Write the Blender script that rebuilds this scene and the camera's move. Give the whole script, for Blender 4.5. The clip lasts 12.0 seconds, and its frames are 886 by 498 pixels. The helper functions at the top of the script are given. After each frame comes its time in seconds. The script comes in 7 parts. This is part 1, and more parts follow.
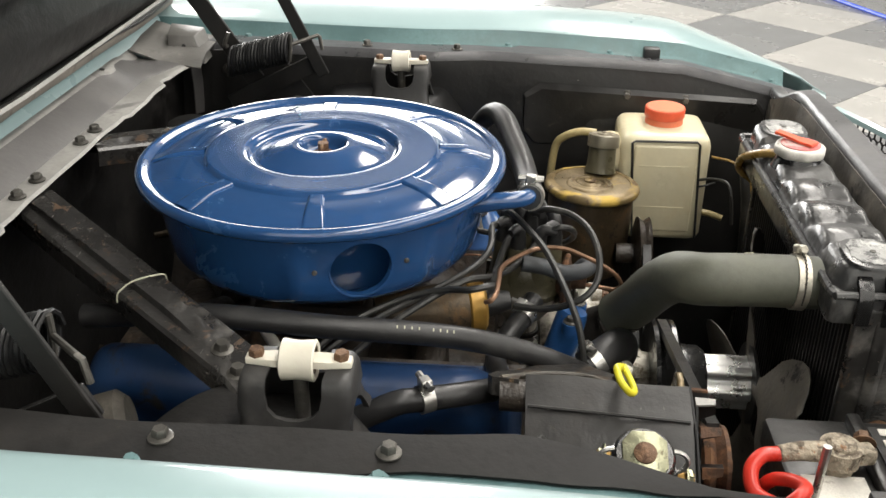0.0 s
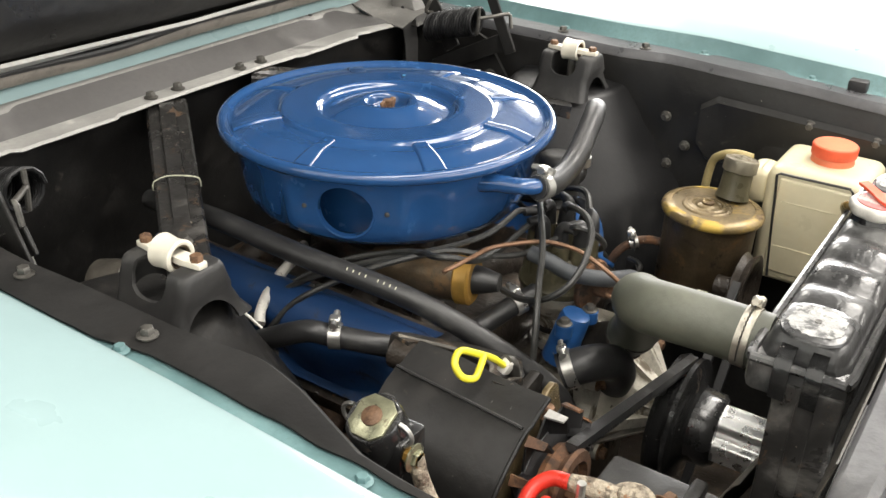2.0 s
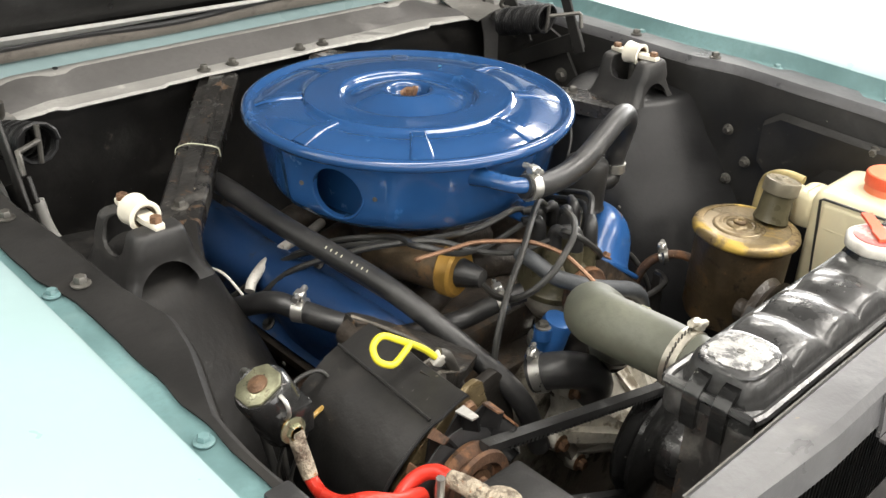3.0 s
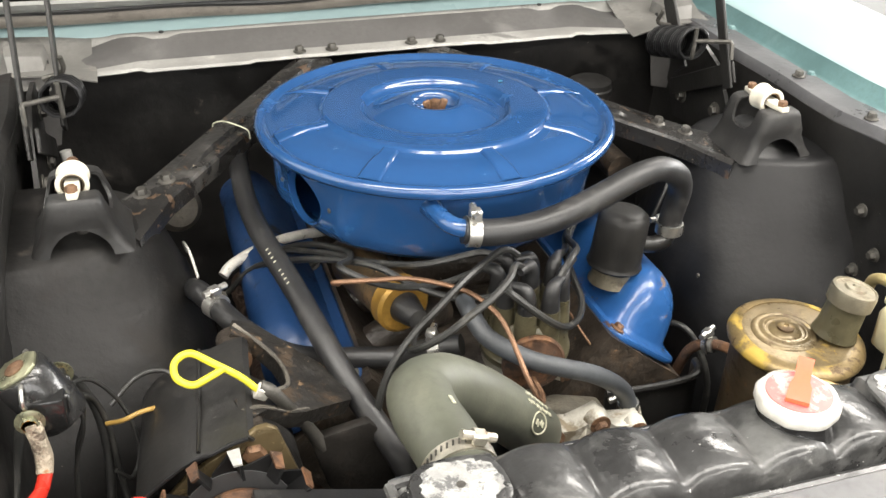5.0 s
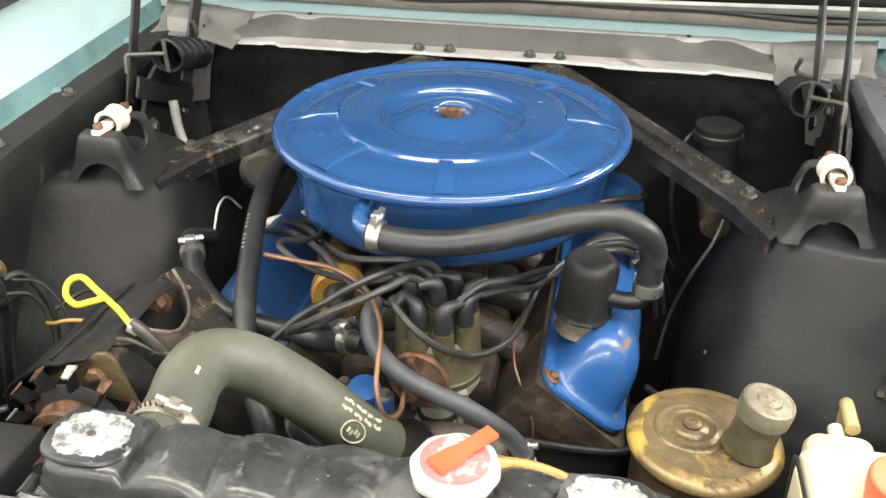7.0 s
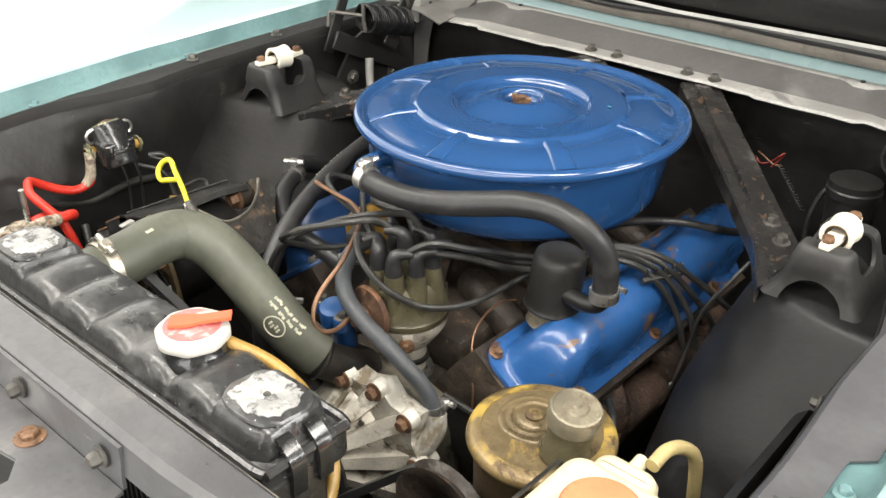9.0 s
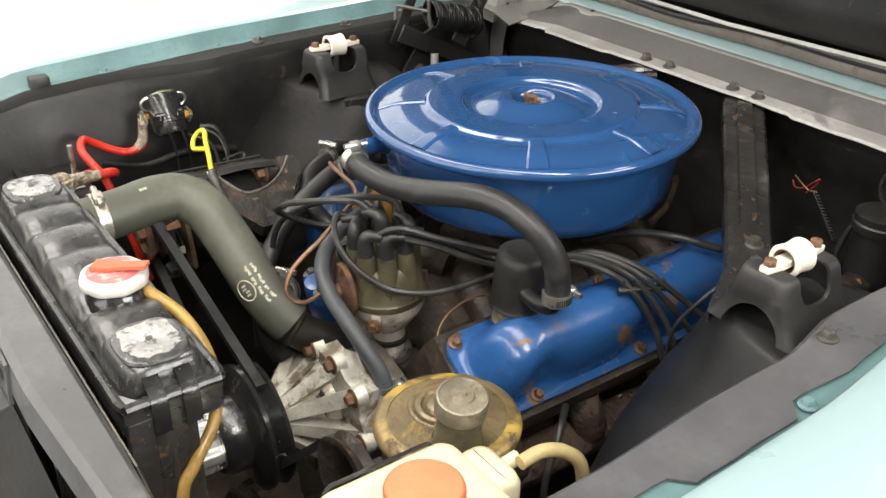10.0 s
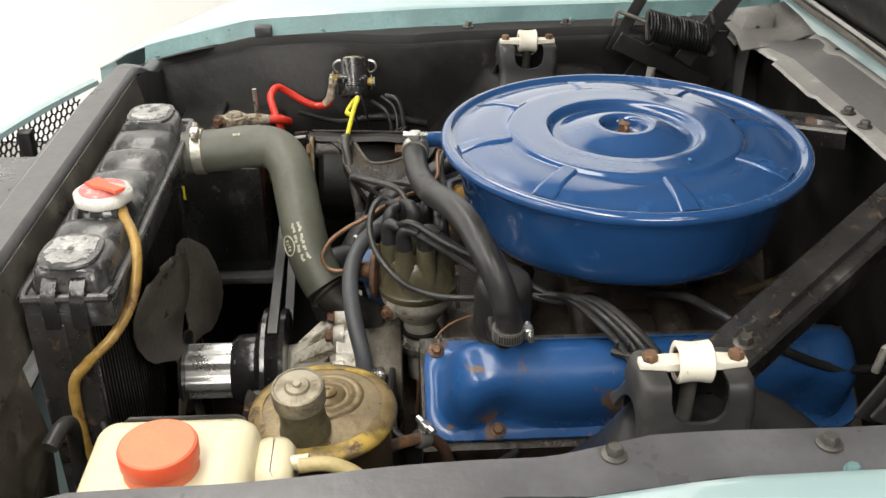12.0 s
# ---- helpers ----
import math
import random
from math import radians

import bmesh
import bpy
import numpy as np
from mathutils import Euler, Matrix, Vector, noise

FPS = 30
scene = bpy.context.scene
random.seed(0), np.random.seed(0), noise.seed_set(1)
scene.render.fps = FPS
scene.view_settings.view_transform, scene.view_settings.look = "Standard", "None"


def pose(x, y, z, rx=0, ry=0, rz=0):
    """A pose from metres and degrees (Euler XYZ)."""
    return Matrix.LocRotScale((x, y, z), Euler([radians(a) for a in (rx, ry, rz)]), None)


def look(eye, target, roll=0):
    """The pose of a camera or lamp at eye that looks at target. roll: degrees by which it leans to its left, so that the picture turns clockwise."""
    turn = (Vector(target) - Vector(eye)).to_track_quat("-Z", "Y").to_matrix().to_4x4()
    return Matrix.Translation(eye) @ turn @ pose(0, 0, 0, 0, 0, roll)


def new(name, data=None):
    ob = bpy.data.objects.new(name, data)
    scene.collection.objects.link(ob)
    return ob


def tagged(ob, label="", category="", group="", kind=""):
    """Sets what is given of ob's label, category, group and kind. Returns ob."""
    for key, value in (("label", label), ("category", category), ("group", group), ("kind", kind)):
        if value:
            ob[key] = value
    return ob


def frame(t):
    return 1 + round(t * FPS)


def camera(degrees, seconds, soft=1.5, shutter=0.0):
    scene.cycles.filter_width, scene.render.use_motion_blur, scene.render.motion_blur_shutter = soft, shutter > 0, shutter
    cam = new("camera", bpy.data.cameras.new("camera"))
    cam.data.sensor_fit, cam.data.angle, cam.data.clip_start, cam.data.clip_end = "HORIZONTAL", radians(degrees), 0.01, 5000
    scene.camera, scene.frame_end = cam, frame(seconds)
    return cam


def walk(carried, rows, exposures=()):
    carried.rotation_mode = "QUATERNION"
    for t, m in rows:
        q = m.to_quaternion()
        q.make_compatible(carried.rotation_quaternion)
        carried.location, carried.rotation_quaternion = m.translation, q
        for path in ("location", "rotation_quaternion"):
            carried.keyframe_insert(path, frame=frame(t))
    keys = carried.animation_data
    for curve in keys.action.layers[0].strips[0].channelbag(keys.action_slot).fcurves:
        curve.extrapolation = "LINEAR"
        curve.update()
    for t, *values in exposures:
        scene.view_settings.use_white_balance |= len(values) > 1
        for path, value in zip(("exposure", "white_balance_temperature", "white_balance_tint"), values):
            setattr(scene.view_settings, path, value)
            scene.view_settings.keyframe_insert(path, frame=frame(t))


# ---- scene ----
cam = camera(49.9, 12.0)
PATH = [
    (0, (-0.968, -0.203, 1.284), (0.807, -0.077, 0.371), 0.5),
    (0.5, (-0.953, -0.311, 1.285), (0.79, 0.058, 0.376), 0.7),
    (1, (-0.927, -0.432, 1.284), (0.768, 0.128, 0.38), 0.9),
    (1.5, (-0.906, -0.552, 1.283), (0.691, 0.23, 0.368), 1.1),
    (2, (-0.865, -0.656, 1.283), (0.613, 0.317, 0.35), 1.4),
    (2.5, (-0.813, -0.737, 1.285), (0.554, 0.383, 0.347), 1.4),
    (2.7, (-0.785, -0.774, 1.286), (0.532, 0.401, 0.344), 1.6),
    (4.3, (-0.461, -0.936, 1.298), (0.332, 0.607, 0.303), 1.3),
    (4.5, (-0.405, -0.95, 1.3), (0.309, 0.629, 0.301), 1.1),
    (5, (-0.294, -0.963, 1.301), (0.236, 0.684, 0.298), 1.1),
    (5.5, (-0.172, -0.97, 1.301), (0.114, 0.731, 0.288), 1.0),
    (6, (-0.069, -0.984, 1.302), (0.007, 0.736, 0.284), 0.7),
    (6.5, (0.05, -0.993, 1.302), (-0.046, 0.732, 0.295), 0.7),
    (7, (0.174, -0.992, 1.304), (-0.137, 0.716, 0.31), 0.4),
    (7.2, (0.234, -0.99, 1.303), (-0.178, 0.697, 0.311), 0.4),
    (8.8, (0.614, -0.895, 1.303), (-0.481, 0.472, 0.338), 0.5),
    (9, (0.656, -0.875, 1.3), (-0.507, 0.433, 0.333), 0.4),
    (9.5, (0.757, -0.805, 1.295), (-0.538, 0.382, 0.338), 0.4),
    (10, (0.834, -0.72, 1.293), (-0.6, 0.297, 0.339), 0.4),
    (10.5, (0.877, -0.623, 1.291), (-0.671, 0.194, 0.324), 0.5),
    (11, (0.921, -0.51, 1.292), (-0.727, 0.076, 0.322), 0.5),
    (11.5, (0.954, -0.394, 1.294), (-0.757, -0.029, 0.324), 0.4),
    (12, (0.969, -0.257, 1.298), (-0.774, -0.154, 0.323), 0.2),
]
walk(cam, [(t, look(eye, target, roll)) for t, eye, target, roll in PATH], exposures=((0.0, -0.22), (1.5, 0.05), (2.5, 0.20), (4.5, 0.52), (6.5, 0.65), (7.2, 0.61), (9.0, 0.37), (10.0, 0.10), (10.5, -0.18), (12.0, -0.24)))

# ---------------- light ----------------
scene.view_settings.exposure = 0.0
world = bpy.data.worlds.new("world")
scene.world = world
world.use_nodes = True
world.node_tree.nodes["Background"].inputs[0].default_value = (0.9, 0.95, 1.0, 1)
world.node_tree.nodes["Background"].inputs[1].default_value = 0.05


def strip_lamp(x, y, z, sx, sy, watts, warm=(1.0, 0.95, 0.88)):
    d = bpy.data.lights.new("area_light", "AREA")
    d.shape, d.size, d.size_y, d.energy, d.color = "RECTANGLE", sx, sy, watts, warm
    ob = new("area_lamp", d)
    ob.matrix_world = pose(x, y, z)
    return ob


# added fill lamps, unseen, in openings of the east and south walls
for (dx, dy), turn, long, watts in (((7.45, 1.9), (0, 90, 0), 4.6, 680), ((1.2, -6.45), (90, 0, 0), 6.4, 260)):
    side_fill = strip_lamp(dx, dy, 1.4, *((2.7, long) if dx > 5 else (long, 2.7)), watts, (1.0, 0.98, 0.95))
    side_fill.matrix_world = pose(dx, dy, 1.4, *turn)
LAMPS = [(x, y) for x in (-1.2, 0.9, 2.9) for y in (-3.9, -1.05, 1.6)]
for lx, ly in LAMPS:
    strip_lamp(lx, ly, 3.38, 1.9, 0.8, 53 if lx < 0 else 50 if lx < 2 else 100)


# ---------------- materials ----------------
def node_mat(name, base, rough=0.5, metal=0.0, coat=0.0, vary=0.15, vscale=6.0, bump=0.0, bscale=200.0,
             patch=None, pscale=12.0, pcut=0.62, psoft=0.05, fleck=None, fscale=60.0, fcut=0.7, rvary=0.12, spec=0.5,
             wave=0.0, wscale=14.0, streak=None, sscale=30.0, scut=0.66, patch2=None, p2scale=30.0, p2cut=0.62, p2soft=0.06):
    """A painted, metal or rubber surface: broad and fine variation, patches, flecks and streaks of wear, dents and fine relief."""
    m = bpy.data.materials.new(name)
    m.use_nodes = True
    nt = m.node_tree
    n, l = nt.nodes, nt.links
    b = n["Principled BSDF"]
    tc = n.new("ShaderNodeTexCoord")
    shift = n.new("ShaderNodeVectorMath")
    shift.operation = "ADD"
    info = n.new("ShaderNodeObjectInfo")
    l.new(tc.outputs["Object"], shift.inputs[0])
    l.new(info.outputs["Random"], shift.inputs[1])
    place = shift.outputs["Vector"]

    def noise_tex(scale, detail=5.0, rough_=0.6, vector=None, twist=0.0):
        t = n.new("ShaderNodeTexNoise")
        t.inputs["Scale"].default_value, t.inputs["Detail"].default_value, t.inputs["Roughness"].default_value, t.inputs["Distortion"].default_value = scale, detail, rough_, twist
        l.new(vector or place, t.inputs["Vector"])
        return t.outputs["Fac"]

    def ramp(fac, a, c):
        r = n.new("ShaderNodeMapRange")
        r.interpolation_type = "SMOOTHSTEP"
        r.inputs["From Min"].default_value, r.inputs["From Max"].default_value = a, c
        l.new(fac, r.inputs["Value"])
        return r.outputs["Result"]

    def mix(fac, a, c):
        x = n.new("ShaderNodeMix")
        x.data_type = "RGBA"
        l.new(fac, x.inputs["Factor"])
        for sock, v in ((x.inputs["A"], a), (x.inputs["B"], c)):
            if isinstance(v, tuple):
                sock.default_value = (*v, 1)
            else:
                l.new(v, sock)
        return x.outputs["Result"]

    def blend(fac, a, v):
        x = n.new("ShaderNodeMix")
        l.new(fac, x.inputs["Factor"])
        l.new(a, x.inputs["A"])
        x.inputs["B"].default_value = v
        return x.outputs["Result"]

    big = noise_tex(vscale)
    lo = tuple(c * (1 - vary) for c in base)
    hi = tuple(min(1, c * (1 + vary)) for c in base)
    col = mix(ramp(big, 0.3, 0.7), lo, hi)
    fine = noise_tex(vscale * 14, 4.0)
    col = mix(ramp(fine, 0.35, 0.9), col, tuple(c * (1 - 0.7 * vary) for c in base))
    rgh = n.new("ShaderNodeMapRange")
    rgh.inputs["From Min"].default_value, rgh.inputs["From Max"].default_value = 0.3, 0.7
    rgh.inputs["To Min"].default_value, rgh.inputs["To Max"].default_value = max(0.02, rough - rvary), min(1, rough + rvary)
    l.new(big, rgh.inputs["Value"])
    rout = rgh.outputs["Result"]
    for colour, scale, cut_, soft in ((patch, pscale, pcut, psoft), (patch2, p2scale, p2cut, p2soft)):
        if colour:
            fac = ramp(noise_tex(scale, 9.0, 0.68, twist=0.4), cut_, cut_ + soft)
            col = mix(fac, col, colour)
            rout = blend(fac, rout, min(0.85, rough + 0.3))
    if streak:
        mp = n.new("ShaderNodeMapping")
        mp.inputs["Scale"].default_value, mp.inputs["Rotation"].default_value = (1.0, 7.0, 7.0), (0.4, 0.3, 0.7)
        l.new(place, mp.inputs["Vector"])
        fac = ramp(noise_tex(sscale, 4.0, 0.7, mp.outputs["Vector"]), scut, scut + 0.03)
        col = mix(fac, col, streak)
    if fleck:
        col = mix(ramp(noise_tex(fscale, 3.0), fcut, fcut + 0.03), col, fleck)
    l.new(col, b.inputs["Base Color"])
    l.new(rout, b.inputs["Roughness"])
    b.inputs["Metallic"].default_value = metal
    b.inputs["Coat Weight"].default_value = coat
    b.inputs["Coat Roughness"].default_value = 0.06
    b.inputs["Specular IOR Level"].default_value = spec
    last = None
    for strength, scale, far in ((wave, wscale, 0.012), (bump, bscale, 0.0018)):
        if strength:
            bp = n.new("ShaderNodeBump")
            bp.inputs["Strength"].default_value, bp.inputs["Distance"].default_value = strength, far
            l.new(noise_tex(scale, 3.0), bp.inputs["Height"])
            if last:
                l.new(last, bp.inputs["Normal"])
            last = bp.outputs["Normal"]
    if last:
        l.new(last, b.inputs["Normal"])
    return m


RUST = (0.16, 0.06, 0.022)
M_BLUE = node_mat("engine_blue_enamel", (0.017, 0.066, 0.188), 0.15, coat=0.75, vary=0.07, vscale=9, rvary=0.05, wave=0.02, wscale=12, bump=0.03, bscale=120, patch=(0.019, 0.085, 0.235), pscale=14, pcut=0.56, psoft=0.15, streak=(0.05, 0.12, 0.26), sscale=26, scut=0.735)
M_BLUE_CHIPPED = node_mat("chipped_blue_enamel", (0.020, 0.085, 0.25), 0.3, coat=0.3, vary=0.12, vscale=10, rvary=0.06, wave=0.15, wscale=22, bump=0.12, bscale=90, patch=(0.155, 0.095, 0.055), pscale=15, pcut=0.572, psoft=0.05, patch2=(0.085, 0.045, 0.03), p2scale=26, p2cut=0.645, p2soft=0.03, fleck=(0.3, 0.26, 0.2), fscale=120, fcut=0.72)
M_AQUA = node_mat("aqua_car_paint", (0.315, 0.435, 0.445), 0.3, coat=1.0, vary=0.03, rvary=0.04)
M_BLACK = node_mat("satin_black_paint", (0.0185, 0.018, 0.0172), 0.38, spec=0.38, vary=0.35, vscale=7, wave=0.25, wscale=9, bump=0.2, bscale=160, patch=(0.031, 0.0285, 0.026), pscale=9, pcut=0.5, psoft=0.28, patch2=(0.075, 0.064, 0.052), p2scale=26, p2cut=0.63, p2soft=0.12, fleck=(0.22, 0.20, 0.18), fscale=260, fcut=0.74, streak=(0.075, 0.07, 0.066), sscale=22, scut=0.70)
M_BLACK_FLAT = node_mat("dusty_flat_black_paint", (0.011, 0.0105, 0.010), 0.5, spec=0.3, vary=0.45, vscale=7, wave=0.35, wscale=9, bump=0.3, bscale=140, patch=(0.021, 0.019, 0.017), pscale=10, pcut=0.5, psoft=0.2, patch2=(0.055, 0.048, 0.040), p2scale=24, p2cut=0.63, p2soft=0.12, fleck=(0.24, 0.22, 0.19), fscale=230, fcut=0.75, streak=(0.05, 0.046, 0.043), sscale=18, scut=0.71)
M_GREY_BLACK = node_mat("faded_charcoal_paint", (0.09, 0.09, 0.093), 0.36, vary=0.25, vscale=9, wave=0.15, wscale=12, bump=0.15, bscale=160, patch=(0.16, 0.155, 0.15), pscale=12, pcut=0.53, psoft=0.2, patch2=(0.19, 0.15, 0.11), p2scale=55, p2cut=0.67, p2soft=0.05, streak=(0.24, 0.23, 0.22), sscale=20, scut=0.71)
M_GLOSS_BLACK = node_mat("worn_gloss_black_enamel", (0.018, 0.018, 0.018), 0.2, coat=0.35, vary=0.3, vscale=12, wave=0.2, wscale=18, bump=0.3, bscale=90, patch=(0.10, 0.075, 0.055), pscale=20, pcut=0.64, psoft=0.06, fleck=(0.32, 0.31, 0.29), fscale=130, fcut=0.70, streak=(0.2, 0.19, 0.18), sscale=24, scut=0.7)
# pale patches mix real scuffs with ceiling reflection put into the colour
M_TANK_BLACK = node_mat("scuffed_gloss_black_tank_with_sheen", (0.036, 0.036, 0.036), 0.3, coat=0.3, vary=0.35, vscale=18, wave=0.25, wscale=26, bump=0.35, bscale=90, rvary=0.1, patch=(0.11, 0.11, 0.107), pscale=13, pcut=0.51, psoft=0.16, patch2=(0.34, 0.34, 0.325), p2scale=38, p2cut=0.615, p2soft=0.14, fleck=(0.5, 0.5, 0.48), fscale=150, fcut=0.71)
M_DUSTY = node_mat("dusty_brown_black_steel", (0.085, 0.077, 0.064), 0.5, vary=0.45, vscale=22, wave=0.2, wscale=22, bump=0.25, bscale=160, patch=(0.18, 0.16, 0.13), pscale=16, pcut=0.5, psoft=0.2, patch2=(0.02, 0.018, 0.016), p2scale=30, p2cut=0.6, p2soft=0.08)
M_BARE_GREY = node_mat("bare_worn_grey_steel", (0.29, 0.285, 0.27), 0.45, vary=0.25, vscale=12, wave=0.12, wscale=14, bump=0.2, bscale=140, patch=(0.16, 0.157, 0.15), pscale=12, pcut=0.55, psoft=0.15, patch2=(0.42, 0.405, 0.38), p2scale=30, p2cut=0.6, p2soft=0.1, streak=(0.45, 0.44, 0.42), sscale=24, scut=0.7)
M_RUBBER = node_mat("black_rubber", (0.020, 0.020, 0.0205), 0.4, vary=0.25, vscale=16, bump=0.12, bscale=400, rvary=0.08, patch=(0.042, 0.041, 0.039), pscale=25, pcut=0.52, psoft=0.2, streak=(0.07, 0.068, 0.065), sscale=30, scut=0.70)
M_RUBBER_OLIVE = node_mat("olive_grey_rubber", (0.086, 0.090, 0.069), 0.48, vary=0.25, vscale=10, bump=0.08, bscale=300, rvary=0.07, patch=(0.145, 0.145, 0.11), pscale=9, pcut=0.5, psoft=0.25, fleck=(0.2, 0.19, 0.145), fscale=160, fcut=0.74)
M_WIRE = node_mat("dusty_black_wire_insulation", (0.026, 0.026, 0.0245), 0.38, vary=0.3, vscale=25, patch=(0.055, 0.053, 0.047), pscale=30, pcut=0.5, psoft=0.2)
M_RUST = node_mat("rusty_iron", (0.085, 0.045, 0.026), 0.7, metal=0.15, vary=0.5, vscale=30, bump=0.5, bscale=220, patch=(0.20, 0.10, 0.05), pscale=28, pcut=0.5, psoft=0.12, patch2=(0.035, 0.028, 0.022), p2scale=40, p2cut=0.56, p2soft=0.1, fleck=(0.35, 0.25, 0.17), fscale=200, fcut=0.72)
M_RUSTBOLT = node_mat("rusty_bolt_steel", (0.17, 0.095, 0.052), 0.55, metal=0.35, vary=0.45, vscale=60, bump=0.4, bscale=400, patch=(0.09, 0.05, 0.03), pscale=90, pcut=0.5, psoft=0.1, patch2=(0.35, 0.26, 0.17), p2scale=120, p2cut=0.62)
M_STEEL = node_mat("zinc_steel", (0.55, 0.54, 0.51), 0.32, metal=0.9, vary=0.15, vscale=60)
M_BOLT = node_mat("blackened_bolt_steel", (0.10, 0.095, 0.085), 0.45, metal=0.5, vary=0.4, vscale=60)
M_ALU = node_mat("dirty_cast_aluminium", (0.52, 0.50, 0.44), 0.45, metal=0.3, vary=0.25, vscale=25, bump=0.5, bscale=220, patch=(0.20, 0.165, 0.115), pscale=22, pcut=0.52, psoft=0.12, patch2=(0.045, 0.037, 0.028), p2scale=24, p2cut=0.585, p2soft=0.06)
M_ALU_BRIGHT = node_mat("bright_machined_aluminium", (0.92, 0.92, 0.90), 0.3, metal=0.75, vary=0.06, vscale=40)
M_GREASE = node_mat("greasy_cast_iron", (0.046, 0.037, 0.029), 0.42, vary=0.5, vscale=18, wave=0.3, wscale=40, bump=0.6, bscale=170, patch=(0.10, 0.068, 0.042), pscale=18, pcut=0.52, psoft=0.16, patch2=(0.20, 0.11, 0.055), p2scale=50, p2cut=0.63, p2soft=0.06, fleck=(0.3, 0.26, 0.21), fscale=180, fcut=0.72)
M_WHITE_NYLON = node_mat("yellowed_white_nylon", (0.68, 0.64, 0.54), 0.42, vary=0.08, vscale=20, bump=0.1, bscale=200, patch=(0.33, 0.24, 0.15), pscale=60, pcut=0.63, psoft=0.08)
M_TANK = node_mat("yellowed_translucent_plastic", (0.68, 0.62, 0.43), 0.36, vary=0.06, vscale=10, wave=0.15, wscale=20, bump=0.1, bscale=90, patch=(0.66, 0.57, 0.36), pscale=12, pcut=0.52, psoft=0.25)
M_ORANGE = node_mat("orange_plastic", (0.78, 0.11, 0.045), 0.45, vary=0.1, vscale=30)
M_ORANGE_PALE = node_mat("sun_faded_orange_plastic", (0.74, 0.20, 0.095), 0.5, vary=0.12, vscale=25, patch=(0.74, 0.15, 0.065), pscale=30, pcut=0.55, psoft=0.15)
M_RED = node_mat("red_cable_rubber", (0.60, 0.035, 0.02), 0.35, vary=0.15, vscale=30)
M_OXIDE = node_mat("dark_red_insulation", (0.17, 0.02, 0.015), 0.45, vary=0.2, vscale=40)
M_YELLOW = node_mat("yellow_dipped_plastic", (0.75, 0.68, 0.04), 0.4, vary=0.1, vscale=30)
M_AMBER = node_mat("amber_aged_hose", (0.36, 0.225, 0.06), 0.3, vary=0.3, vscale=25, patch=(0.14, 0.075, 0.025), pscale=40, pcut=0.55, psoft=0.12)
M_BEIGE_HOSE = node_mat("beige_vinyl_hose", (0.42, 0.34, 0.16), 0.4, vary=0.2, vscale=25)
M_GOLD = node_mat("brown_gold_paint_on_steel", (0.185, 0.14, 0.074), 0.34, metal=0.4, vary=0.35, vscale=16, wave=0.1, wscale=30, bump=0.25, bscale=140, patch=(0.10, 0.068, 0.036), pscale=18, pcut=0.52, psoft=0.14, patch2=(0.44, 0.30, 0.075), p2scale=17, p2cut=0.59, p2soft=0.08, fleck=(0.06, 0.04, 0.025), fscale=150, fcut=0.69)
M_DARK_GOLD = node_mat("dirty_brown_steel", (0.075, 0.053, 0.030), 0.4, metal=0.35, vary=0.45, vscale=20, bump=0.35, bscale=140, patch=(0.16, 0.095, 0.042), pscale=16, pcut=0.54, psoft=0.12, patch2=(0.03, 0.022, 0.015), p2scale=30, p2cut=0.58, p2soft=0.08, fleck=(0.3, 0.2, 0.1), fscale=150, fcut=0.72)
M_OLIVE_CAP = node_mat("olive_brown_bakelite", (0.092, 0.082, 0.048), 0.36, vary=0.35, vscale=25, wave=0.1, wscale=40, bump=0.15, bscale=120, patch=(0.07, 0.06, 0.036), pscale=25, pcut=0.54, psoft=0.15, patch2=(0.22, 0.195, 0.12), p2scale=40, p2cut=0.62, p2soft=0.1)
M_BRASS = node_mat("brass_coil_paint", (0.42, 0.24, 0.05), 0.4, metal=0.4, vary=0.35, vscale=25)
M_COPPER = node_mat("dull_copper_tube", (0.22, 0.125, 0.075), 0.45, metal=0.6, vary=0.3, vscale=40)
M_WHITE_WORN = node_mat("bare_worn_metal_patch", (0.30, 0.30, 0.29), 0.55, metal=0.1, vary=0.3, vscale=40, bump=0.6, bscale=160, patch=(0.11, 0.11, 0.11), pscale=90, pcut=0.50, psoft=0.10, patch2=(0.52, 0.52, 0.50), p2scale=50, p2cut=0.53, p2soft=0.12)
M_CAP_WHITE = node_mat("chalky_cap_metal", (0.60, 0.58, 0.53), 0.45, metal=0.1, vary=0.2, vscale=40, bump=0.35, bscale=200, patch=(0.30, 0.27, 0.22), pscale=50, pcut=0.58, psoft=0.08)
M_CAP_RED = node_mat("faded_red_cap_print", (0.55, 0.16, 0.15), 0.5, vary=0.2, vscale=40, patch=(0.55, 0.42, 0.39), pscale=45, pcut=0.51, psoft=0.1)
M_WHITE_PAINT = node_mat("white_wall_paint", (0.82, 0.82, 0.80), 0.6, vary=0.03, vscale=2, bump=0.05, bscale=60)
M_FLOOR_LIGHT = node_mat("pale_floor_tile", (0.33, 0.32, 0.30), 0.26, vary=0.08, vscale=3, rvary=0.04)
M_FLOOR_DARK = node_mat("dark_grey_floor_tile", (0.135, 0.138, 0.14), 0.26, vary=0.12, vscale=3, rvary=0.04)
M_PRINT = node_mat("pale_hose_print", (0.50, 0.49, 0.37), 0.6, vary=0.3, vscale=100)

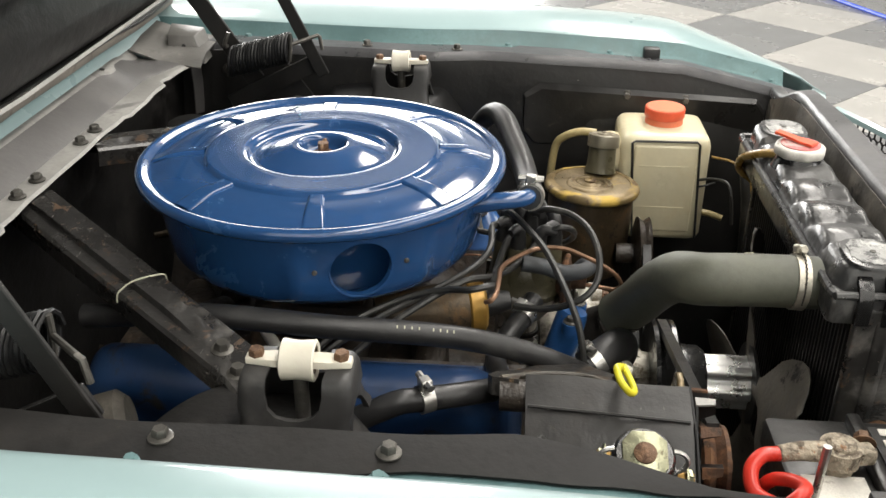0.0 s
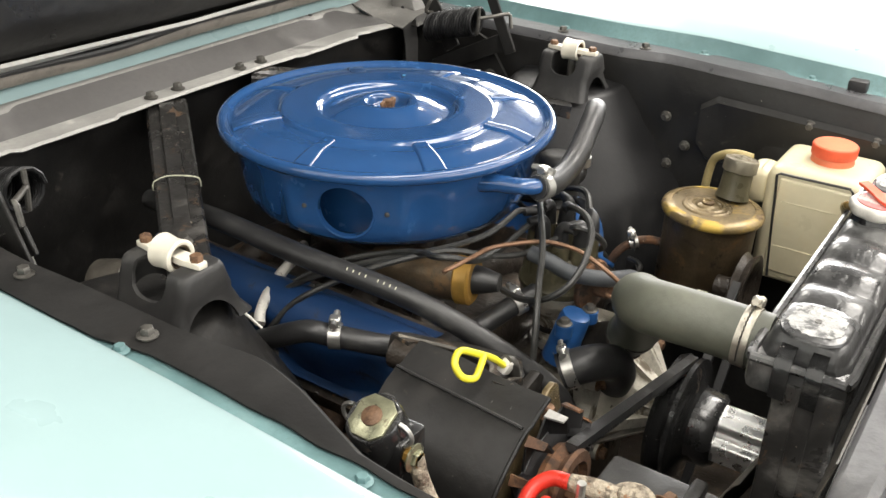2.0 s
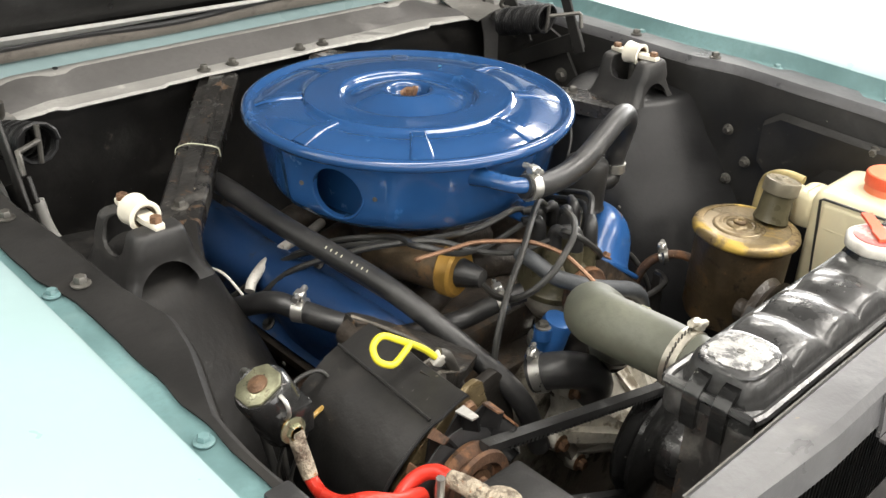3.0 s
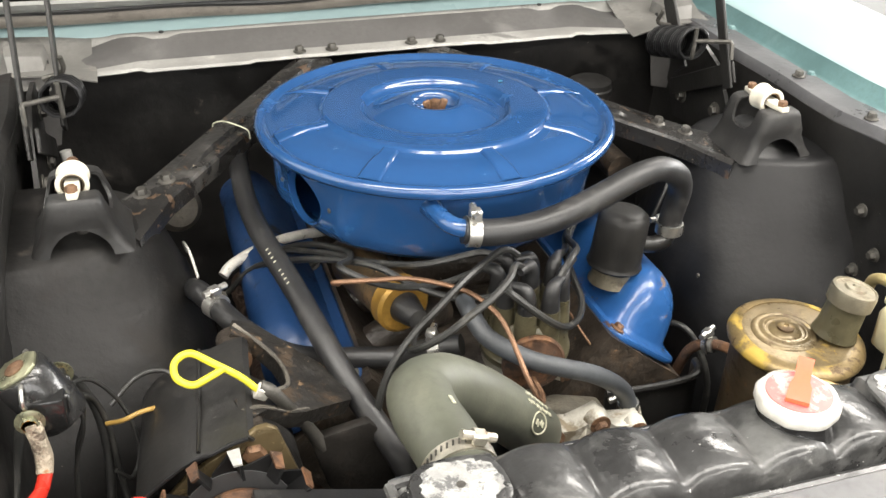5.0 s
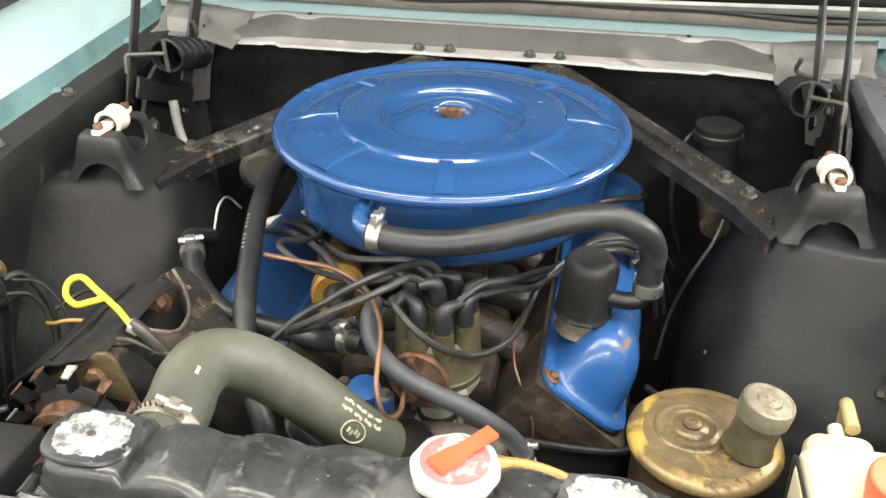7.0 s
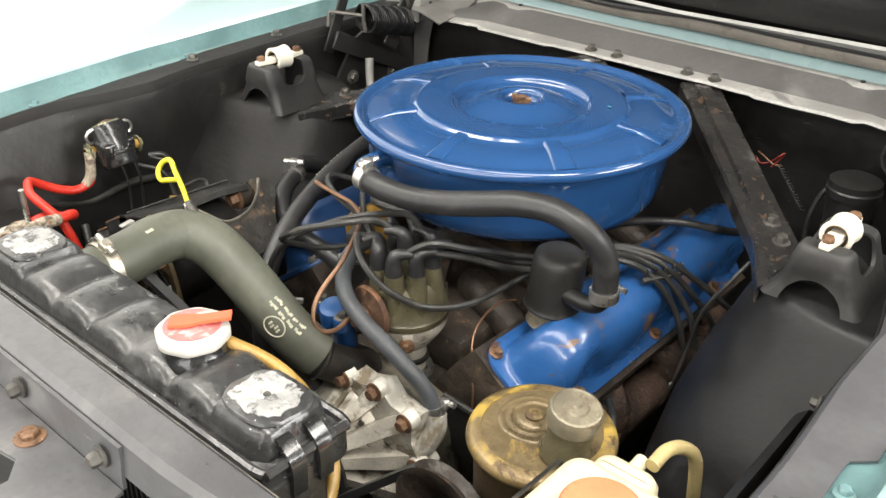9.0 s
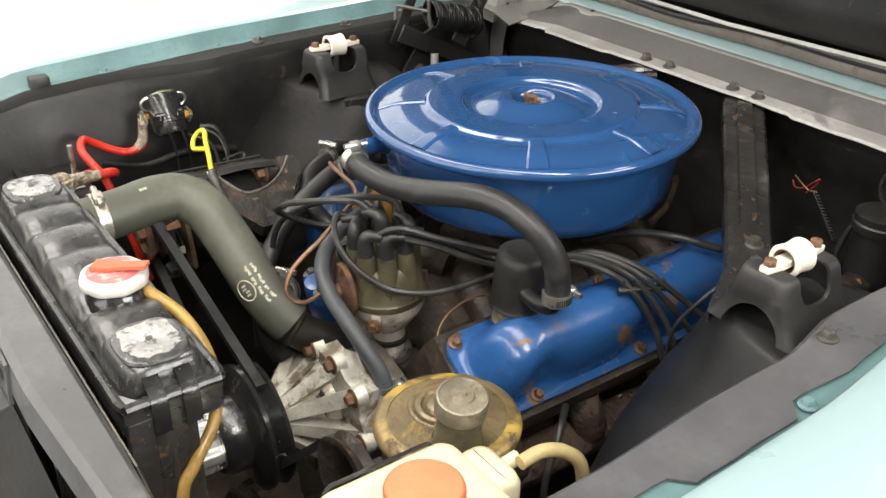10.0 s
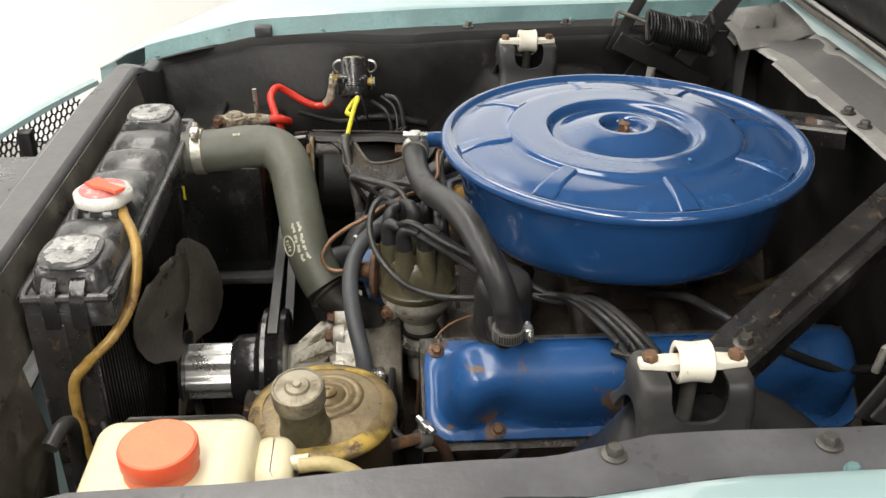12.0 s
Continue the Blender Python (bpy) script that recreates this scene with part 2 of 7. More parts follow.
M_GOLD_RIM = node_mat("yellow_paint_worn_to_steel", (0.22, 0.16, 0.075), 0.35, metal=0.4, vary=0.35, vscale=20, bump=0.25, bscale=140, patch=(0.48, 0.33, 0.07), pscale=11, pcut=0.50, psoft=0.10, patch2=(0.10, 0.065, 0.035), p2scale=40, p2cut=0.57, p2soft=0.08)
M_ZINC = node_mat("yellowish_zinc_plate", (0.30, 0.30, 0.20), 0.35, metal=0.7, vary=0.3, vscale=60, bump=0.2, bscale=250, patch=(0.16, 0.14, 0.09), pscale=60, pcut=0.56, psoft=0.08)
M_TEAL = node_mat("teal_primer", (0.055, 0.20, 0.29), 0.4, vary=0.1, vscale=80)
M_BLUE_ROPE = node_mat("blue_plastic_edging", (0.03, 0.08, 0.55), 0.4, vary=0.1, vscale=20)
M_ALU_OILY = node_mat("oily_cast_aluminium", (0.16, 0.145, 0.115), 0.4, metal=0.3, vary=0.4, vscale=25, bump=0.5, bscale=200, patch=(0.035, 0.028, 0.02), pscale=22, pcut=0.5, psoft=0.14, patch2=(0.35, 0.33, 0.28), p2scale=40, p2cut=0.62, p2soft=0.08)
M_GREY_RISER = node_mat("dull_grey_cowl_paint", (0.085, 0.082, 0.080), 0.42, vary=0.2, vscale=9, wave=0.15, wscale=12, bump=0.15, bscale=160, patch=(0.125, 0.12, 0.115), pscale=12, pcut=0.54, psoft=0.2, streak=(0.2, 0.195, 0.19), sscale=20, scut=0.71)
M_GREY_MID = node_mat("dusty_mid_grey_sheet", (0.165, 0.16, 0.15), 0.45, vary=0.25, vscale=12, wave=0.12, wscale=14, bump=0.2, bscale=140, patch=(0.10, 0.097, 0.092), pscale=12, pcut=0.54, psoft=0.15, patch2=(0.27, 0.255, 0.23), p2scale=30, p2cut=0.6, p2soft=0.1)
M_CHIPPED_BLACK = node_mat("black_enamel_chipped_to_rust", (0.022, 0.021, 0.020), 0.26, coat=0.3, vary=0.3, vscale=12, wave=0.2, wscale=18, bump=0.4, bscale=90, patch=(0.085, 0.052, 0.03), pscale=55, pcut=0.585, psoft=0.06, patch2=(0.10, 0.095, 0.088), p2scale=9, p2cut=0.56, p2soft=0.15, fleck=(0.28, 0.24, 0.19), fscale=150, fcut=0.71, streak=(0.2, 0.19, 0.18), sscale=24, scut=0.69)
M_CAP_TAN = node_mat("stained_dull_steel_cap", (0.25, 0.225, 0.165), 0.4, metal=0.4, vary=0.3, vscale=30, bump=0.3, bscale=160, patch=(0.15, 0.12, 0.08), pscale=30, pcut=0.53, psoft=0.14, patch2=(0.26, 0.14, 0.06), p2scale=60, p2cut=0.66, p2soft=0.05)
M_CORRODED = node_mat("corroded_lead", (0.36, 0.31, 0.235), 0.7, vary=0.4, vscale=60, wave=0.6, wscale=90, bump=0.9, bscale=260, patch=(0.12, 0.095, 0.07), pscale=70, pcut=0.50, psoft=0.1, patch2=(0.30, 0.15, 0.07), p2scale=60, p2cut=0.60, p2soft=0.05)
M_GREASE_DARK = node_mat("black_greasy_casting", (0.018, 0.016, 0.014), 0.5, spec=0.3, vary=0.5, vscale=18, wave=0.15, wscale=30, bump=0.3, bscale=170, patch=(0.030, 0.023, 0.017), pscale=18, pcut=0.53, psoft=0.15, patch2=(0.13, 0.07, 0.035), p2scale=40, p2cut=0.67, p2soft=0.05)
M_CHARCOAL = node_mat("smooth_charcoal_steel", (0.0115, 0.0115, 0.012), 0.4, spec=0.3, vary=0.3, vscale=12, wave=0.1, wscale=16, bump=0.15, bscale=160, patch=(0.022, 0.0215, 0.021), pscale=14, pcut=0.52, psoft=0.2, patch2=(0.11, 0.085, 0.06), p2scale=55, p2cut=0.68, p2soft=0.05)
M_AQUA_DULL = node_mat("dull_aqua_inner_flange_paint", (0.115, 0.205, 0.21), 0.45, vary=0.2, vscale=14, wave=0.1, wscale=12, bump=0.1, bscale=120, patch=(0.17, 0.27, 0.27), pscale=10, pcut=0.52, psoft=0.2, patch2=(0.07, 0.11, 0.11), p2scale=40, p2cut=0.64, p2soft=0.08)
# driver's apron flange: scratched black paint lightened to carry the sheen it catches
M_FLANGE_LIT = node_mat("faded_grey_black_paint_lit", (0.088, 0.088, 0.093), 0.34, vary=0.25, vscale=9, wave=0.15, wscale=12, bump=0.15, bscale=160, patch=(0.115, 0.115, 0.117), pscale=12, pcut=0.53, psoft=0.2, patch2=(0.13, 0.11, 0.09), p2scale=55, p2cut=0.67, p2soft=0.05, streak=(0.17, 0.165, 0.16), sscale=20, scut=0.71)
M_CAP_STEEL = node_mat("dusty_grey_black_stamping", (0.027, 0.0265, 0.026), 0.45, spec=0.4, vary=0.25, vscale=14, wave=0.1, wscale=16, bump=0.15, bscale=160, patch=(0.058, 0.056, 0.053), pscale=14, pcut=0.52, psoft=0.2, patch2=(0.13, 0.11, 0.085), p2scale=55, p2cut=0.66, p2soft=0.08)
# passenger's apron flange: the same black kept dark for its dimmer side
M_FLANGE_SHADED = node_mat("matt_black_flange_paint_shaded", (0.016, 0.0155, 0.015), 0.62, spec=0.22, vary=0.35, vscale=9, wave=0.2, wscale=12, bump=0.2, bscale=160, patch=(0.026, 0.024, 0.022), pscale=10, pcut=0.5, psoft=0.25, patch2=(0.06, 0.05, 0.04), p2scale=40, p2cut=0.66, p2soft=0.08)
M_SEAL = node_mat("worn_tan_rubber_seal", (0.20, 0.18, 0.155), 0.6, vary=0.2, vscale=14, bump=0.2, bscale=160, patch=(0.12, 0.105, 0.09), pscale=18, pcut=0.55, psoft=0.15)
M_BRACKET = node_mat("greasy_black_casting_with_dust", (0.020, 0.0185, 0.0165), 0.4, spec=0.35, vary=0.4, vscale=20, wave=0.3, wscale=40, bump=0.5, bscale=170, patch=(0.055, 0.038, 0.024), pscale=24, pcut=0.53, psoft=0.12, patch2=(0.16, 0.105, 0.06), p2scale=60, p2cut=0.60, p2soft=0.06, fleck=(0.28, 0.22, 0.15), fscale=170, fcut=0.69)
M_STRING = node_mat("pale_string", (0.50, 0.50, 0.38), 0.7, vary=0.2, vscale=60)
M_DARK_WALL = node_mat("dark_grey_wall_paint", (0.055, 0.055, 0.058), 0.6, vary=0.1, vscale=2, bump=0.05, bscale=60)
M_BLUEGREY_RUBBER = node_mat("dusty_blue_grey_rubber", (0.055, 0.060, 0.066), 0.5, vary=0.25, vscale=20, bump=0.12, bscale=300, patch=(0.085, 0.09, 0.095), pscale=25, pcut=0.52, psoft=0.2)
M_BLADE = node_mat("dusty_brown_blade_paint", (0.10, 0.09, 0.075), 0.5, vary=0.4, vscale=18, wave=0.15, wscale=22, bump=0.25, bscale=160, patch=(0.17, 0.155, 0.125), pscale=17, pcut=0.5, psoft=0.2, patch2=(0.018, 0.016, 0.014), p2scale=26, p2cut=0.6, p2soft=0.08, fleck=(0.01, 0.01, 0.01), fscale=110, fcut=0.68)
M_ALU_DIRTY = node_mat("grimy_cast_aluminium", (0.52, 0.49, 0.42), 0.45, metal=0.3, vary=0.3, vscale=22, bump=0.5, bscale=220, patch=(0.14, 0.115, 0.08), pscale=20, pcut=0.52, psoft=0.12, patch2=(0.035, 0.029, 0.023), p2scale=26, p2cut=0.60, p2soft=0.07)
M_MANIFOLD = node_mat("crusted_dark_cast_iron", (0.085, 0.054, 0.039), 0.75, vary=0.55, vscale=20, wave=0.8, wscale=30, bump=0.8, bscale=120, patch=(0.12, 0.075, 0.05), pscale=18, pcut=0.53, psoft=0.12, patch2=(0.018, 0.014, 0.012), p2scale=24, p2cut=0.54, p2soft=0.1, fleck=(0.25, 0.21, 0.17), fscale=120, fcut=0.7)
M_CLAMP = node_mat("worn_clamp_steel", (0.50, 0.47, 0.40), 0.38, metal=0.8, vary=0.25, vscale=60, bump=0.3, bscale=250, patch=(0.22, 0.13, 0.07), pscale=50, pcut=0.57, psoft=0.1)
# dusty engine blue, its base darkened to hold the shade under the hoses
M_BLUE_SHADED = node_mat("dusty_shaded_blue_enamel", (0.011, 0.041, 0.122), 0.42, coat=0.1, vary=0.15, vscale=10, rvary=0.1, wave=0.1, wscale=20, bump=0.1, bscale=100, patch=(0.018, 0.052, 0.13), pscale=12, pcut=0.5, psoft=0.2, patch2=(0.032, 0.029, 0.026), p2scale=22, p2cut=0.57, p2soft=0.1, fleck=(0.2, 0.18, 0.15), fscale=150, fcut=0.73)

# ---------------- mesh helpers ----------------
ORG = {}
X0 = 0.012


def thing(name, at, label, category, group="", kind=""):
    ob = new(name)
    ob.empty_display_size = 0.02
    ob.location = at
    ORG[ob] = Vector(at)
    return tagged(ob, label, category, group, kind)


def part(name, bm, material, parent=None, label="", angle=38, at=None):
    off = ORG[parent] if parent else Vector(at or (0, 0, 0))
    bmesh.ops.translate(bm, verts=bm.verts, vec=-off)
    bmesh.ops.recalc_face_normals(bm, faces=bm.faces)
    me = bpy.data.meshes.new(name)
    bm.to_mesh(me)
    bm.free()
    me.polygons.foreach_set("use_smooth", [True] * len(me.polygons))
    me.set_sharp_from_angle(angle=radians(angle))
    me.materials.append(material)
    ob = new(name, me)
    if parent:
        ob.parent = parent
    else:
        ob.location = off
    ORG[ob] = off
    if label:
        tagged(ob, label)
    return ob


def merge(bm, src, m=None):
    """Copies src into bm, moved by m, and frees src."""
    vs = [bm.verts.new(m @ v.co if m else v.co) for v in src.verts]
    src.verts.index_update()
    for f in src.faces:
        try:
            bm.faces.new([vs[v.index] for v in f.verts])
        except ValueError:
            pass
    src.free()
    return bm


def toward(p, d, up=(0, 0, 1)):
    """A frame at p whose z axis points along d."""
    z = Vector(d).normalized()
    u = Vector(up)
    if abs(z.dot(u)) > 0.98:
        u = Vector((0, 1, 0))
    x = u.cross(z).normalized()
    y = z.cross(x)
    return Matrix.Translation(p) @ Matrix((x, y, z)).transposed().to_4x4()


def box(bm, c, s, rot=(0, 0, 0), bev=0.0, seg=2):
    t = bmesh.new()
    bmesh.ops.create_cube(t, size=1, matrix=Matrix.Diagonal((*s, 1)))
    if bev:
        bmesh.ops.bevel(t, geom=list(t.edges), offset=bev, segments=seg, affect="EDGES", profile=0.5)
    return merge(bm, t, pose(*c, *rot))


def lathe(bm, prof, seg=40, m=None, caps=True):
    """prof: rows of (radius, height) turned about the z axis of m."""
    t = bmesh.new()
    rings = []
    for r, z in prof:
        if r < 1e-6:
            rings.append([t.verts.new((0, 0, z))])
        else:
            rings.append([t.verts.new((r * math.cos(2 * math.pi * k / seg), r * math.sin(2 * math.pi * k / seg), z)) for k in range(seg)])
    for a, b in zip(rings, rings[1:]):
        for k in range(seg):
            j = (k + 1) % seg
            if len(a) == 1 and len(b) == 1:
                continue
            if len(a) == 1:
                t.faces.new((a[0], b[j], b[k]))
            elif len(b) == 1:
                t.faces.new((a[k], a[j], b[0]))
            else:
                t.faces.new((a[k], a[j], b[j], b[k]))
    for ring, flip in ((rings[0], True), (rings[-1], False)):
        if len(ring) > 1 and caps:
            t.faces.new(ring[::-1] if flip else ring)
    return merge(bm, t, m or Matrix())


def spline(pts, n):
    p = [Vector(q) for q in pts]
    p = [2 * p[0] - p[1]] + p + [2 * p[-1] - p[-2]]
    out = []
    for k in range(1, len(p) - 2):
        a, b, c, d = p[k - 1:k + 3]
        for i in range(n):
            t = i / n
            out.append(0.5 * ((2 * b) + (c - a) * t + (2 * a - 5 * b + 4 * c - d) * t * t + (3 * b - a - 3 * c + d) * t ** 3))
    out.append(p[-2])
    return out


def tube(bm, pts, r, seg=10, n=6, smooth=True, flat=None, rs=None):
    """A round hose, rod or wire through pts; flat: (width, thickness) for a strap."""
    path = spline(pts, n) if smooth else [Vector(q) for q in pts]
    t = bmesh.new()
    rings = []
    tan = (path[1] - path[0]).normalized()
    nor = tan.orthogonal().normalized()
    if flat:
        u = Vector((0, 0, 1)) if abs(tan.z) < 0.9 else Vector((0, 1, 0))
        nor = (u - tan * u.dot(tan)).normalized()
    for k, p in enumerate(path):
        a, b = path[max(0, k - 1)], path[min(len(path) - 1, k + 1)]
        new_t = (b - a).normalized()
        nor = (tan.rotation_difference(new_t) @ nor).normalized()
        tan = new_t
        bi = tan.cross(nor)
        rr = r if rs is None else np.interp(k / (len(path) - 1), np.linspace(0, 1, len(rs)), rs)
        if flat:
            w, h = flat[0] / 2, flat[1] / 2
            rings.append([t.verts.new(p + bi * sx * w + nor * sy * h) for sx, sy in ((-1, -1), (1, -1), (1, 1), (-1, 1))])
        else:
            rings.append([t.verts.new(p + (nor * math.cos(2 * math.pi * i / seg) + bi * math.sin(2 * math.pi * i / seg)) * rr) for i in range(seg)])
    for a, b in zip(rings, rings[1:]):
        for i in range(len(a)):
            j = (i + 1) % len(a)
            t.faces.new((a[i], a[j], b[j], b[i]))
    t.faces.new(rings[0][::-1])
    t.faces.new(rings[-1])
    return merge(bm, t)


def prism(bm, poly, h, m=None, bev=0.0):
    """A flat outline (x, y) pulled up by h along z of m."""
    t = bmesh.new()
    lo = [t.verts.new((x, y, 0)) for x, y in poly]
    hi = [t.verts.new((x, y, h)) for x, y in poly]
    t.faces.new(lo[::-1])
    t.faces.new(hi)
    for k in range(len(poly)):
        j = (k + 1) % len(poly)
        t.faces.new((lo[k], lo[j], hi[j], hi[k]))
    if bev:
        bmesh.ops.bevel(t, geom=list(t.edges), offset=bev, segments=2, affect="EDGES", profile=0.5)
    return merge(bm, t, m or Matrix())


def loft(bm, rows, closed=True, caps=True):
    """rows of points, each row as long as the next, joined into a skin."""
    t = bmesh.new()
    rs = [[t.verts.new(p) for p in row] for row in rows]
    k = len(rs[0])
    for a, b in zip(rs, rs[1:]):
        for i in range(k if closed else k - 1):
            j = (i + 1) % k
            t.faces.new((a[i], a[j], b[j], b[i]))
    if caps and closed:
        t.faces.new(rs[0][::-1])
        t.faces.new(rs[-1])
    return merge(bm, t)


def sheet(bm, rows, thick):
    """An open skin of rows of points with a thickness."""
    t = bmesh.new()
    loft(t, rows, closed=False, caps=False)
    bmesh.ops.recalc_face_normals(t, faces=t.faces)
    bmesh.ops.solidify(t, geom=list(t.faces), thickness=thick)
    return merge(bm, t)


def cut(target, tool):
    """target minus tool, as a new bmesh."""
    obs = []
    for b in (target, tool):
        bmesh.ops.recalc_face_normals(b, faces=b.faces)
        me = bpy.data.meshes.new("cut_tmp")
        b.to_mesh(me)
        b.free()
        obs.append(new("cut_tmp", me))
    md = obs[0].modifiers.new("cut", "BOOLEAN")
    md.object, md.operation, md.solver = obs[1], "DIFFERENCE", "EXACT"
    dg = bpy.context.evaluated_depsgraph_get()
    res = bmesh.new()
    res.from_mesh(obs[0].evaluated_get(dg).to_mesh())
    for o in obs:
        me = o.data
        bpy.data.objects.remove(o)
        bpy.data.meshes.remove(me)
    return res


def hexbolt(bm, p, d, r=0.007, h=0.006, washer=True):
    m = toward(p, d)
    if washer:
        lathe(bm, [(r * 1.5, 0), (r * 1.5, 0.0012), (r * 1.1, 0.0024)], 16, m)
    lathe(bm, [(r, 0.001), (r, h * 0.8), (r * 0.8, h)], 6, m)
    return bm


def clamp(parent, p, d, r, material=None, screw_dir=(0, 0, 1)):
    """A worm-drive hose clamp round an axis d at p, with its screw housing and screw."""
    m = toward(p, d, screw_dir)
    band = lathe(bmesh.new(), [(r, -0.006), (r + 0.0018, -0.006), (r + 0.0018, 0.006), (r, 0.006)], 32, m)
    slots = bmesh.new()
    for k in range(-4, 12):
        a = 0.16 * k
        box(slots, m @ Vector(((r + 0.0022) * math.cos(a), (r + 0.0022) * math.sin(a), 0)), (0.0012, 0.0012, 0.008), bev=0)
    c = part("clamp_band", band, material or M_STEEL, parent, "slotted steel worm-drive hose clamp")
    tagged(part("slot_row", slots, M_BOLT, c), kind="stuff")
    sc = bmesh.new()
    box_m = m @ Matrix.Translation((0, r + 0.006, 0))
    t = bmesh.new()
    bmesh.ops.create_cube(t, size=1, matrix=Matrix.Diagonal((0.012, 0.009, 0.011, 1)))
    bmesh.ops.bevel(t, geom=list(t.edges), offset=0.0015, segments=1, affect="EDGES")
    merge(sc, t, box_m)
    tube(sc, [box_m @ Vector((-0.013, 0.001, 0)), box_m @ Vector((0.014, 0.001, 0))], 0.0035, 8, 1, smooth=False)
    part("clamp_screw", sc, material or M_STEEL, c)
    return c


def mx(side, d):
    """x of a place d metres outboard of the car's middle, on the driver's (1) or passenger's (-1) side."""
    return X0 + side * d


# ---------------- the showroom ----------------
def room():
    x1, x2, y1, y2, h = -2.2, 7.5, -6.5, 6.5, 3.5
    fl = part("floor", box(bmesh.new(), ((x1 + x2) / 2, (y1 + y2) / 2, -0.055), (x2 - x1, y2 - y1, 0.1)), M_FLOOR_LIGHT, at=(0, 0, 0))
    tagged(fl, "glossy pale and dark grey checkered tile floor", "floor", kind="structure")
    for name, c, s in (("wall_west", (x1 - 0.1, -2.875, h / 2), (0.2, 7.65, h)), ("wall_east", (x2 + 0.1, 5.5, h / 2), (0.2, 2.4, h)), ("wall_east_2", (x2 + 0.1, -3.6, h / 2), (0.2, 6.2, h)), ("wall_east_3", (x2 + 0.1, 1.9, 3.15), (0.2, 4.8, 0.7)),
                       ("wall_south", (-2.05, y1 - 0.1, h / 2), (0.1, 0.2, h)), ("wall_south_2", (5.95, y1 - 0.1, h / 2), (3.1, 0.2, h)), ("wall_south_3", (1.2, y1 - 0.1, 3.15), (6.4, 0.2, 0.7)), ("wall_north", (2.25, y2 + 0.1, h / 2), (10.5, 0.2, h))):
        tagged(part(name, box(bmesh.new(), c, s), M_WHITE_PAINT, at=c), "plain white painted showroom wall", "wall", kind="structure")
    tagged(part("wall_west_2", box(bmesh.new(), (x1 - 0.1, 3.825, h / 2), (0.2, 5.74, h)), M_DARK_WALL, at=(x1, 3.25, h / 2)), "plain dark grey painted showroom wall", "wall", kind="structure")
    tagged(part("ceiling", box(bmesh.new(), (2.25, 0, h + 0.1), (10.9, 13.4, 0.2)), M_DARK_WALL, at=(2.25, 0, h)), "plain dark grey showroom ceiling", "ceiling", kind="structure")
    # square tiles laid at forty-five degrees to the car
    tile = 0.62
    meshes = []
    for material in (M_FLOOR_LIGHT, M_FLOOR_DARK):
        bm = box(bmesh.new(), (0, 0, 0), (tile - 0.003, tile - 0.003, 0.008), bev=0.001, seg=1)
        me = bpy.data.meshes.new("tile")
        bm.to_mesh(me)
        bm.free()
        me.materials.append(material)
        meshes.append(me)
    c45 = math.sqrt(0.5)
    o = Vector((4.167, -1.856))
    for i in range(-11, 12):
        for j in range(-11, 12):
            x, y = o.x + (i + 0.5) * tile * c45 - (j + 0.5) * tile * c45, o.y + (i + 0.5) * tile * c45 + (j + 0.5) * tile * c45
            if not (x1 + 0.45 < x < x2 - 0.45 and y1 + 0.45 < y < y2 - 0.45) or (x < -0.3 and abs(y) > 3.5):
                continue
            ob = new("tile", meshes[(i + j + 1) % 2])
            ob.parent = fl
            ob.matrix_basis = pose(x, y, -0.001, 0, 0, 45)
    tagged(part("floor_edging", tube(bmesh.new(), [(6.3, -1.70, 0.012), (5.6, -1.95, 0.012), (5.07, -2.14, 0.012), (4.587, -2.31, 0.012), (3.9, -2.55, 0.012), (3.2, -2.80, 0.012)], 0.012, 8, 5), M_BLUE_ROPE, at=(5, -2, 0)), "bright blue edging laid on the floor", "edging")
    for lx, ly in LAMPS:
        la = thing("ceiling_light", (lx, ly, 3.5), "white recessed fluorescent ceiling light panel", "lamp", "ceiling lights")
        part("housing", box(bmesh.new(), (lx, ly, 3.45), (2.0, 0.9, 0.1), bev=0.01), M_WHITE_PAINT, la)


# ---------------- the car's body ----------------
def flange_z(y):
    return float(np.interp(y, (-0.70, -0.62, -0.47, -0.2, 0.07, 0.32, 0.8), (0.805, 0.828, 0.862, 0.875, 0.880, 0.886, 0.90)))


def gutter(side, y):
    """How far the driver's gutter runs outboard towards the nose."""
    return 0.018 * min(1.0, max(0.0, (-0.06 - y) / 0.14)) if side > 0 else 0.0


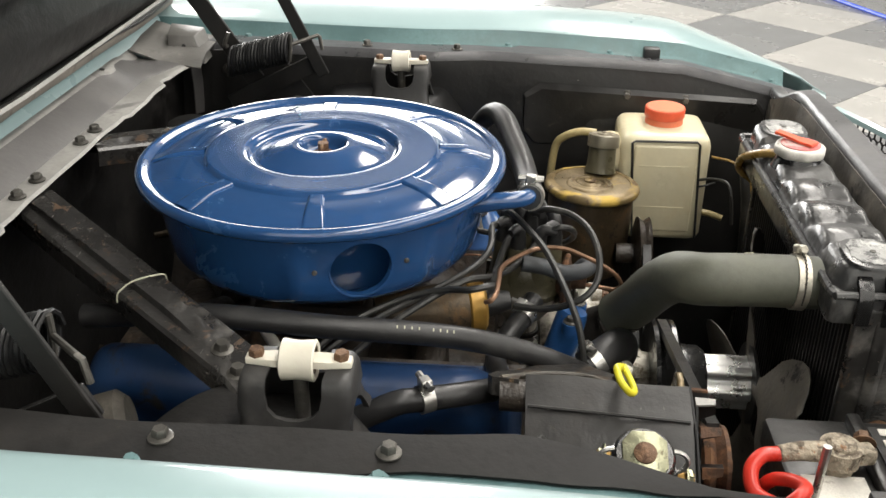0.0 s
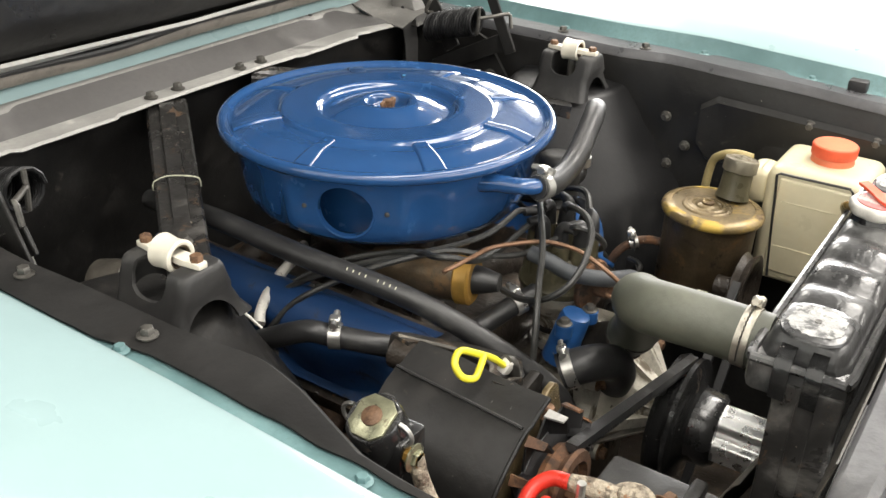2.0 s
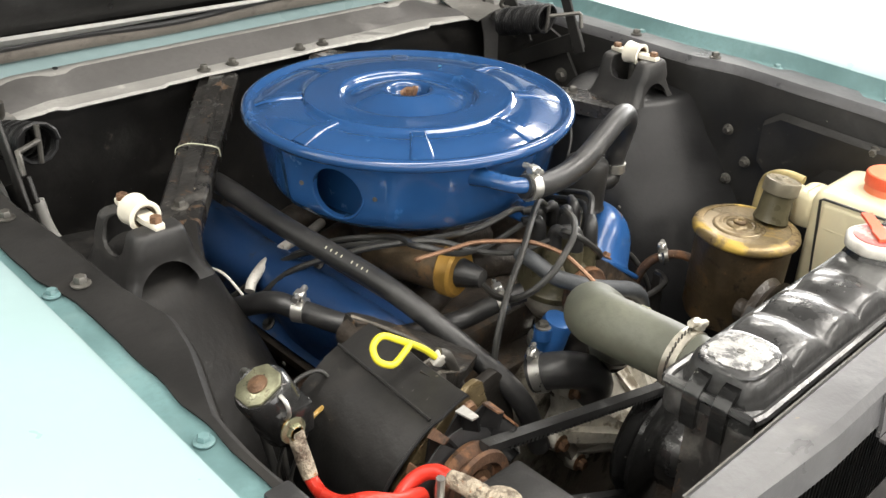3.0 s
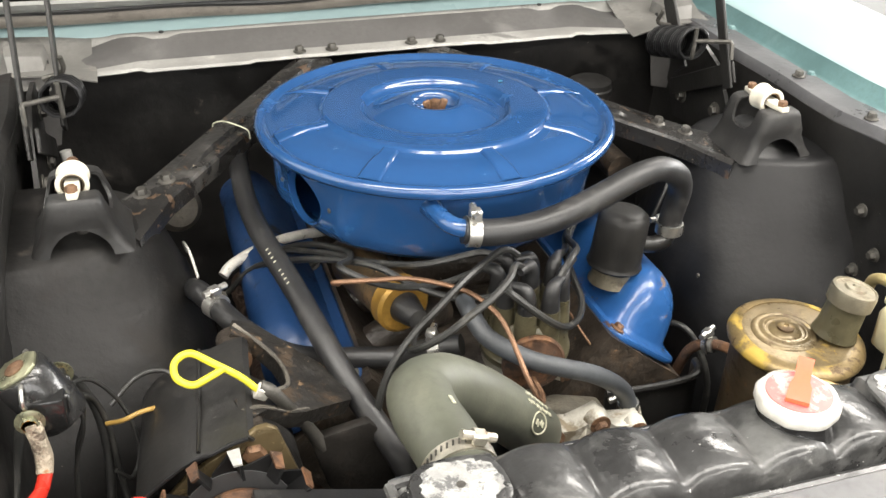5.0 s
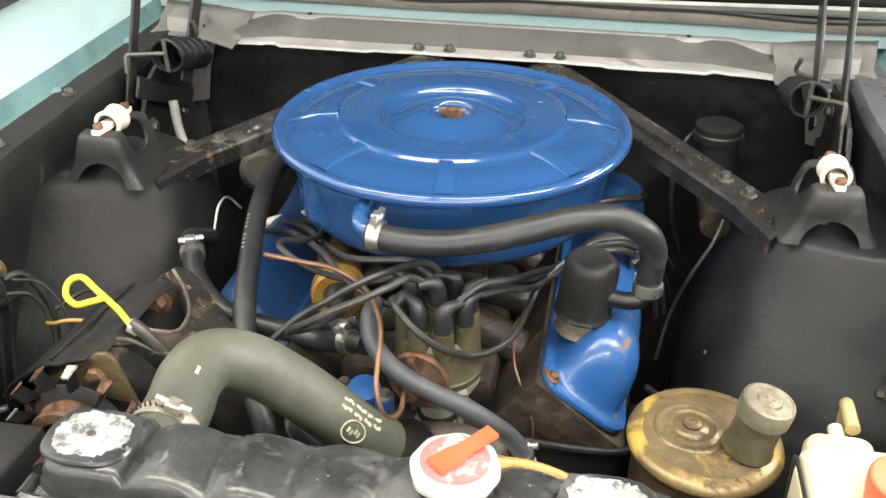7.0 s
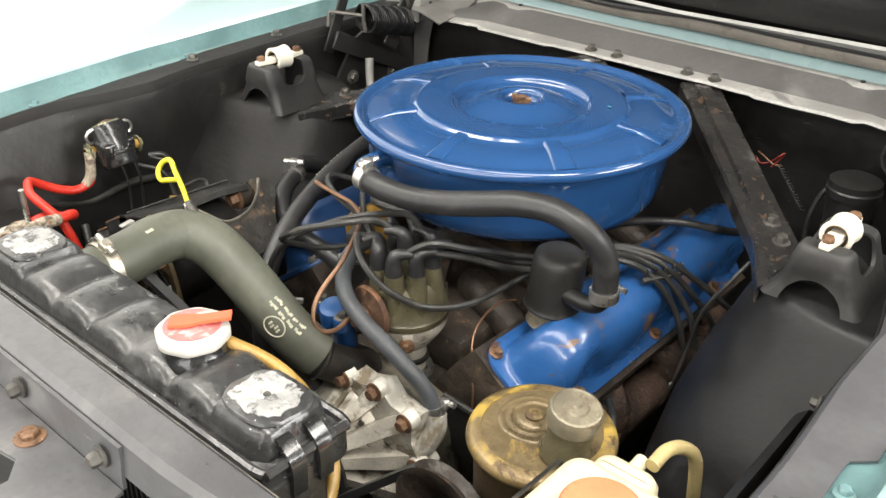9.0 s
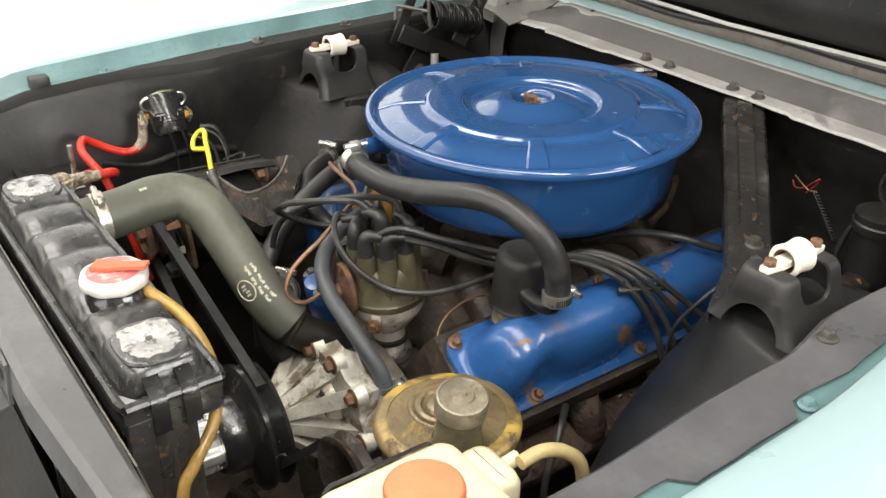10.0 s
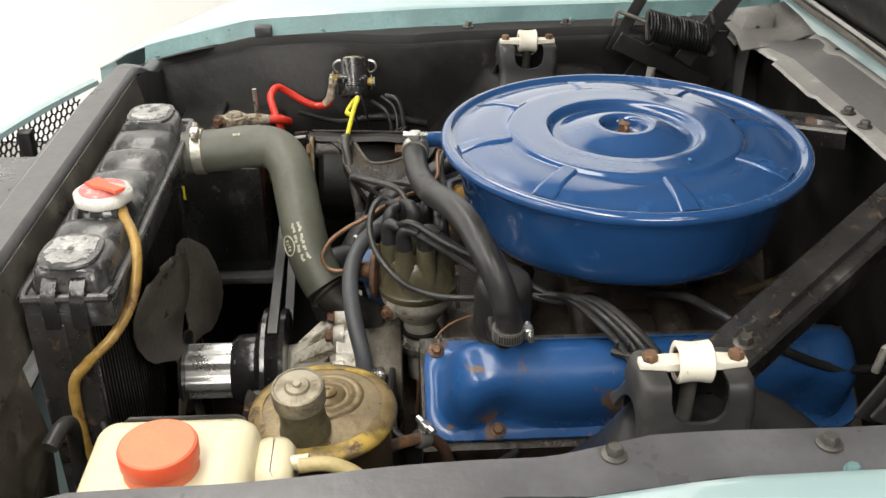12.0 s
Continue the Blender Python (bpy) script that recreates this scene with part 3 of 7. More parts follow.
def fender(car, side):
    rows, lip = [], []
    for k in range(46):
        y = -0.74 + k * 0.033
        f = flange_z(y)
        drop = max(0.0, (-0.35 - y) / 0.4) ** 2 * 0.05
        pinch = max(0.0, (-0.42 - y) / 0.32) ** 2 * 0.16
        s = gutter(side, y)
        tip = min(1.0, max(0.0, (y + 0.742) / 0.075)) ** 0.5
        prof = ((0.535, f + 0.0225), (0.538, f + 0.0245), (0.545, f + 0.0265), (0.575, f + 0.034), (0.62, f + 0.039), (0.67, f + 0.038), (0.72, f + 0.029),
                (0.765, f + 0.008), (0.80, f - 0.025), (0.826, f - 0.075), (0.842, f - 0.14), (0.85, f - 0.22), (0.852, 0.45), (0.83, 0.25))
        nose = max(0.0, (-0.662 - y) / 0.078)
        row = []
        for d, z in prof:
            dd = d + s * max(0.0, (0.64 - d) / 0.105) - pinch * max(0, d - 0.55) / 0.3
            dd += nose * 0.075 * max(0.0, (0.66 - d) / 0.125)
            zz = (f + (z - f) * tip if z > f else z) - (drop * min(1, max(0, d - 0.53) / 0.12) if z > 0.5 else 0)
            row.append((mx(side, dd), y, zz - (0.022 * nose if z > 0.5 else 0)))
        rows.append(row)
        if y < -0.668:
            continue
        lip.append([(mx(side, d + s), y, f + (z - f) * tip) for d, z in ((0.498, f - 0.001), (0.522, f), (0.526, f + 0.003), (0.5335, f + 0.0195), (0.5355, f + 0.0222))])
    fe = part("fender", sheet(bmesh.new(), rows, 0.002), M_AQUA, car, "aqua painted front fender")
    part("fender_flange", sheet(bmesh.new(), lip, 0.0015), M_AQUA_DULL, fe, "dull aqua bolted inner flange")
    # bolts and hood bumper along the gutter
    for y in (-0.62, -0.36, -0.197 if side > 0 else -0.13, 0.03, 0.22):
        part("fender_bolt", hexbolt(bmesh.new(), (mx(side, 0.514 + gutter(side, y)), y, flange_z(y) + 0.001), (0, 0, 1), 0.005, 0.006), M_AQUA_DULL, fe)
    y = -0.425 if side > 0 else -0.45
    part("hood_bumper", box(bmesh.new(), (mx(side, 0.510 + gutter(side, y)), y, flange_z(y) + 0.009), (0.02, 0.026, 0.018), bev=0.003), M_RUBBER, fe, "small black rubber hood bumper")
    return fe


def apron(car, side):
    rows, top = [], []
    for k in range(80):
        y = -0.66 + k * 0.01268
        f = flange_z(y) + 0.003
        edge = 0.468 + (0.07 if side > 0 else -0.02) * min(0.3, max(0, -0.12 - y)) + 0.002 * math.sin(y * 31) + (0.006 if abs(y + 0.175) < 0.016 else 0)
        if side > 0:
            edge = float(np.interp(y, (-0.42, -0.30, -0.16, -0.09), (0.487, 0.4855, 0.482, 0.468))) + 0.0015 * math.sin(y * 31)
        if side < 0:
            edge = float(np.interp(y, (-0.40, -0.343, -0.269, -0.22, -0.15, -0.05), (0.495, 0.490, 0.467, 0.456, 0.462, 0.468))) + 0.002 * math.sin(y * 31)
        bow = 0.012 * math.cos(y * 5)
        outer = 0.505 + gutter(side, y) + 0.0025 * noise.noise((y * 30, side, 0)) + 0.010 * min(1, max(0, (y + 0.19 if side > 0 else y + 0.15) / 0.05))
        if side > 0 and -0.325 < y < -0.215:
            outer += 0.014
        top.append([(mx(side, d), y, z) for d, z in ((outer, f), (edge + 0.5 * (outer - edge), f + 0.0012), (edge + 0.005, f + 0.001), (edge, f - 0.004), (edge - 0.002, f - 0.012))])
        rows.append([(mx(side, d), y, z) for d, z in ((edge - 0.0015, f - 0.0115), (edge - 0.003, f - 0.02), (0.462 + bow, f - 0.09), (0.458 + bow, f - 0.17), (0.452 + bow, 0.62), (0.45, 0.5), (0.44, 0.32))])
    ap = part("apron", sheet(bmesh.new(), rows, 0.002), M_BLACK, car, "black painted inner fender apron")
    # lit and shaded flange paints, by how light falls on each side
    part("apron_flange", sheet(bmesh.new(), top, 0.002), M_FLANGE_LIT if side > 0 else M_FLANGE_SHADED, ap, "faded grey-black apron top flange, lightened for its sheen" if side > 0 else "")
    for y in (-0.118, 0.024) if side > 0 else (-0.134, 0.018):
        part("apron_bolt", hexbolt(bmesh.new(), (mx(side, 0.491), y, flange_z(y) + 0.0045), (0, 0, 1), 0.0058, 0.008), M_BOLT, ap)
    # stamped raised panel
    if side > 0:
        bm = bmesh.new()
        c = [(mx(1, 0.468), y, z) for y, z in ((-0.60, 0.735), (-0.60, 0.80), (-0.585, 0.822), (-0.25, 0.838), (-0.225, 0.82), (-0.225, 0.76), (-0.245, 0.735))]
        i = [(mx(1, 0.459), y * 0.985 - 0.006, 0.783 + (z - 0.783) * 0.86) for _, y, z in c]
        loft(bm, [c, i], caps=True)
        part("stamped_panel", bm, M_BLACK, ap)
        for y, z in ((-0.178, 0.795), (-0.213, 0.755), (-0.188, 0.721)):
            part("apron_screw", hexbolt(bmesh.new(), (mx(1, 0.456), y, z), (-1, 0, 0), 0.0055, 0.009), M_BOLT, ap)
        for y, z in ((-0.385, 0.823), (-0.475, 0.818)):
            part("apron_screw", hexbolt(bmesh.new(), (mx(1, 0.465), y, z), (-1, 0, 0), 0.0055, 0.008), M_BOLT, ap)
    return ap


def shock_tower(car, side):
    """The rounded tower that swells out of the apron, spreading forwards as it goes down."""
    rows = []
    for z, inn, y1, y2, fwd, e in ((0.40, 0.258, -0.29, 0.165, 0.10, 3.2), (0.55, 0.266, -0.245, 0.150, 0.09, 3.1), (0.62, 0.271, -0.220, 0.138, 0.08, 3.0), (0.68, 0.279, -0.190, 0.125, 0.065, 2.9), (0.71, 0.286, -0.170, 0.117, 0.055, 2.7),
                                   (0.74, 0.295, -0.149, 0.107, 0.045, 2.5), (0.765, 0.306, -0.129, 0.099, 0.037, 2.4), (0.787, 0.314, -0.118, 0.093, 0.030, 2.3), (0.805, 0.323, -0.108, 0.085, 0.022, 2.3), (0.8175, 0.330, -0.101, 0.079, 0.016, 2.3), (0.8225, 0.335, -0.096, 0.075, 0.012, 2.3), (0.8242, 0.343, -0.089, 0.070, 0.008, 2.3), (0.8275, 0.375, -0.062, 0.05, 0.0, 2.2)):
        y1 -= 0.0 if side > 0 else 0.012
        cx, cy = 0.48, (y1 + y2) / 2
        row = []
        for k in range(57):
            a = math.pi / 2 + math.pi * k / 56
            c, s = math.cos(a), math.sin(a)
            out_ = abs(c) ** (2 / e)
            y = cy + (y2 - y1) / 2 * math.copysign(abs(s) ** (2 / e), s)
            lift = 0.0
            if s < 0:
                y -= 0.3 * fwd * (1 - out_) ** 1.3
                lift = 0.10 * max(0.0, 0.85 - z) * (1 - out_) ** 2 * (z > 0.6)
            row.append((mx(side, cx - (cx - inn) * out_), y, z + lift + 0.002 * noise.noise((y * 15, z * 9, side))))
        rows.append(row)
    bm = bmesh.new()
    loft(bm, rows, closed=True)
    st = part("shock_tower", bm, M_CHARCOAL if side > 0 else M_BLACK_FLAT, car, "flat black rounded shock absorber tower", angle=50)
    for y, z in ((-0.12, 0.70), (-0.16, 0.66), (-0.05, 0.62)):
        part("tower_weld", lathe(bmesh.new(), [(0.003, -0.001), (0.002, 0.0012), (0, 0.0015)], 8, toward((mx(side, 0.29 + 0.05 * (z < 0.68)), y, z), (-side, 0, 0.3))), M_BOLT, st)
    return st


def firewall_and_cowl(car):
    bm = bmesh.new()
    rows = []
    for k in range(30):
        x = -0.50 + k * 0.0352
        b = 0.006 * math.sin(9 * x) + 0.003 * math.sin(31 * x)
        rows.append([(x, 0.318 + b * 0.3, 0.876), (x, 0.325 + b, 0.80), (x, 0.33 + b, 0.72), (x, 0.325 - b, 0.6), (x, 0.30, 0.45), (x, 0.25, 0.3)])
    sheet(bm, rows, 0.003)
    part("firewall", bm, M_BLACK_FLAT, car, "flat black firewall")
    # cowl flange, riser and top
    rows, rise, back = [], [], []
    for k in range(81):
        x = -0.40 + k * 0.01
        jag = 0.004 * noise.noise((x * 17, 2, 0)) + (-0.007 if 0.165 < abs(x) < 0.302 else 0.003 if 0.302 < abs(x) < 0.325 else 0) - 0.014 * max(0, (abs(x) - 0.31) / 0.09) ** 1.5
        e = max(0.0, (abs(x) - 0.31) / 0.09)
        n_ = max(0.0, 1 - ((abs(x) - 0.28) / 0.022) ** 4)
        rows.append([(x, 0.288 + jag, 0.8725), (x, 0.291 + jag, 0.8755), (x, 0.302 + 0.5 * jag - 0.015 * e, 0.8765), (x, 0.3155 - 0.03 * e, 0.8770)])
        d1, d2 = min(1.0, max(0.0, (abs(x) - 0.335) / 0.05)), min(1.0, max(0.0, (abs(x) - 0.352) / 0.045))
        rise.append([(x, 0.315 - 0.03 * e, 0.8768), (x, 0.3175 - 0.03 * e, 0.8785), (x, 0.335 - 0.02 * e, 0.8875 - 0.007 * d2), (x, 0.352 - 0.010 * n_, 0.8965 - 0.002 * n_ - 0.015 * d1), (x, 0.356 - 0.011 * n_, 0.8985 - 0.002 * n_ - 0.016 * d1)])
        back.append([(x, 0.3555 - 0.011 * n_, 0.8983 - 0.002 * n_ - 0.016 * d1), (x, 0.3585 - 0.011 * n_, 0.9000 - 0.002 * n_ - 0.016 * d1), (x, 0.364 - 0.003 * n_, 0.9005 - 0.010 * d1), (x, 0.372, 0.899)])
    cw = part("cowl_flange", sheet(bmesh.new(), rows, 0.002), M_BARE_GREY, car, "bare grey cowl flange with ragged edge")
    part("cowl_riser", sheet(bmesh.new(), rise, 0.002), M_GREY_RISER, car, "dull grey cowl riser")
    part("cowl_ledge", sheet(bmesh.new(), back, 0.002), M_BARE_GREY, car, "bare grey cowl ledge")
    for x in (-0.099, -0.054, 0.06, 0.102):
        part("cowl_bolt", hexbolt(bmesh.new(), (x, 0.302, 0.877), (0, 0, 1), 0.006, 0.008), M_BOLT, cw)
    for x in (-0.277, 0.277):
        part("drain_hole", lathe(bmesh.new(), [(0.0035, 0.0), (0.0035, 0.0018)], 12, toward((x, 0.360, 0.8995), (0, -0.15, 1))), M_RUBBER, cw)
    # aqua cowl top behind the flange
    rows = []
    for k in range(41):
        x = -0.66 + k * 0.033
        rows.append([(x, y, z) for y, z in ((0.366, 0.8975), (0.372, 0.909), (0.378, 0.912), (0.44, 0.922), (0.60, 0.935), (0.80, 0.94))])
    part("cowl_top", sheet(bmesh.new(), rows, 0.002), M_AQUA, car, "aqua painted cowl panel")
    # corner gussets under the hinges: a low sheet, an upright step and a folded bracket
    for side in (-1, 1):
        gs = bmesh.new()
        sheet(gs, [[(mx(side, 0.375), 0.258, 0.874), (mx(side, 0.42), 0.262, 0.884), (mx(side, 0.50), 0.262, 0.889)],
                   [(mx(side, 0.375), 0.29, 0.878), (mx(side, 0.43), 0.29, 0.889), (mx(side, 0.50), 0.29, 0.892)],
                   [(mx(side, 0.38), 0.32, 0.881), (mx(side, 0.44), 0.33, 0.890), (mx(side, 0.51), 0.33, 0.898)],
                   [(mx(side, 0.38), 0.372, 0.899), (mx(side, 0.44), 0.375, 0.905), (mx(side, 0.52), 0.375, 0.908)]], 0.002)
        cg = part("cowl_gusset", gs, M_GREY_MID, car, "dull grey stamped cowl corner")
        st = bmesh.new()
        loft(st, [[(mx(side, d), y, z) for d, y, z in ((0.432, 0.268, 0.862), (0.478, 0.266, 0.866), (0.480, 0.280, 0.908), (0.438, 0.284, 0.904))],
                  [(mx(side, d), y, z) for d, y, z in ((0.430, 0.325, 0.868), (0.484, 0.33, 0.880), (0.486, 0.335, 0.912), (0.436, 0.325, 0.906))]])
        bmesh.ops.bevel(st, geom=list(st.edges), offset=0.0015, segments=1, affect="EDGES")
        part("gusset_bracket", st, M_GREY_MID, cg, "bent grey sheet bracket")
        for d, z in ((0.450, 0.890), (0.452, 0.878)):
            part("gusset_hole", lathe(bmesh.new(), [(0.0032, 0.0), (0.0032, 0.0012), (0.0, 0.0012)], 12, toward((mx(side, 0.4332), 0.300 - (0.89 - z) * 0.4, z), (-side, 0, 0.1))), M_RUBBER, cg)
        leg = sheet(bmesh.new(), [[(mx(side, 0.41), 0.284, 0.874), (mx(side, 0.443), 0.280, 0.874), (mx(side, 0.452), 0.288, 0.872)],
                                  [(mx(side, 0.425), 0.288, 0.83), (mx(side, 0.455), 0.283, 0.83), (mx(side, 0.463), 0.291, 0.828)],
                                  [(mx(side, 0.435), 0.292, 0.78), (mx(side, 0.462), 0.288, 0.775), (mx(side, 0.468), 0.295, 0.77)]], 0.002)
        part("gusset_leg", leg, M_GREY_RISER, cg, "dull grey folded leg")


def radiator_support(car):
    rows = []
    for k in range(41):
        x = -0.475 + k * 0.0244
        e = min(1, max(0, (abs(x - X0) - 0.33) / 0.13))
        z = 0.876 - 0.040 * e * e * (3 - 2 * e)
        q = 0.016 * min(1.0, max(0.0, (abs(x - X0) - 0.20) / 0.22))
        rows.append([(x, -0.607, z - 0.012), (x, -0.608, z - 0.004), (x, -0.612, z), (x, -0.640 + q, z + 0.002), (x, -0.646 + q, z - 0.003), (x, -0.649 + q, z - 0.03)])
    part("radiator_support_bar", sheet(bmesh.new(), rows, 0.002), M_GREY_BLACK, car, "faded charcoal radiator support crossbar")
    rows = [[(x, y, z) for x in np.linspace(-0.305, 0.325, 16)] for y, z in ((-0.6055, 0.867), (-0.598, 0.83), (-0.5915, 0.79))]
    part("support_rear_face", sheet(bmesh.new(), rows, 0.0015), M_DUSTY, car, "dusty brown rear face of the crossbar")
    for side in (-1, 1):
        rows = [[(mx(side, d), -0.60 + w, z if z < 0.8 else z + drop) for d, drop in ((0.235, 0), (0.30, 0), (0.38, -0.012), (0.44, -0.034), (0.475, -0.046))] for z, w in ((0.866, -0.008), (0.82, -0.003), (0.70, 0.012), (0.55, 0.0), (0.35, 0.0))]
        part("support_panel", sheet(bmesh.new(), rows, 0.002), M_DUSTY if side > 0 else M_BLACK, car, "dusty brown-black radiator support side panel")


def body():
    car = thing("car_body", (X0, 0, 0.0), "aqua car front body with open engine bay", "car")
    for side in (-1, 1):
        fender(car, side)
        apron(car, side)
        shock_tower(car, side)
    firewall_and_cowl(car)
    radiator_support(car)
    grille_and_latch(car)
    part("crossmember", box(bmesh.new(), (X0, -0.1, 0.30), (0.95, 1.2, 0.05), bev=0.01), M_GREASE, car, "dark greasy frame crossmember")
    for side in (-1, 1):
        for y in (-0.10,):
            w = part("front_tyre", lathe(bmesh.new(), [(0.16, -0.09), (0.28, -0.09), (0.31, -0.07), (0.315, 0), (0.31, 0.07), (0.28, 0.09), (0.16, 0.09)], 48, toward((mx(side, 0.70), y, 0.316), (1, 0, 0))), M_RUBBER, car, "black front tyre under the fender")
            part("wheel_rim", lathe(bmesh.new(), [(0.0, -0.06), (0.159, -0.085), (0.159, 0.085), (0.0, 0.06)], 32, toward((mx(side, 0.70), y, 0.316), (1, 0, 0))), M_STEEL, w)
    # plain body behind the cowl and below the grille, closing the car
    rows = []
    for y, top, wide, tuck in ((0.72, 0.925, 0.84, 0.0), (0.95, 0.95, 0.85, 0.0), (1.45, 1.30, 0.85, 0.22), (2.35, 1.33, 0.85, 0.22), (3.05, 0.98, 0.84, 0.05), (3.75, 0.92, 0.82, 0.0), (3.82, 0.70, 0.80, 0.0)):
        side_ = [(wide, 0.25), (wide + 0.01, 0.55), (wide, min(0.88, top)), (wide - tuck, top - 0.03), (wide - tuck - 0.06, top)]
        rows.append([(X0 + d, y, z) for d, z in side_] + [(X0 - d, y, z) for d, z in side_[::-1]])
    part("car_shell", loft(bmesh.new(), rows), M_AQUA, car, "aqua car body shell")
    rows = [[(x, -0.82 + 0.43 * (x - X0) ** 2 + back, z) for x in np.linspace(-0.80, 0.82, 25)] for z, back in ((0.625, 0.0), (0.50, -0.03), (0.38, -0.01), (0.27, 0.06))]
    part("front_valance", sheet(bmesh.new(), rows, 0.003), M_AQUA, car, "aqua front panel below the grille")


def hood():
    """The raised hood: outer skin and braced black underside."""
    pivot = Vector((X0, 0.385, 0.925))
    tilt = radians(66)
    ho = thing("hood", pivot, "raised aqua hood with black braced underside", "hood")

    def on_hood(x, l, n):
        # l: along the hood from its rear edge to the front; n: towards the underside
        return (X0 + x, pivot.y - l * math.cos(tilt) + n * -math.sin(tilt) * -1 * -1, pivot.z + l * math.sin(tilt) - n * math.cos(tilt))

    rows = [[on_hood(x, l, -0.012 * (1 - (x / 0.62) ** 2)) for x in np.linspace(-0.60, 0.60, 13)] for l in np.linspace(-0.02, 1.15, 14)]
    part("hood_skin", sheet(bmesh.new(), rows, 0.003), M_AQUA, ho, "aqua painted outer hood skin")
    rows = [[on_hood(x, l, 0.006) for x in np.linspace(-0.585, 0.585, 13)] for l in np.linspace(0.0, 1.13, 14)]
    part("hood_underside", sheet(bmesh.new(), rows, 0.002), M_BLACK, ho, "black hood underside")
    for l in (0.075, 1.10):
        part("cross_rib", sheet(bmesh.new(), [[on_hood(x, l + a, n) for x in np.linspace(-0.58, 0.58, 9)] for a, n in ((-0.035, 0.010), (-0.025, 0.03), (-0.005, 0.034), (0.03, 0.032), (0.06, 0.012), (0.08, 0.010), (0.09, 0.022), (0.12, 0.022), (0.135, 0.009))], 0.002), M_BLACK, ho, "stamped black hood rib")
    for x in (-0.545, 0.545, -0.2, 0.2):
        part("long_rib", sheet(bmesh.new(), [[on_hood(x + a, l, n) for l in np.linspace(0.19, 1.06, 9)] for a, n in ((-0.045, 0.009), (-0.03, 0.034), (0.03, 0.034), (0.045, 0.009))], 0.002), M_BLACK, ho, "stamped black hood rib")
    xs = np.linspace(-0.57, 0.57, 39)
    wavy = lambda x: 0.0035 * math.sin(x * 11) + 0.0022 * math.sin(x * 23 + 1)
    part("rear_seal", sheet(bmesh.new(), [[on_hood(x, l + 0.5 * wavy(x), n) for x in xs] for l, n in ((-0.004, 0.008), (0.000, 0.018), (0.008, 0.022), (0.016, 0.021), (0.022, 0.016))], 0.002), M_SEAL, ho, "worn tan seal along the hood's rear edge")
    part("seal_lip", tube(bmesh.new(), [on_hood(x, 0.024 + wavy(x), 0.022) for x in xs], 0.0052, 8, 2), M_RUBBER, ho, "wavy black lip above the seal")
    part("rear_flange", sheet(bmesh.new(), [[on_hood(x, l + a * abs(x), n) for x in xs] for l, a, n in ((0.026, 0.0, 0.016), (0.032, 0.0, 0.026), (0.038, 0.012, 0.034), (0.042, 0.024, 0.038), (0.044, 0.026, 0.036))], 0.002), M_BARE_GREY, ho, "bare grey rolled edge of the hood")
    for side in (-1, 1):
        hinge(ho, side)


def hinge(ho, side):
    p = Vector((0.4057 if side > 0 else -0.3985, 0.17, 0.903))
    bm = bmesh.new()
    poly = [(0.09, 0.79), (0.12, 0.76), (0.24, 0.75), (0.27, 0.80), (0.26, 0.88), (0.20, 0.885), (0.14, 0.86)]
    loft(bm, [[(mx(side, 0.448), y, z) for y, z in poly], [(mx(side, 0.454), y, z) for y, z in poly]])
    h = part("hood_hinge", bm, M_BLACK, ho, "black steel hood hinge with coiled spring")
    y1, y2 = 0.126, 0.216
    turns, pts = 20, []
    for k in range(turns * 12 + 1):
        a = 2 * math.pi * k / 12
        pts.append((p.x + 0.0215 * math.cos(a), y1 + (y2 - y1) * k / (turns * 12), p.z + 0.0215 * math.sin(a) - 0.024 * k / (turns * 12)))
    part("spring", tube(bmesh.new(), pts, 0.0024, 6, 1, smooth=False), M_CHARCOAL, h, "tightly coiled dark steel spring")
    part("spring_hook", tube(bmesh.new(), [(p.x, y1 + 0.001, p.z - 0.0215), (p.x, y1 - 0.002, p.z), (p.x, y1 - 0.002, p.z + 0.0215)], 0.003, 8, 4), M_BOLT, h)
    part("rear_hook", tube(bmesh.new(), [(p.x, y2, p.z + 0.02), (p.x, y2 + 0.008, p.z), (mx(side, 0.435), y2 + 0.012, p.z - 0.01)], 0.0032, 8, 4), M_BOLT, h)
    fx = 0.438 if side > 0 else -0.434
    part("pin_drop", tube(bmesh.new(), [(p.x, y1 - 0.002, p.z + 0.004), (fx, 0.089, 0.914), (fx, 0.086, 0.912), (fx, 0.083, 0.892)], 0.003, 8, 1, smooth=False), M_BOLT, h, "bent steel pin")
    for name, d, a, b, w in (("front_arm", abs(fx - X0), (0.088, 0.862), (0.262, 1.225), 0.008), ("rear_arm", 0.415, (0.190, 0.85), (0.325, 1.055), 0.0125), ("lower_link", 0.435, (0.092, 0.87), (0.235, 0.80), 0.012)):
        v = Vector((0, b[0] - a[0], b[1] - a[1]))
        n_ = Vector((0, v.z, -v.y)).normalized() * w
        A, B = Vector((0, *a)), Vector((0, *b))
        poly = [A + n_ * 1.2 - v * 0.03, A - n_ * 1.2 - v * 0.03, B - n_, B + n_]
        bm = bmesh.new()
        loft(bm, [[(mx(side, d), q.y, q.z) for q in poly], [(mx(side, d + 0.005), q.y, q.z) for q in poly]])
        bmesh.ops.bevel(bm, geom=list(bm.edges), offset=0.0012, segments=1, affect="EDGES")
        part(name, bm, M_BLACK, h)
    for y, z in ((0.13, 0.80), (0.22, 0.79), (0.235, 0.85)):
        part("hinge_bolt", hexbolt(bmesh.new(), (mx(side, 0.447), y, z), (-side, 0, 0), 0.008, 0.008), M_BOLT, h)


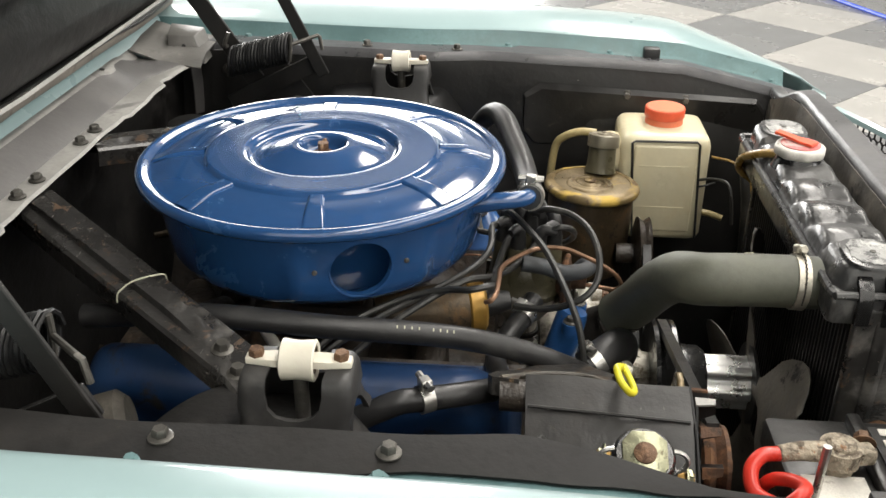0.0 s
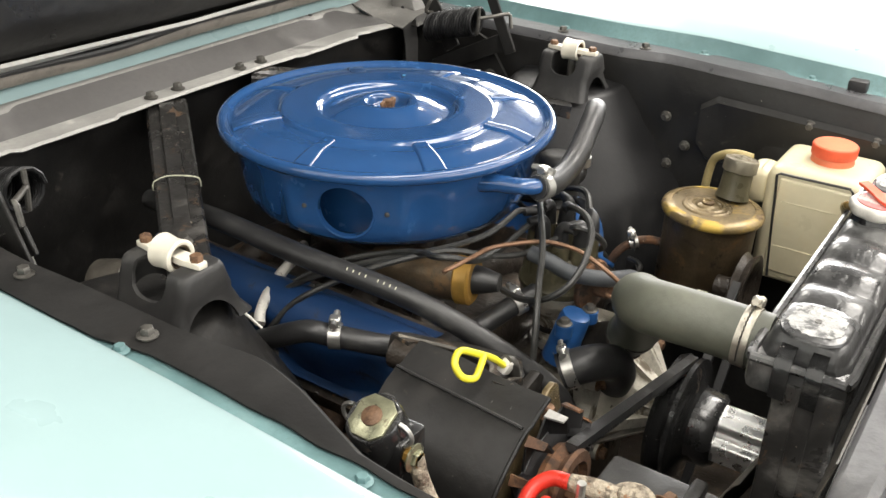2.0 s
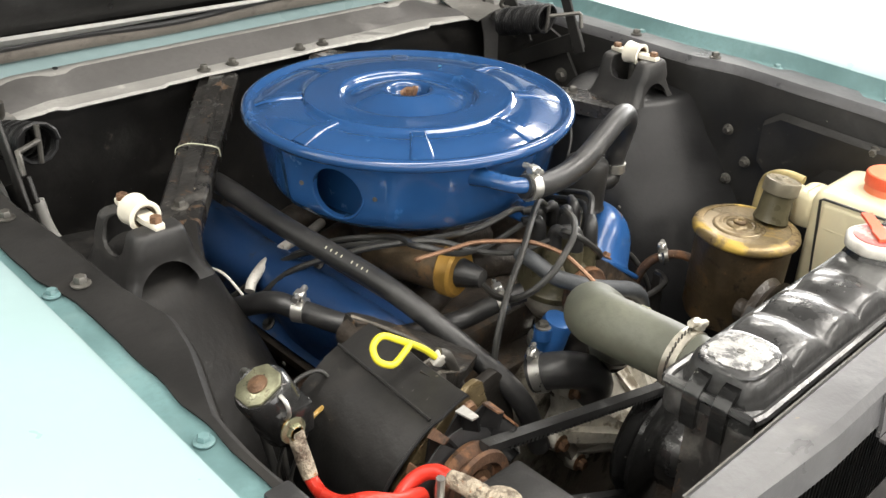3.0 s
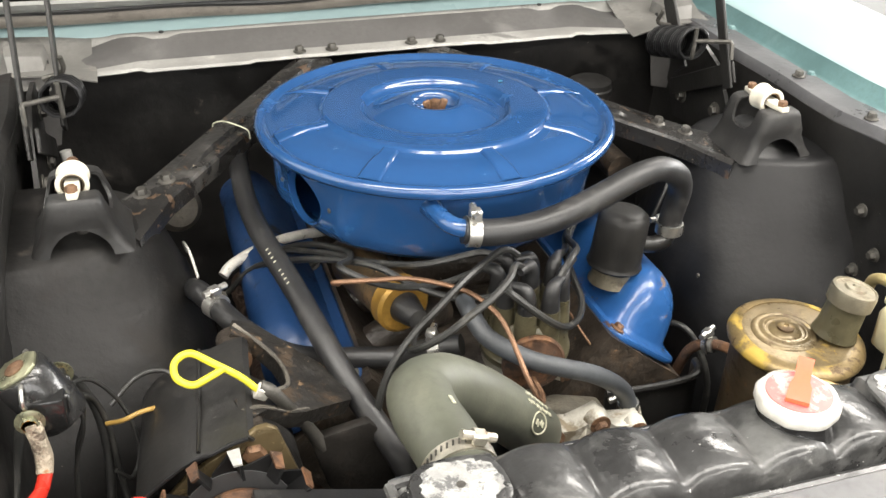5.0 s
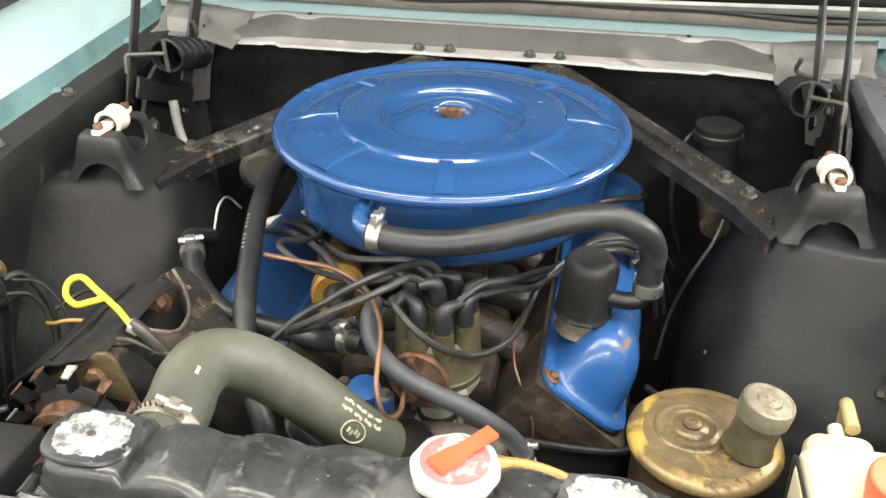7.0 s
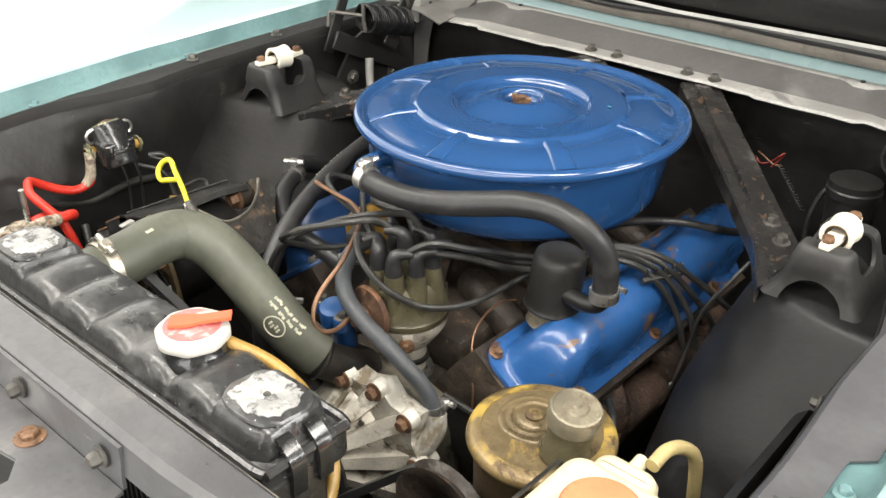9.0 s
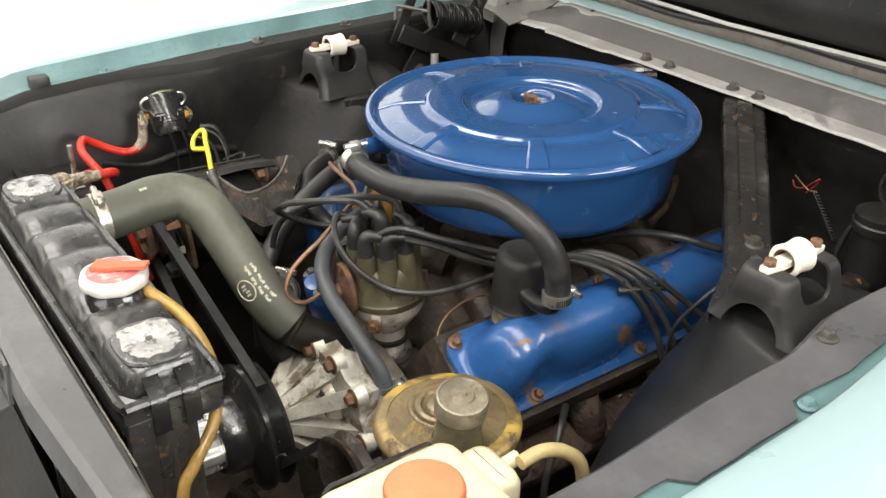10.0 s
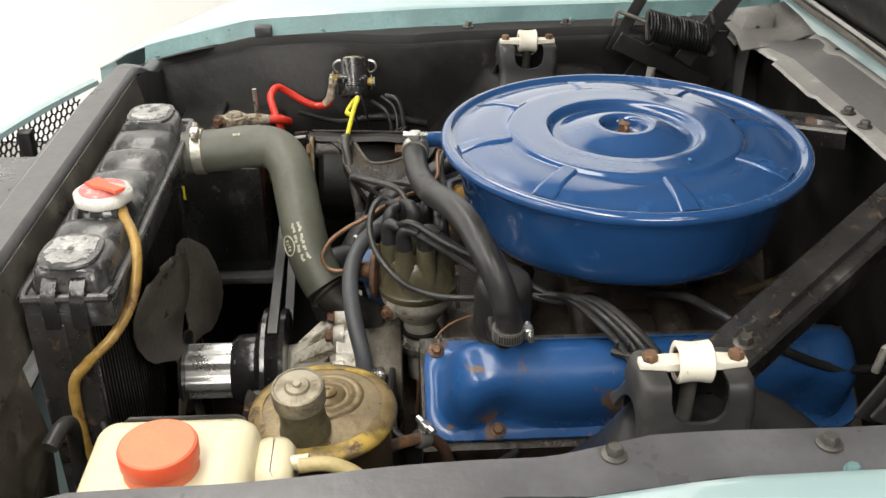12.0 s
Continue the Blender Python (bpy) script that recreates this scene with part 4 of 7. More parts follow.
def shock_cap(side):
    """The tent-shaped stamped bracket on the tower, with the upper shock bushing in its notch."""
    cy = -0.055 if side < 0 else -0.0405
    cx = mx(side, 0.396 if side < 0 else 0.399)
    th = thing("shock_mount_cap", (cx, cy, 0.81), "black stamped shock mount cap on the tower", "shock mount", "shock mounts")
    outer, inner = bmesh.new(), bmesh.new()
    # outline across the car, from foot to foot over the flat top
    def shell(bm, w0, w1, z1, l0, l1, zb):
        rows = []
        for w, l, z, r in ((w0, l0, zb, 0.008), (w0 * 0.82, l0 * 0.93, zb + 0.012, 0.009), (w0 * 0.68, l0 * 0.88, zb + 0.028, 0.010), (w1 * 1.22, l1 * 1.02, z1 - 0.024, 0.010), (w1 * 1.06, l1 * 1.01, z1 - 0.012, 0.010), (w1, l1, z1 - 0.006, 0.010), (w1 * 0.92, l1 * 0.975, z1 - 0.002, 0.010), (w1 * 0.78, l1 * 0.93, z1, 0.009)):
            rows.append([(cx + sx * (w - r) + r * math.cos(radians(a0 + 18 * k)), cy + sy * (l - r) + r * math.sin(radians(a0 + 18 * k)), z) for sx, sy, a0 in ((1, 1, 0), (-1, 1, 90), (-1, -1, 180), (1, -1, 270)) for k in range(6)])
        loft(bm, rows)
    shell(outer, 0.050, 0.026, 0.883, 0.0465, 0.0425, 0.823)
    shell(inner, 0.0475, 0.0235, 0.8805, 0.0440, 0.040, 0.815)
    bm = cut(outer, inner)
    tool = bmesh.new()
    u = [(-0.021, 0.05), (-0.021, -0.004), (-0.019, -0.013), (-0.013, -0.0185), (-0.005, -0.0205), (0.005, -0.0205), (0.013, -0.0185), (0.019, -0.013), (0.021, -0.004), (0.021, 0.05)]
    prism(tool, u, 0.2, Matrix.Translation((cx - 0.1, cy, 0.8745)) @ Matrix(((0, 0, 1, 0), (1, 0, 0, 0), (0, 1, 0, 0), (0, 0, 0, 1))))
    bm = cut(bm, tool)
    tool = bmesh.new()
    arch = [(0.030 * math.cos(a), 0.027 * math.sin(a) ** 1.25) for a in np.linspace(0, math.pi, 15)]
    arch = [(0.033, -0.03)] + arch + [(-0.033, -0.03)]
    prism(tool, arch, 0.3, Matrix.Translation((cx, cy + 0.15, 0.8235)) @ Matrix(((1, 0, 0, 0), (0, 0, -1, 0), (0, 1, 0, 0), (0, 0, 0, 1))))
    bm = cut(bm, tool)
    part("cap", bm, M_CAP_STEEL, th, angle=50)
    ym = toward((cx, cy, 0.886), (0, 1, 0))
    bu = part("bushing", lathe(bmesh.new(), [(0.0115, -0.0125), (0.0140, -0.0132), (0.0160, -0.0120), (0.0150, -0.0045), (0.0147, 0), (0.0150, 0.0045), (0.0160, 0.0120), (0.0140, 0.0132), (0.0115, 0.0125), (0.0112, 0), (0.0115, -0.0125)], 32, ym, caps=False), M_WHITE_NYLON, th, "yellowed white nylon shock bushing")
    part("bushing_core", lathe(bmesh.new(), [(0.0113, -0.0112), (0.0102, -0.0118), (0.0092, -0.0108), (0.0092, 0.0108), (0.0102, 0.0118), (0.0113, 0.0112)], 24, ym, caps=False), M_DARK_GOLD, bu, "grimy inner sleeve")
    bar = bmesh.new()
    prism(bar, [(-0.040, -0.005), (-0.02, -0.007), (0.02, -0.007), (0.040, -0.005), (0.040, 0.005), (0.02, 0.007), (-0.02, 0.007), (-0.040, 0.005)], 0.006, Matrix.Translation((cx, cy, 0.883)) @ pose(0, 0, 0, 0, 0, 90), 0.0012)
    part("cross_bar", bar, M_WHITE_NYLON, th, "white painted shock cross bar")
    for dy in (-0.032, 0.032):
        part("mount_bolt", hexbolt(bmesh.new(), (cx, cy + dy, 0.888), (0, 0, 1), 0.0060, 0.007, washer=False), M_RUSTBOLT, th, "rusty bolt head")
    part("shock_rod", tube(bmesh.new(), [(cx, cy, 0.872), (cx, cy, 0.81)], 0.006, 10, 1, smooth=False), M_BOLT, th)


def brace(side):
    """The ribbed channel from the cowl to the tower."""
    a = Vector((-0.078 if side < 0 else 0.082, 0.300, 0.869))
    b = Vector((mx(side, 0.373), -0.048, 0.8215))
    th = thing("cowl_brace", (a + b) / 2, "worn black steel brace from cowl to shock tower", "brace", "cowl braces")
    d = (b - a).normalized()
    s = d.cross(Vector((0, 0, 1))).normalized()
    u = s.cross(d).normalized()
    rows = []
    for k in range(21):
        t = k / 20
        p = a.lerp(b, t)
        w = 0.0265 - 0.0035 * t + 0.016 * max(0, (t - 0.84) / 0.16)
        rib = 0.006 * min(1, max(0, min(t / 0.06, (0.72 - t) / 0.1)))
        rows.append([p + s * w * q + u * h for q, h in ((-1.0, -0.022), (-1.0, -0.003), (-0.88, 0), (-0.42, 0), (-0.34, rib), (0.34, rib), (0.42, 0), (0.88, 0), (1.0, -0.003), (1.0, -0.022))])
    part("channel", sheet(bmesh.new(), rows, 0.0022), M_CHIPPED_BLACK, th)
    for x, y, z in (((-0.324, 0.013, 0.828), (-0.296, 0.034, 0.832)) if side < 0 else ((0.339, 0.012, 0.828), (0.315, 0.040, 0.832))):
        part("brace_bolt", hexbolt(bmesh.new(), (x, y, z), u, 0.0066, 0.009), M_BOLT, th)
    if side < 0:
        q = a.lerp(b, 0.482)
        pts = [q + s * 0.0262 * x + u * y for x, y in ((-1.0, -0.010), (-0.98, -0.002), (-0.86, 0.0022), (-0.36, 0.0055), (0.36, 0.0072), (0.86, 0.0025), (0.98, -0.002), (1.0, -0.009))]
        part("tie_string", tube(bmesh.new(), pts, 0.0008, 6, 4), M_STRING, th, "pale string tied round the brace")


# ---------------- the engine ----------------
def air_cleaner():
    c = Vector((0.003, -0.001, 0.80))
    k = 0.97
    th = thing("air_cleaner", c, "round glossy blue engine air cleaner", "air cleaner")
    m = Matrix.Translation((c.x, c.y, 0))
    lid = [(0.184, 0.884), (0.198, 0.883), (0.2055, 0.886), (0.208, 0.891), (0.2068, 0.8962), (0.2030, 0.8990), (0.1990, 0.8986), (0.1955, 0.8952), (0.1925, 0.8932), (0.1885, 0.8936), (0.183, 0.8952), (0.176, 0.8975), (0.168, 0.8994), (0.158, 0.9006), (0.146, 0.9011), (0.1345, 0.9013), (0.1328, 0.9022), (0.1310, 0.9046),
           (0.1290, 0.9056), (0.1265, 0.9058), (0.115, 0.9057), (0.098, 0.9056), (0.090, 0.9060), (0.0868, 0.9054), (0.0845, 0.9020), (0.0820, 0.8986), (0.078, 0.8972), (0.073, 0.8977), (0.066, 0.9000), (0.055, 0.9042), (0.045, 0.9074), (0.036, 0.9096), (0.030, 0.9104), (0.0265, 0.9092), (0.0245, 0.904), (0.0235, 0.898), (0.02, 0.896), (0.0, 0.8955)]
    ld = part("lid", lathe(bmesh.new(), [(r * k, z) for r, z in lid], 144, m), M_BLUE, th, "glossy blue domed lid", angle=75)
    for i in range(8):
        rm = m @ pose(0, 0, 0, 0, 0, 45 * i + 7.5)
        rows = []
        for r, z in ((0.1285, 0.9018), (0.133, 0.9013), (0.140, 0.9009), (0.150, 0.9007), (0.161, 0.9000), (0.172, 0.8981), (0.1845, 0.8942)):
            w = (0.0078 if i % 2 else 0.0062) + 0.05 * (r - 0.127)
            h = 0.0030 if r < 0.155 else 0.0022 if r < 0.168 else 0.0010
            rows.append([rm @ Vector((r, y, z + e)) for y, e in ((-w - 0.0022, -0.0006), (-w - 0.0008, h * 0.5), (-w + 0.0006, h * 0.97), (-w + 0.002, h), (w - 0.002, h), (w - 0.0006, h * 0.97), (w + 0.0008, h * 0.5), (w + 0.0022, -0.0006))])
        part("lid_rib", loft(bmesh.new(), rows, closed=False, caps=False), M_BLUE, ld, angle=75)
    hole = radians(201.8)
    hd = Vector((math.cos(hole), math.sin(hole), 0))
    hs = Vector((-hd.y, hd.x, 0))
    out_ = [(0.0, 0.792), (0.10, 0.7925), (0.14, 0.793), (0.161, 0.7965), (0.171, 0.802), (0.177, 0.810), (0.180, 0.822), (0.182, 0.834), (0.184, 0.846), (0.1865, 0.858), (0.189, 0.870), (0.1905, 0.878), (0.1905, 0.886)]
    out_ = [(r * k, z) for r, z in out_]
    inn = [(r - 0.0025 if r > 0.01 else 0.0, z + (0.0025 if z < 0.80 else 0)) for r, z in out_[::-1]]
    outer = lathe(bmesh.new(), out_ + inn, 160, m)
    tool = lathe(bmesh.new(), [(0.0, 0.0), (0.0305, 0.0), (0.0305, 0.1), (0.0, 0.1)], 48, toward(c + hd * 0.13 + Vector((0, 0, 0.044)), hd))
    outer = cut(outer, tool)
    # the wall stands flat and upright round the snorkel opening
    for v in outer.verts:
        p = v.co - Vector((c.x, c.y, 0))
        u, n_, r = p.dot(hs), p.dot(hd), math.hypot(p.x, p.y)
        if n_ > 0 and r > 0.13:
            f = min(1.0, max(0.0, (0.080 - abs(u)) / 0.020))
            f = f * f * (3 - 2 * f) * min(1.0, max(0.0, (0.885 - v.co.z) / 0.014)) * min(1.0, (r - 0.13) / 0.03) * min(1.0, max(0.0, (v.co.z - 0.802) / 0.022))
            edge = float(np.interp(v.co.z, [z for _, z in out_[3:]], [a for a, _ in out_[3:]]))
            v.co += hd * max(0.0, 0.1745 - math.sqrt(max(0.0, edge * edge - u * u))) * f
    wall = part("pan", outer, M_BLUE, th, "blue pan with round snorkel opening", angle=35)
    q = toward(c + hd * 0.1745 + Vector((0, 0, 0.044)), hd)
    part("opening_lip", lathe(bmesh.new(), [(0.030, -0.006), (0.0305, 0.0005), (0.0325, 0.001), (0.0335, -0.001)], 48, q, caps=False), M_BLUE, wall)
    part("inner_wall", lathe(bmesh.new(), [(0.130, 0.7955), (0.132, 0.884), (0.129, 0.884), (0.127, 0.7955)], 96, m, caps=False), M_BLUE, wall, "blue inner wall of the pan", angle=40)
    for x in (-0.046, 0.046):
        part("pad_rivet", lathe(bmesh.new(), [(0.0028, -0.001), (0.0028, 0.0008), (0.0012, 0.0014), (0, 0.0008)], 12, q @ Matrix.Translation((x, 0.001, 0))), M_BOLT, wall)
    nb = bmesh.new()
    tube(nb, [(-0.052, -0.168, 0.868), (-0.052, -0.188, 0.871), (-0.051, -0.206, 0.8725), (-0.047, -0.219, 0.873), (-0.038, -0.227, 0.872), (-0.020, -0.231, 0.870)], 0.009, 14, 5, rs=(0.0125, 0.0098, 0.009, 0.009, 0.009))
    part("hose_nipple", nb, M_BLUE, wall, "blue elbow nipple")
    for x, y, z, w in ((0.010, -0.149, 0.8988, 0.011), (0.040, -0.150, 0.8982, 0.008), (0.028, -0.160, 0.8960, 0.004), (0.098, 0.045, 0.9075, 0.005)):
        pts = [(w * (0.6 + 0.4 * random.random()) * math.cos(a) * 0.6, w * (0.6 + 0.4 * random.random()) * math.sin(a) * 0.45) for a in np.linspace(0, 2 * math.pi, 11, endpoint=False)]
        part("paint_chip", prism(bmesh.new(), pts, 0.0008, toward((x, y, z - 0.0003), (0, -0.05, 1))), M_TEAL, ld, "chip of teal primer")
    nut = bmesh.new()
    lathe(nut, [(0.0, 0.896), (0.012, 0.896), (0.012, 0.8985), (0.006, 0.9), (0.006, 0.910), (0.0, 0.911)], 16, m)
    for sgn in (-1, 1):
        box(nut, (c.x + sgn * 0.009, c.y, 0.905), (0.009, 0.004, 0.012), (0, sgn * 20, 0), bev=0.0015, seg=1)
    part("wing_nut", nut, M_RUSTBOLT, th, "rusty wing nut")


def valve_cover(side):
    lab = "chipped glossy blue valve cover with rust spots" if side > 0 else "glossy blue valve cover under the hoses"
    n_ = Vector((side * 0.58, 0, 0.815)).normalized()
    out_ = Vector((side * 0.815, 0, -0.58)).normalized()
    o = Vector((side * 0.1778, 0.0, 0.6862))
    th = thing("valve_cover", o, lab, "valve cover", "valve covers")
    y1, y2 = -0.228, 0.222

    def ring(w, ya, yb, r, u, dent, off=0.0):
        """A rounded oblong of half width w about off, from ya to yb at height u, drawn in beside the bolts and swelling at the rear."""
        pts = []
        corners = []
        for cx, cy, a0 in ((w - r, yb - r, 0), (-w + r, yb - r, 90), (-w + r, ya + r, 180), (w - r, ya + r, 270)):
            for k in range(7):
                a = radians(a0 + 15 * k)
                corners.append((cx + r * math.cos(a), cy + r * math.sin(a)))
            if a0 in (90, 270):
                s = 1 if a0 == 270 else -1
                for t in np.linspace(0, 1, 25)[1:-1]:
                    corners.append((s * w, (ya + r) + (yb - ya - 2 * r) * (t if s > 0 else 1 - t)))
        for a, y in corners:
            d = (sum(math.exp(-((y - b) / 0.022) ** 2) for b in (-0.150, 0.145)) + 0.9 * math.exp(-(y / 0.03) ** 2)) if a > w * 0.9 else 0
            f = min(1.0, max(0.0, (y - 0.05) / 0.09))
            f = f * f * (3 - 2 * f) * min(1.0, max(0.0, u - 0.005) / 0.04)
            pts.append(o + out_ * (a + off - dent * d - 0.004 * f) + Vector((0, y + 0.010 * f, 0)) + n_ * (u + 0.010 * f))
        return pts

    bm = bmesh.new()
    loft(bm, [ring(0.0535, y1, y2, 0.026, -0.002, 0), ring(0.0545, y1 - 0.001, y2 + 0.001, 0.026, 0.001, 0), ring(0.0535, y1, y2, 0.026, 0.004, 0), ring(0.0500, y1 + 0.004, y2 - 0.004, 0.025, 0.0035, 0.0),
              ring(0.0435, y1 + 0.012, y2 - 0.012, 0.028, 0.0045, 0.009, 0.001), ring(0.0418, y1 + 0.0145, y2 - 0.0145, 0.028, 0.010, 0.011, 0.001), ring(0.0395, y1 + 0.018, y2 - 0.018, 0.027, 0.024, 0.011, 0.0), ring(0.0362, y1 + 0.023, y2 - 0.023, 0.025, 0.039, 0.009, -0.001),
              ring(0.0318, y1 + 0.030, y2 - 0.029, 0.022, 0.052, 0.006, -0.0025), ring(0.0265, y1 + 0.038, y2 - 0.037, 0.019, 0.0615, 0.003, -0.0035), ring(0.0200, y1 + 0.048, y2 - 0.046, 0.015, 0.0680, 0.001, -0.0045), ring(0.0120, y1 + 0.060, y2 - 0.058, 0.009, 0.0718, 0, -0.005), ring(0.004, y1 + 0.072, y2 - 0.07, 0.0035, 0.0730, 0, -0.005)])
    # the passenger's cover takes the blue with shade put into it
    part("cover", bm, M_BLUE_CHIPPED if side > 0 else M_BLUE_SHADED, th, angle=60)
    for w, y in ((-0.043, y1 + 0.013), (0.0445, -0.156), (0.0445, 0.0), (0.0445, 0.146), (-0.047, 0.0), (-0.040, y2 - 0.015)):
        part("cover_bolt", hexbolt(bmesh.new(), o + out_ * w + Vector((0, y, 0)) + n_ * 0.0045, n_, 0.0055, 0.007), M_RUSTBOLT if side > 0 else M_BOLT, th, "rusty bolt head" if side > 0 else "")
    return th


def engine_block():
    th = thing("engine_block", (0, 0, 0.35), "dark greasy V8 engine block and heads", "engine")
    bm = bmesh.new()
    prism(bm, [(-0.13, 0.33), (0.13, 0.33), (0.16, 0.5), (0.15, 0.56), (0.08, 0.64), (-0.08, 0.64), (-0.15, 0.56), (-0.16, 0.5)], 0.5, Matrix.Translation((0, 0.27, 0)) @ Matrix(((1, 0, 0, 0), (0, 0, -1, 0), (0, 1, 0, 0), (0, 0, 0, 1))), 0.008)
    part("block", bm, M_GREASE, th)
    for side in (-1, 1):
        n_ = Vector((side * 0.62, 0, 0.785)).normalized()
        out = Vector((side * 0.785, 0, -0.62)).normalized()
        o = Vector((side * 0.178, 0.0, 0.684))
        h = bmesh.new()
        loft(h, [[o + out * w + n_ * u + Vector((0, y, 0)) for w, u in ((-0.060, -0.002), (0.060, -0.002), (0.066, -0.03), (0.062, -0.1), (-0.06, -0.1), (-0.062, -0.03))] for y in (-0.232, 0.228)])
        hd = part("cylinder_head", h, M_GREASE, th, "greasy cast iron cylinder head")
        mf = bmesh.new()
        for y in (-0.19, -0.07, 0.06, 0.18):
            rn = bmesh.new()
            tube(rn, [o + out * 0.062 + n_ * -0.045 + Vector((0, y, 0)), o + out * 0.088 + n_ * -0.055 + Vector((0, y, 0)), o + out * 0.098 + n_ * -0.085 + Vector((0, y * 0.9, 0))], 0.021, 12, 4)
            part("manifold_runner", rn, M_MANIFOLD, th)
        tube(mf, [o + out * 0.098 + n_ * -0.085 + Vector((0, y, 0)) for y in (-0.21, -0.1, 0, 0.1, 0.2)], 0.026, 12, 4)
        part("exhaust_manifold", mf, M_MANIFOLD, th, "rusty cast iron exhaust manifold")
    im = bmesh.new()
    box(im, (0, 0.0, 0.665), (0.17, 0.40, 0.05), bev=0.012)
    box(im, (0, 0.01, 0.715), (0.11, 0.14, 0.04), bev=0.01)
    imp = part("intake_manifold", im, M_GREASE, th, "grimy intake manifold")
    for side in (-1, 1):
        for y in (-0.13, -0.04, 0.06, 0.15):
            part("intake_runner", tube(bmesh.new(), [(side * 0.02, y * 0.8, 0.70), (side * 0.06, y * 0.95, 0.705), (side * 0.115, y, 0.68)], 0.021, 12, 4), M_GREASE, imp)
    cb = bmesh.new()
    box(cb, (0, 0.01, 0.755), (0.10, 0.12, 0.05), bev=0.008)
    lathe(cb, [(0.045, 0.775), (0.045, 0.793)], 32)
    part("carburettor", cb, M_DARK_GOLD, th, "stained brown carburettor")


def water_pump():
    th = thing("water_pump", (0.05, -0.33, 0.55), "dirty cast aluminium water pump and timing cover", "water pump")
    Y = Matrix(((1, 0, 0, 0), (0, 0, -1, 0), (0, 1, 0, 0), (0, 0, 0, 1)))
    bm = bmesh.new()
    prism(bm, [(-0.10, 0.36), (0.12, 0.36), (0.13, 0.50), (0.125, 0.62), (0.11, 0.66), (0.06, 0.675), (-0.04, 0.665), (-0.09, 0.63), (-0.11, 0.5)], 0.05, Matrix.Translation((0, -0.25, 0)) @ Y, 0.006)
    part("timing_cover", bm, M_ALU_OILY, th, "oily aluminium timing cover")
    # scalloped flange between the bolt bosses
    bolts = [(0.027, 0.683), (0.075, 0.690), (0.118, 0.672), (0.132, 0.62), (0.120, 0.555), (0.06, 0.53), (-0.02, 0.55), (-0.06, 0.60), (-0.045, 0.665)]
    poly = []
    for i, (x, z) in enumerate(bolts):
        nx, nz = bolts[(i + 1) % len(bolts)]
        cx, cz = 0.035, 0.61
        poly += [(x + (x - cx) * 0.12, z + (z - cz) * 0.12), ((x + nx) / 2 * 0.95 + cx * 0.05, (z + nz) / 2 * 0.95 + cz * 0.05)]
    part("pump_flange", prism(bmesh.new(), poly, 0.026, Matrix.Translation((0, -0.298, 0)) @ Y, 0.003), M_ALU, th, "scalloped cast flange")
    ym = toward((0.025, -0.30, 0.61), (0, -1, 0))
    part("pump_housing", lathe(bmesh.new(), [(0.062, 0.016), (0.060, 0.028), (0.048, 0.040), (0.034, 0.052), (0.030, 0.07), (0.027, 0.096), (0.0, 0.096)], 36, ym), M_ALU_DIRTY, th, "grimy cast aluminium pump housing")
    for x, z in bolts:
        v = Vector((x - 0.025, 0, z - 0.61))
        d = v.normalized()
        s = Vector((-d.z, 0, d.x)) * 0.006
        hub = Vector((0.025, -0.385, 0.61)) + d * 0.022
        a, b = Vector((x, -0.322, z)) - d * 0.008, Vector((0.025, -0.33, 0.61)) + d * 0.04
        rib = bmesh.new()
        loft(rib, [[hub - s, hub + s, a + s * 1.6, a - s * 1.6], [b - s, b + s, a + s * 1.6 + Vector((0, 0.016, 0)), a - s * 1.6 + Vector((0, 0.016, 0))]])
        part("rib", rib, M_ALU_DIRTY, th)
        part("boss", lathe(bmesh.new(), [(0.0125, -0.01), (0.0112, 0.001), (0.010, 0.0025), (0.0, 0.0025)], 16, toward((x, -0.325, z), (0, -1, 0))), M_ALU, th)
        part("pump_bolt", hexbolt(bmesh.new(), (x, -0.3275, z), (0, -1, 0), 0.0072, 0.009), M_RUSTBOLT, th, "rusty bolt head")
    part("heater_nipple", tube(bmesh.new(), [(0.10, -0.31, 0.625), (0.125, -0.312, 0.632), (0.131, -0.295, 0.65), (0.128, -0.29, 0.668)], 0.0115, 12, 4), M_ALU, th)
    part("bypass_neck", tube(bmesh.new(), [(-0.02, -0.322, 0.655), (-0.03, -0.33, 0.668), (-0.038, -0.335, 0.682)], 0.014, 14, 4), M_ALU, th)
    pulley = thing("fan_pulley", (0.022, -0.42, 0.608), "black double groove fan pulley with bright spacer", "pulley")
    ym = toward((0.022, 0, 0.608), (0, -1, 0))
    part("pulley_wheel", lathe(bmesh.new(), [(0.02, 0.385), (0.072, 0.387), (0.074, 0.392), (0.062, 0.400), (0.074, 0.408), (0.074, 0.413), (0.064, 0.418), (0.048, 0.42), (0.044, 0.424), (0.043, 0.445), (0.038, 0.452), (0.0, 0.452)], 48, ym), M_GLOSS_BLACK, pulley)
    sp = []
    for z in (0.452, 0.508):
        sp.append([ym @ Vector(((0.030 + 0.003 * math.tanh(3 * math.cos(6 * a))) * math.cos(a), (0.030 + 0.003 * math.tanh(3 * math.cos(6 * a))) * math.sin(a), z)) for a in np.linspace(0, 2 * math.pi, 72, endpoint=False)])
    part("spacer", loft(bmesh.new(), sp), M_ALU_BRIGHT, pulley, "bright fluted aluminium fan spacer", angle=60)
    fan = thing("cooling_fan", (0.022, -0.50, 0.608), "dusty black bent-blade cooling fan", "fan")
    part("fan_hub", lathe(bmesh.new(), [(0.0, 0.506), (0.05, 0.506), (0.05, 0.510), (0.0, 0.510)], 32, ym), M_BLACK, fan)
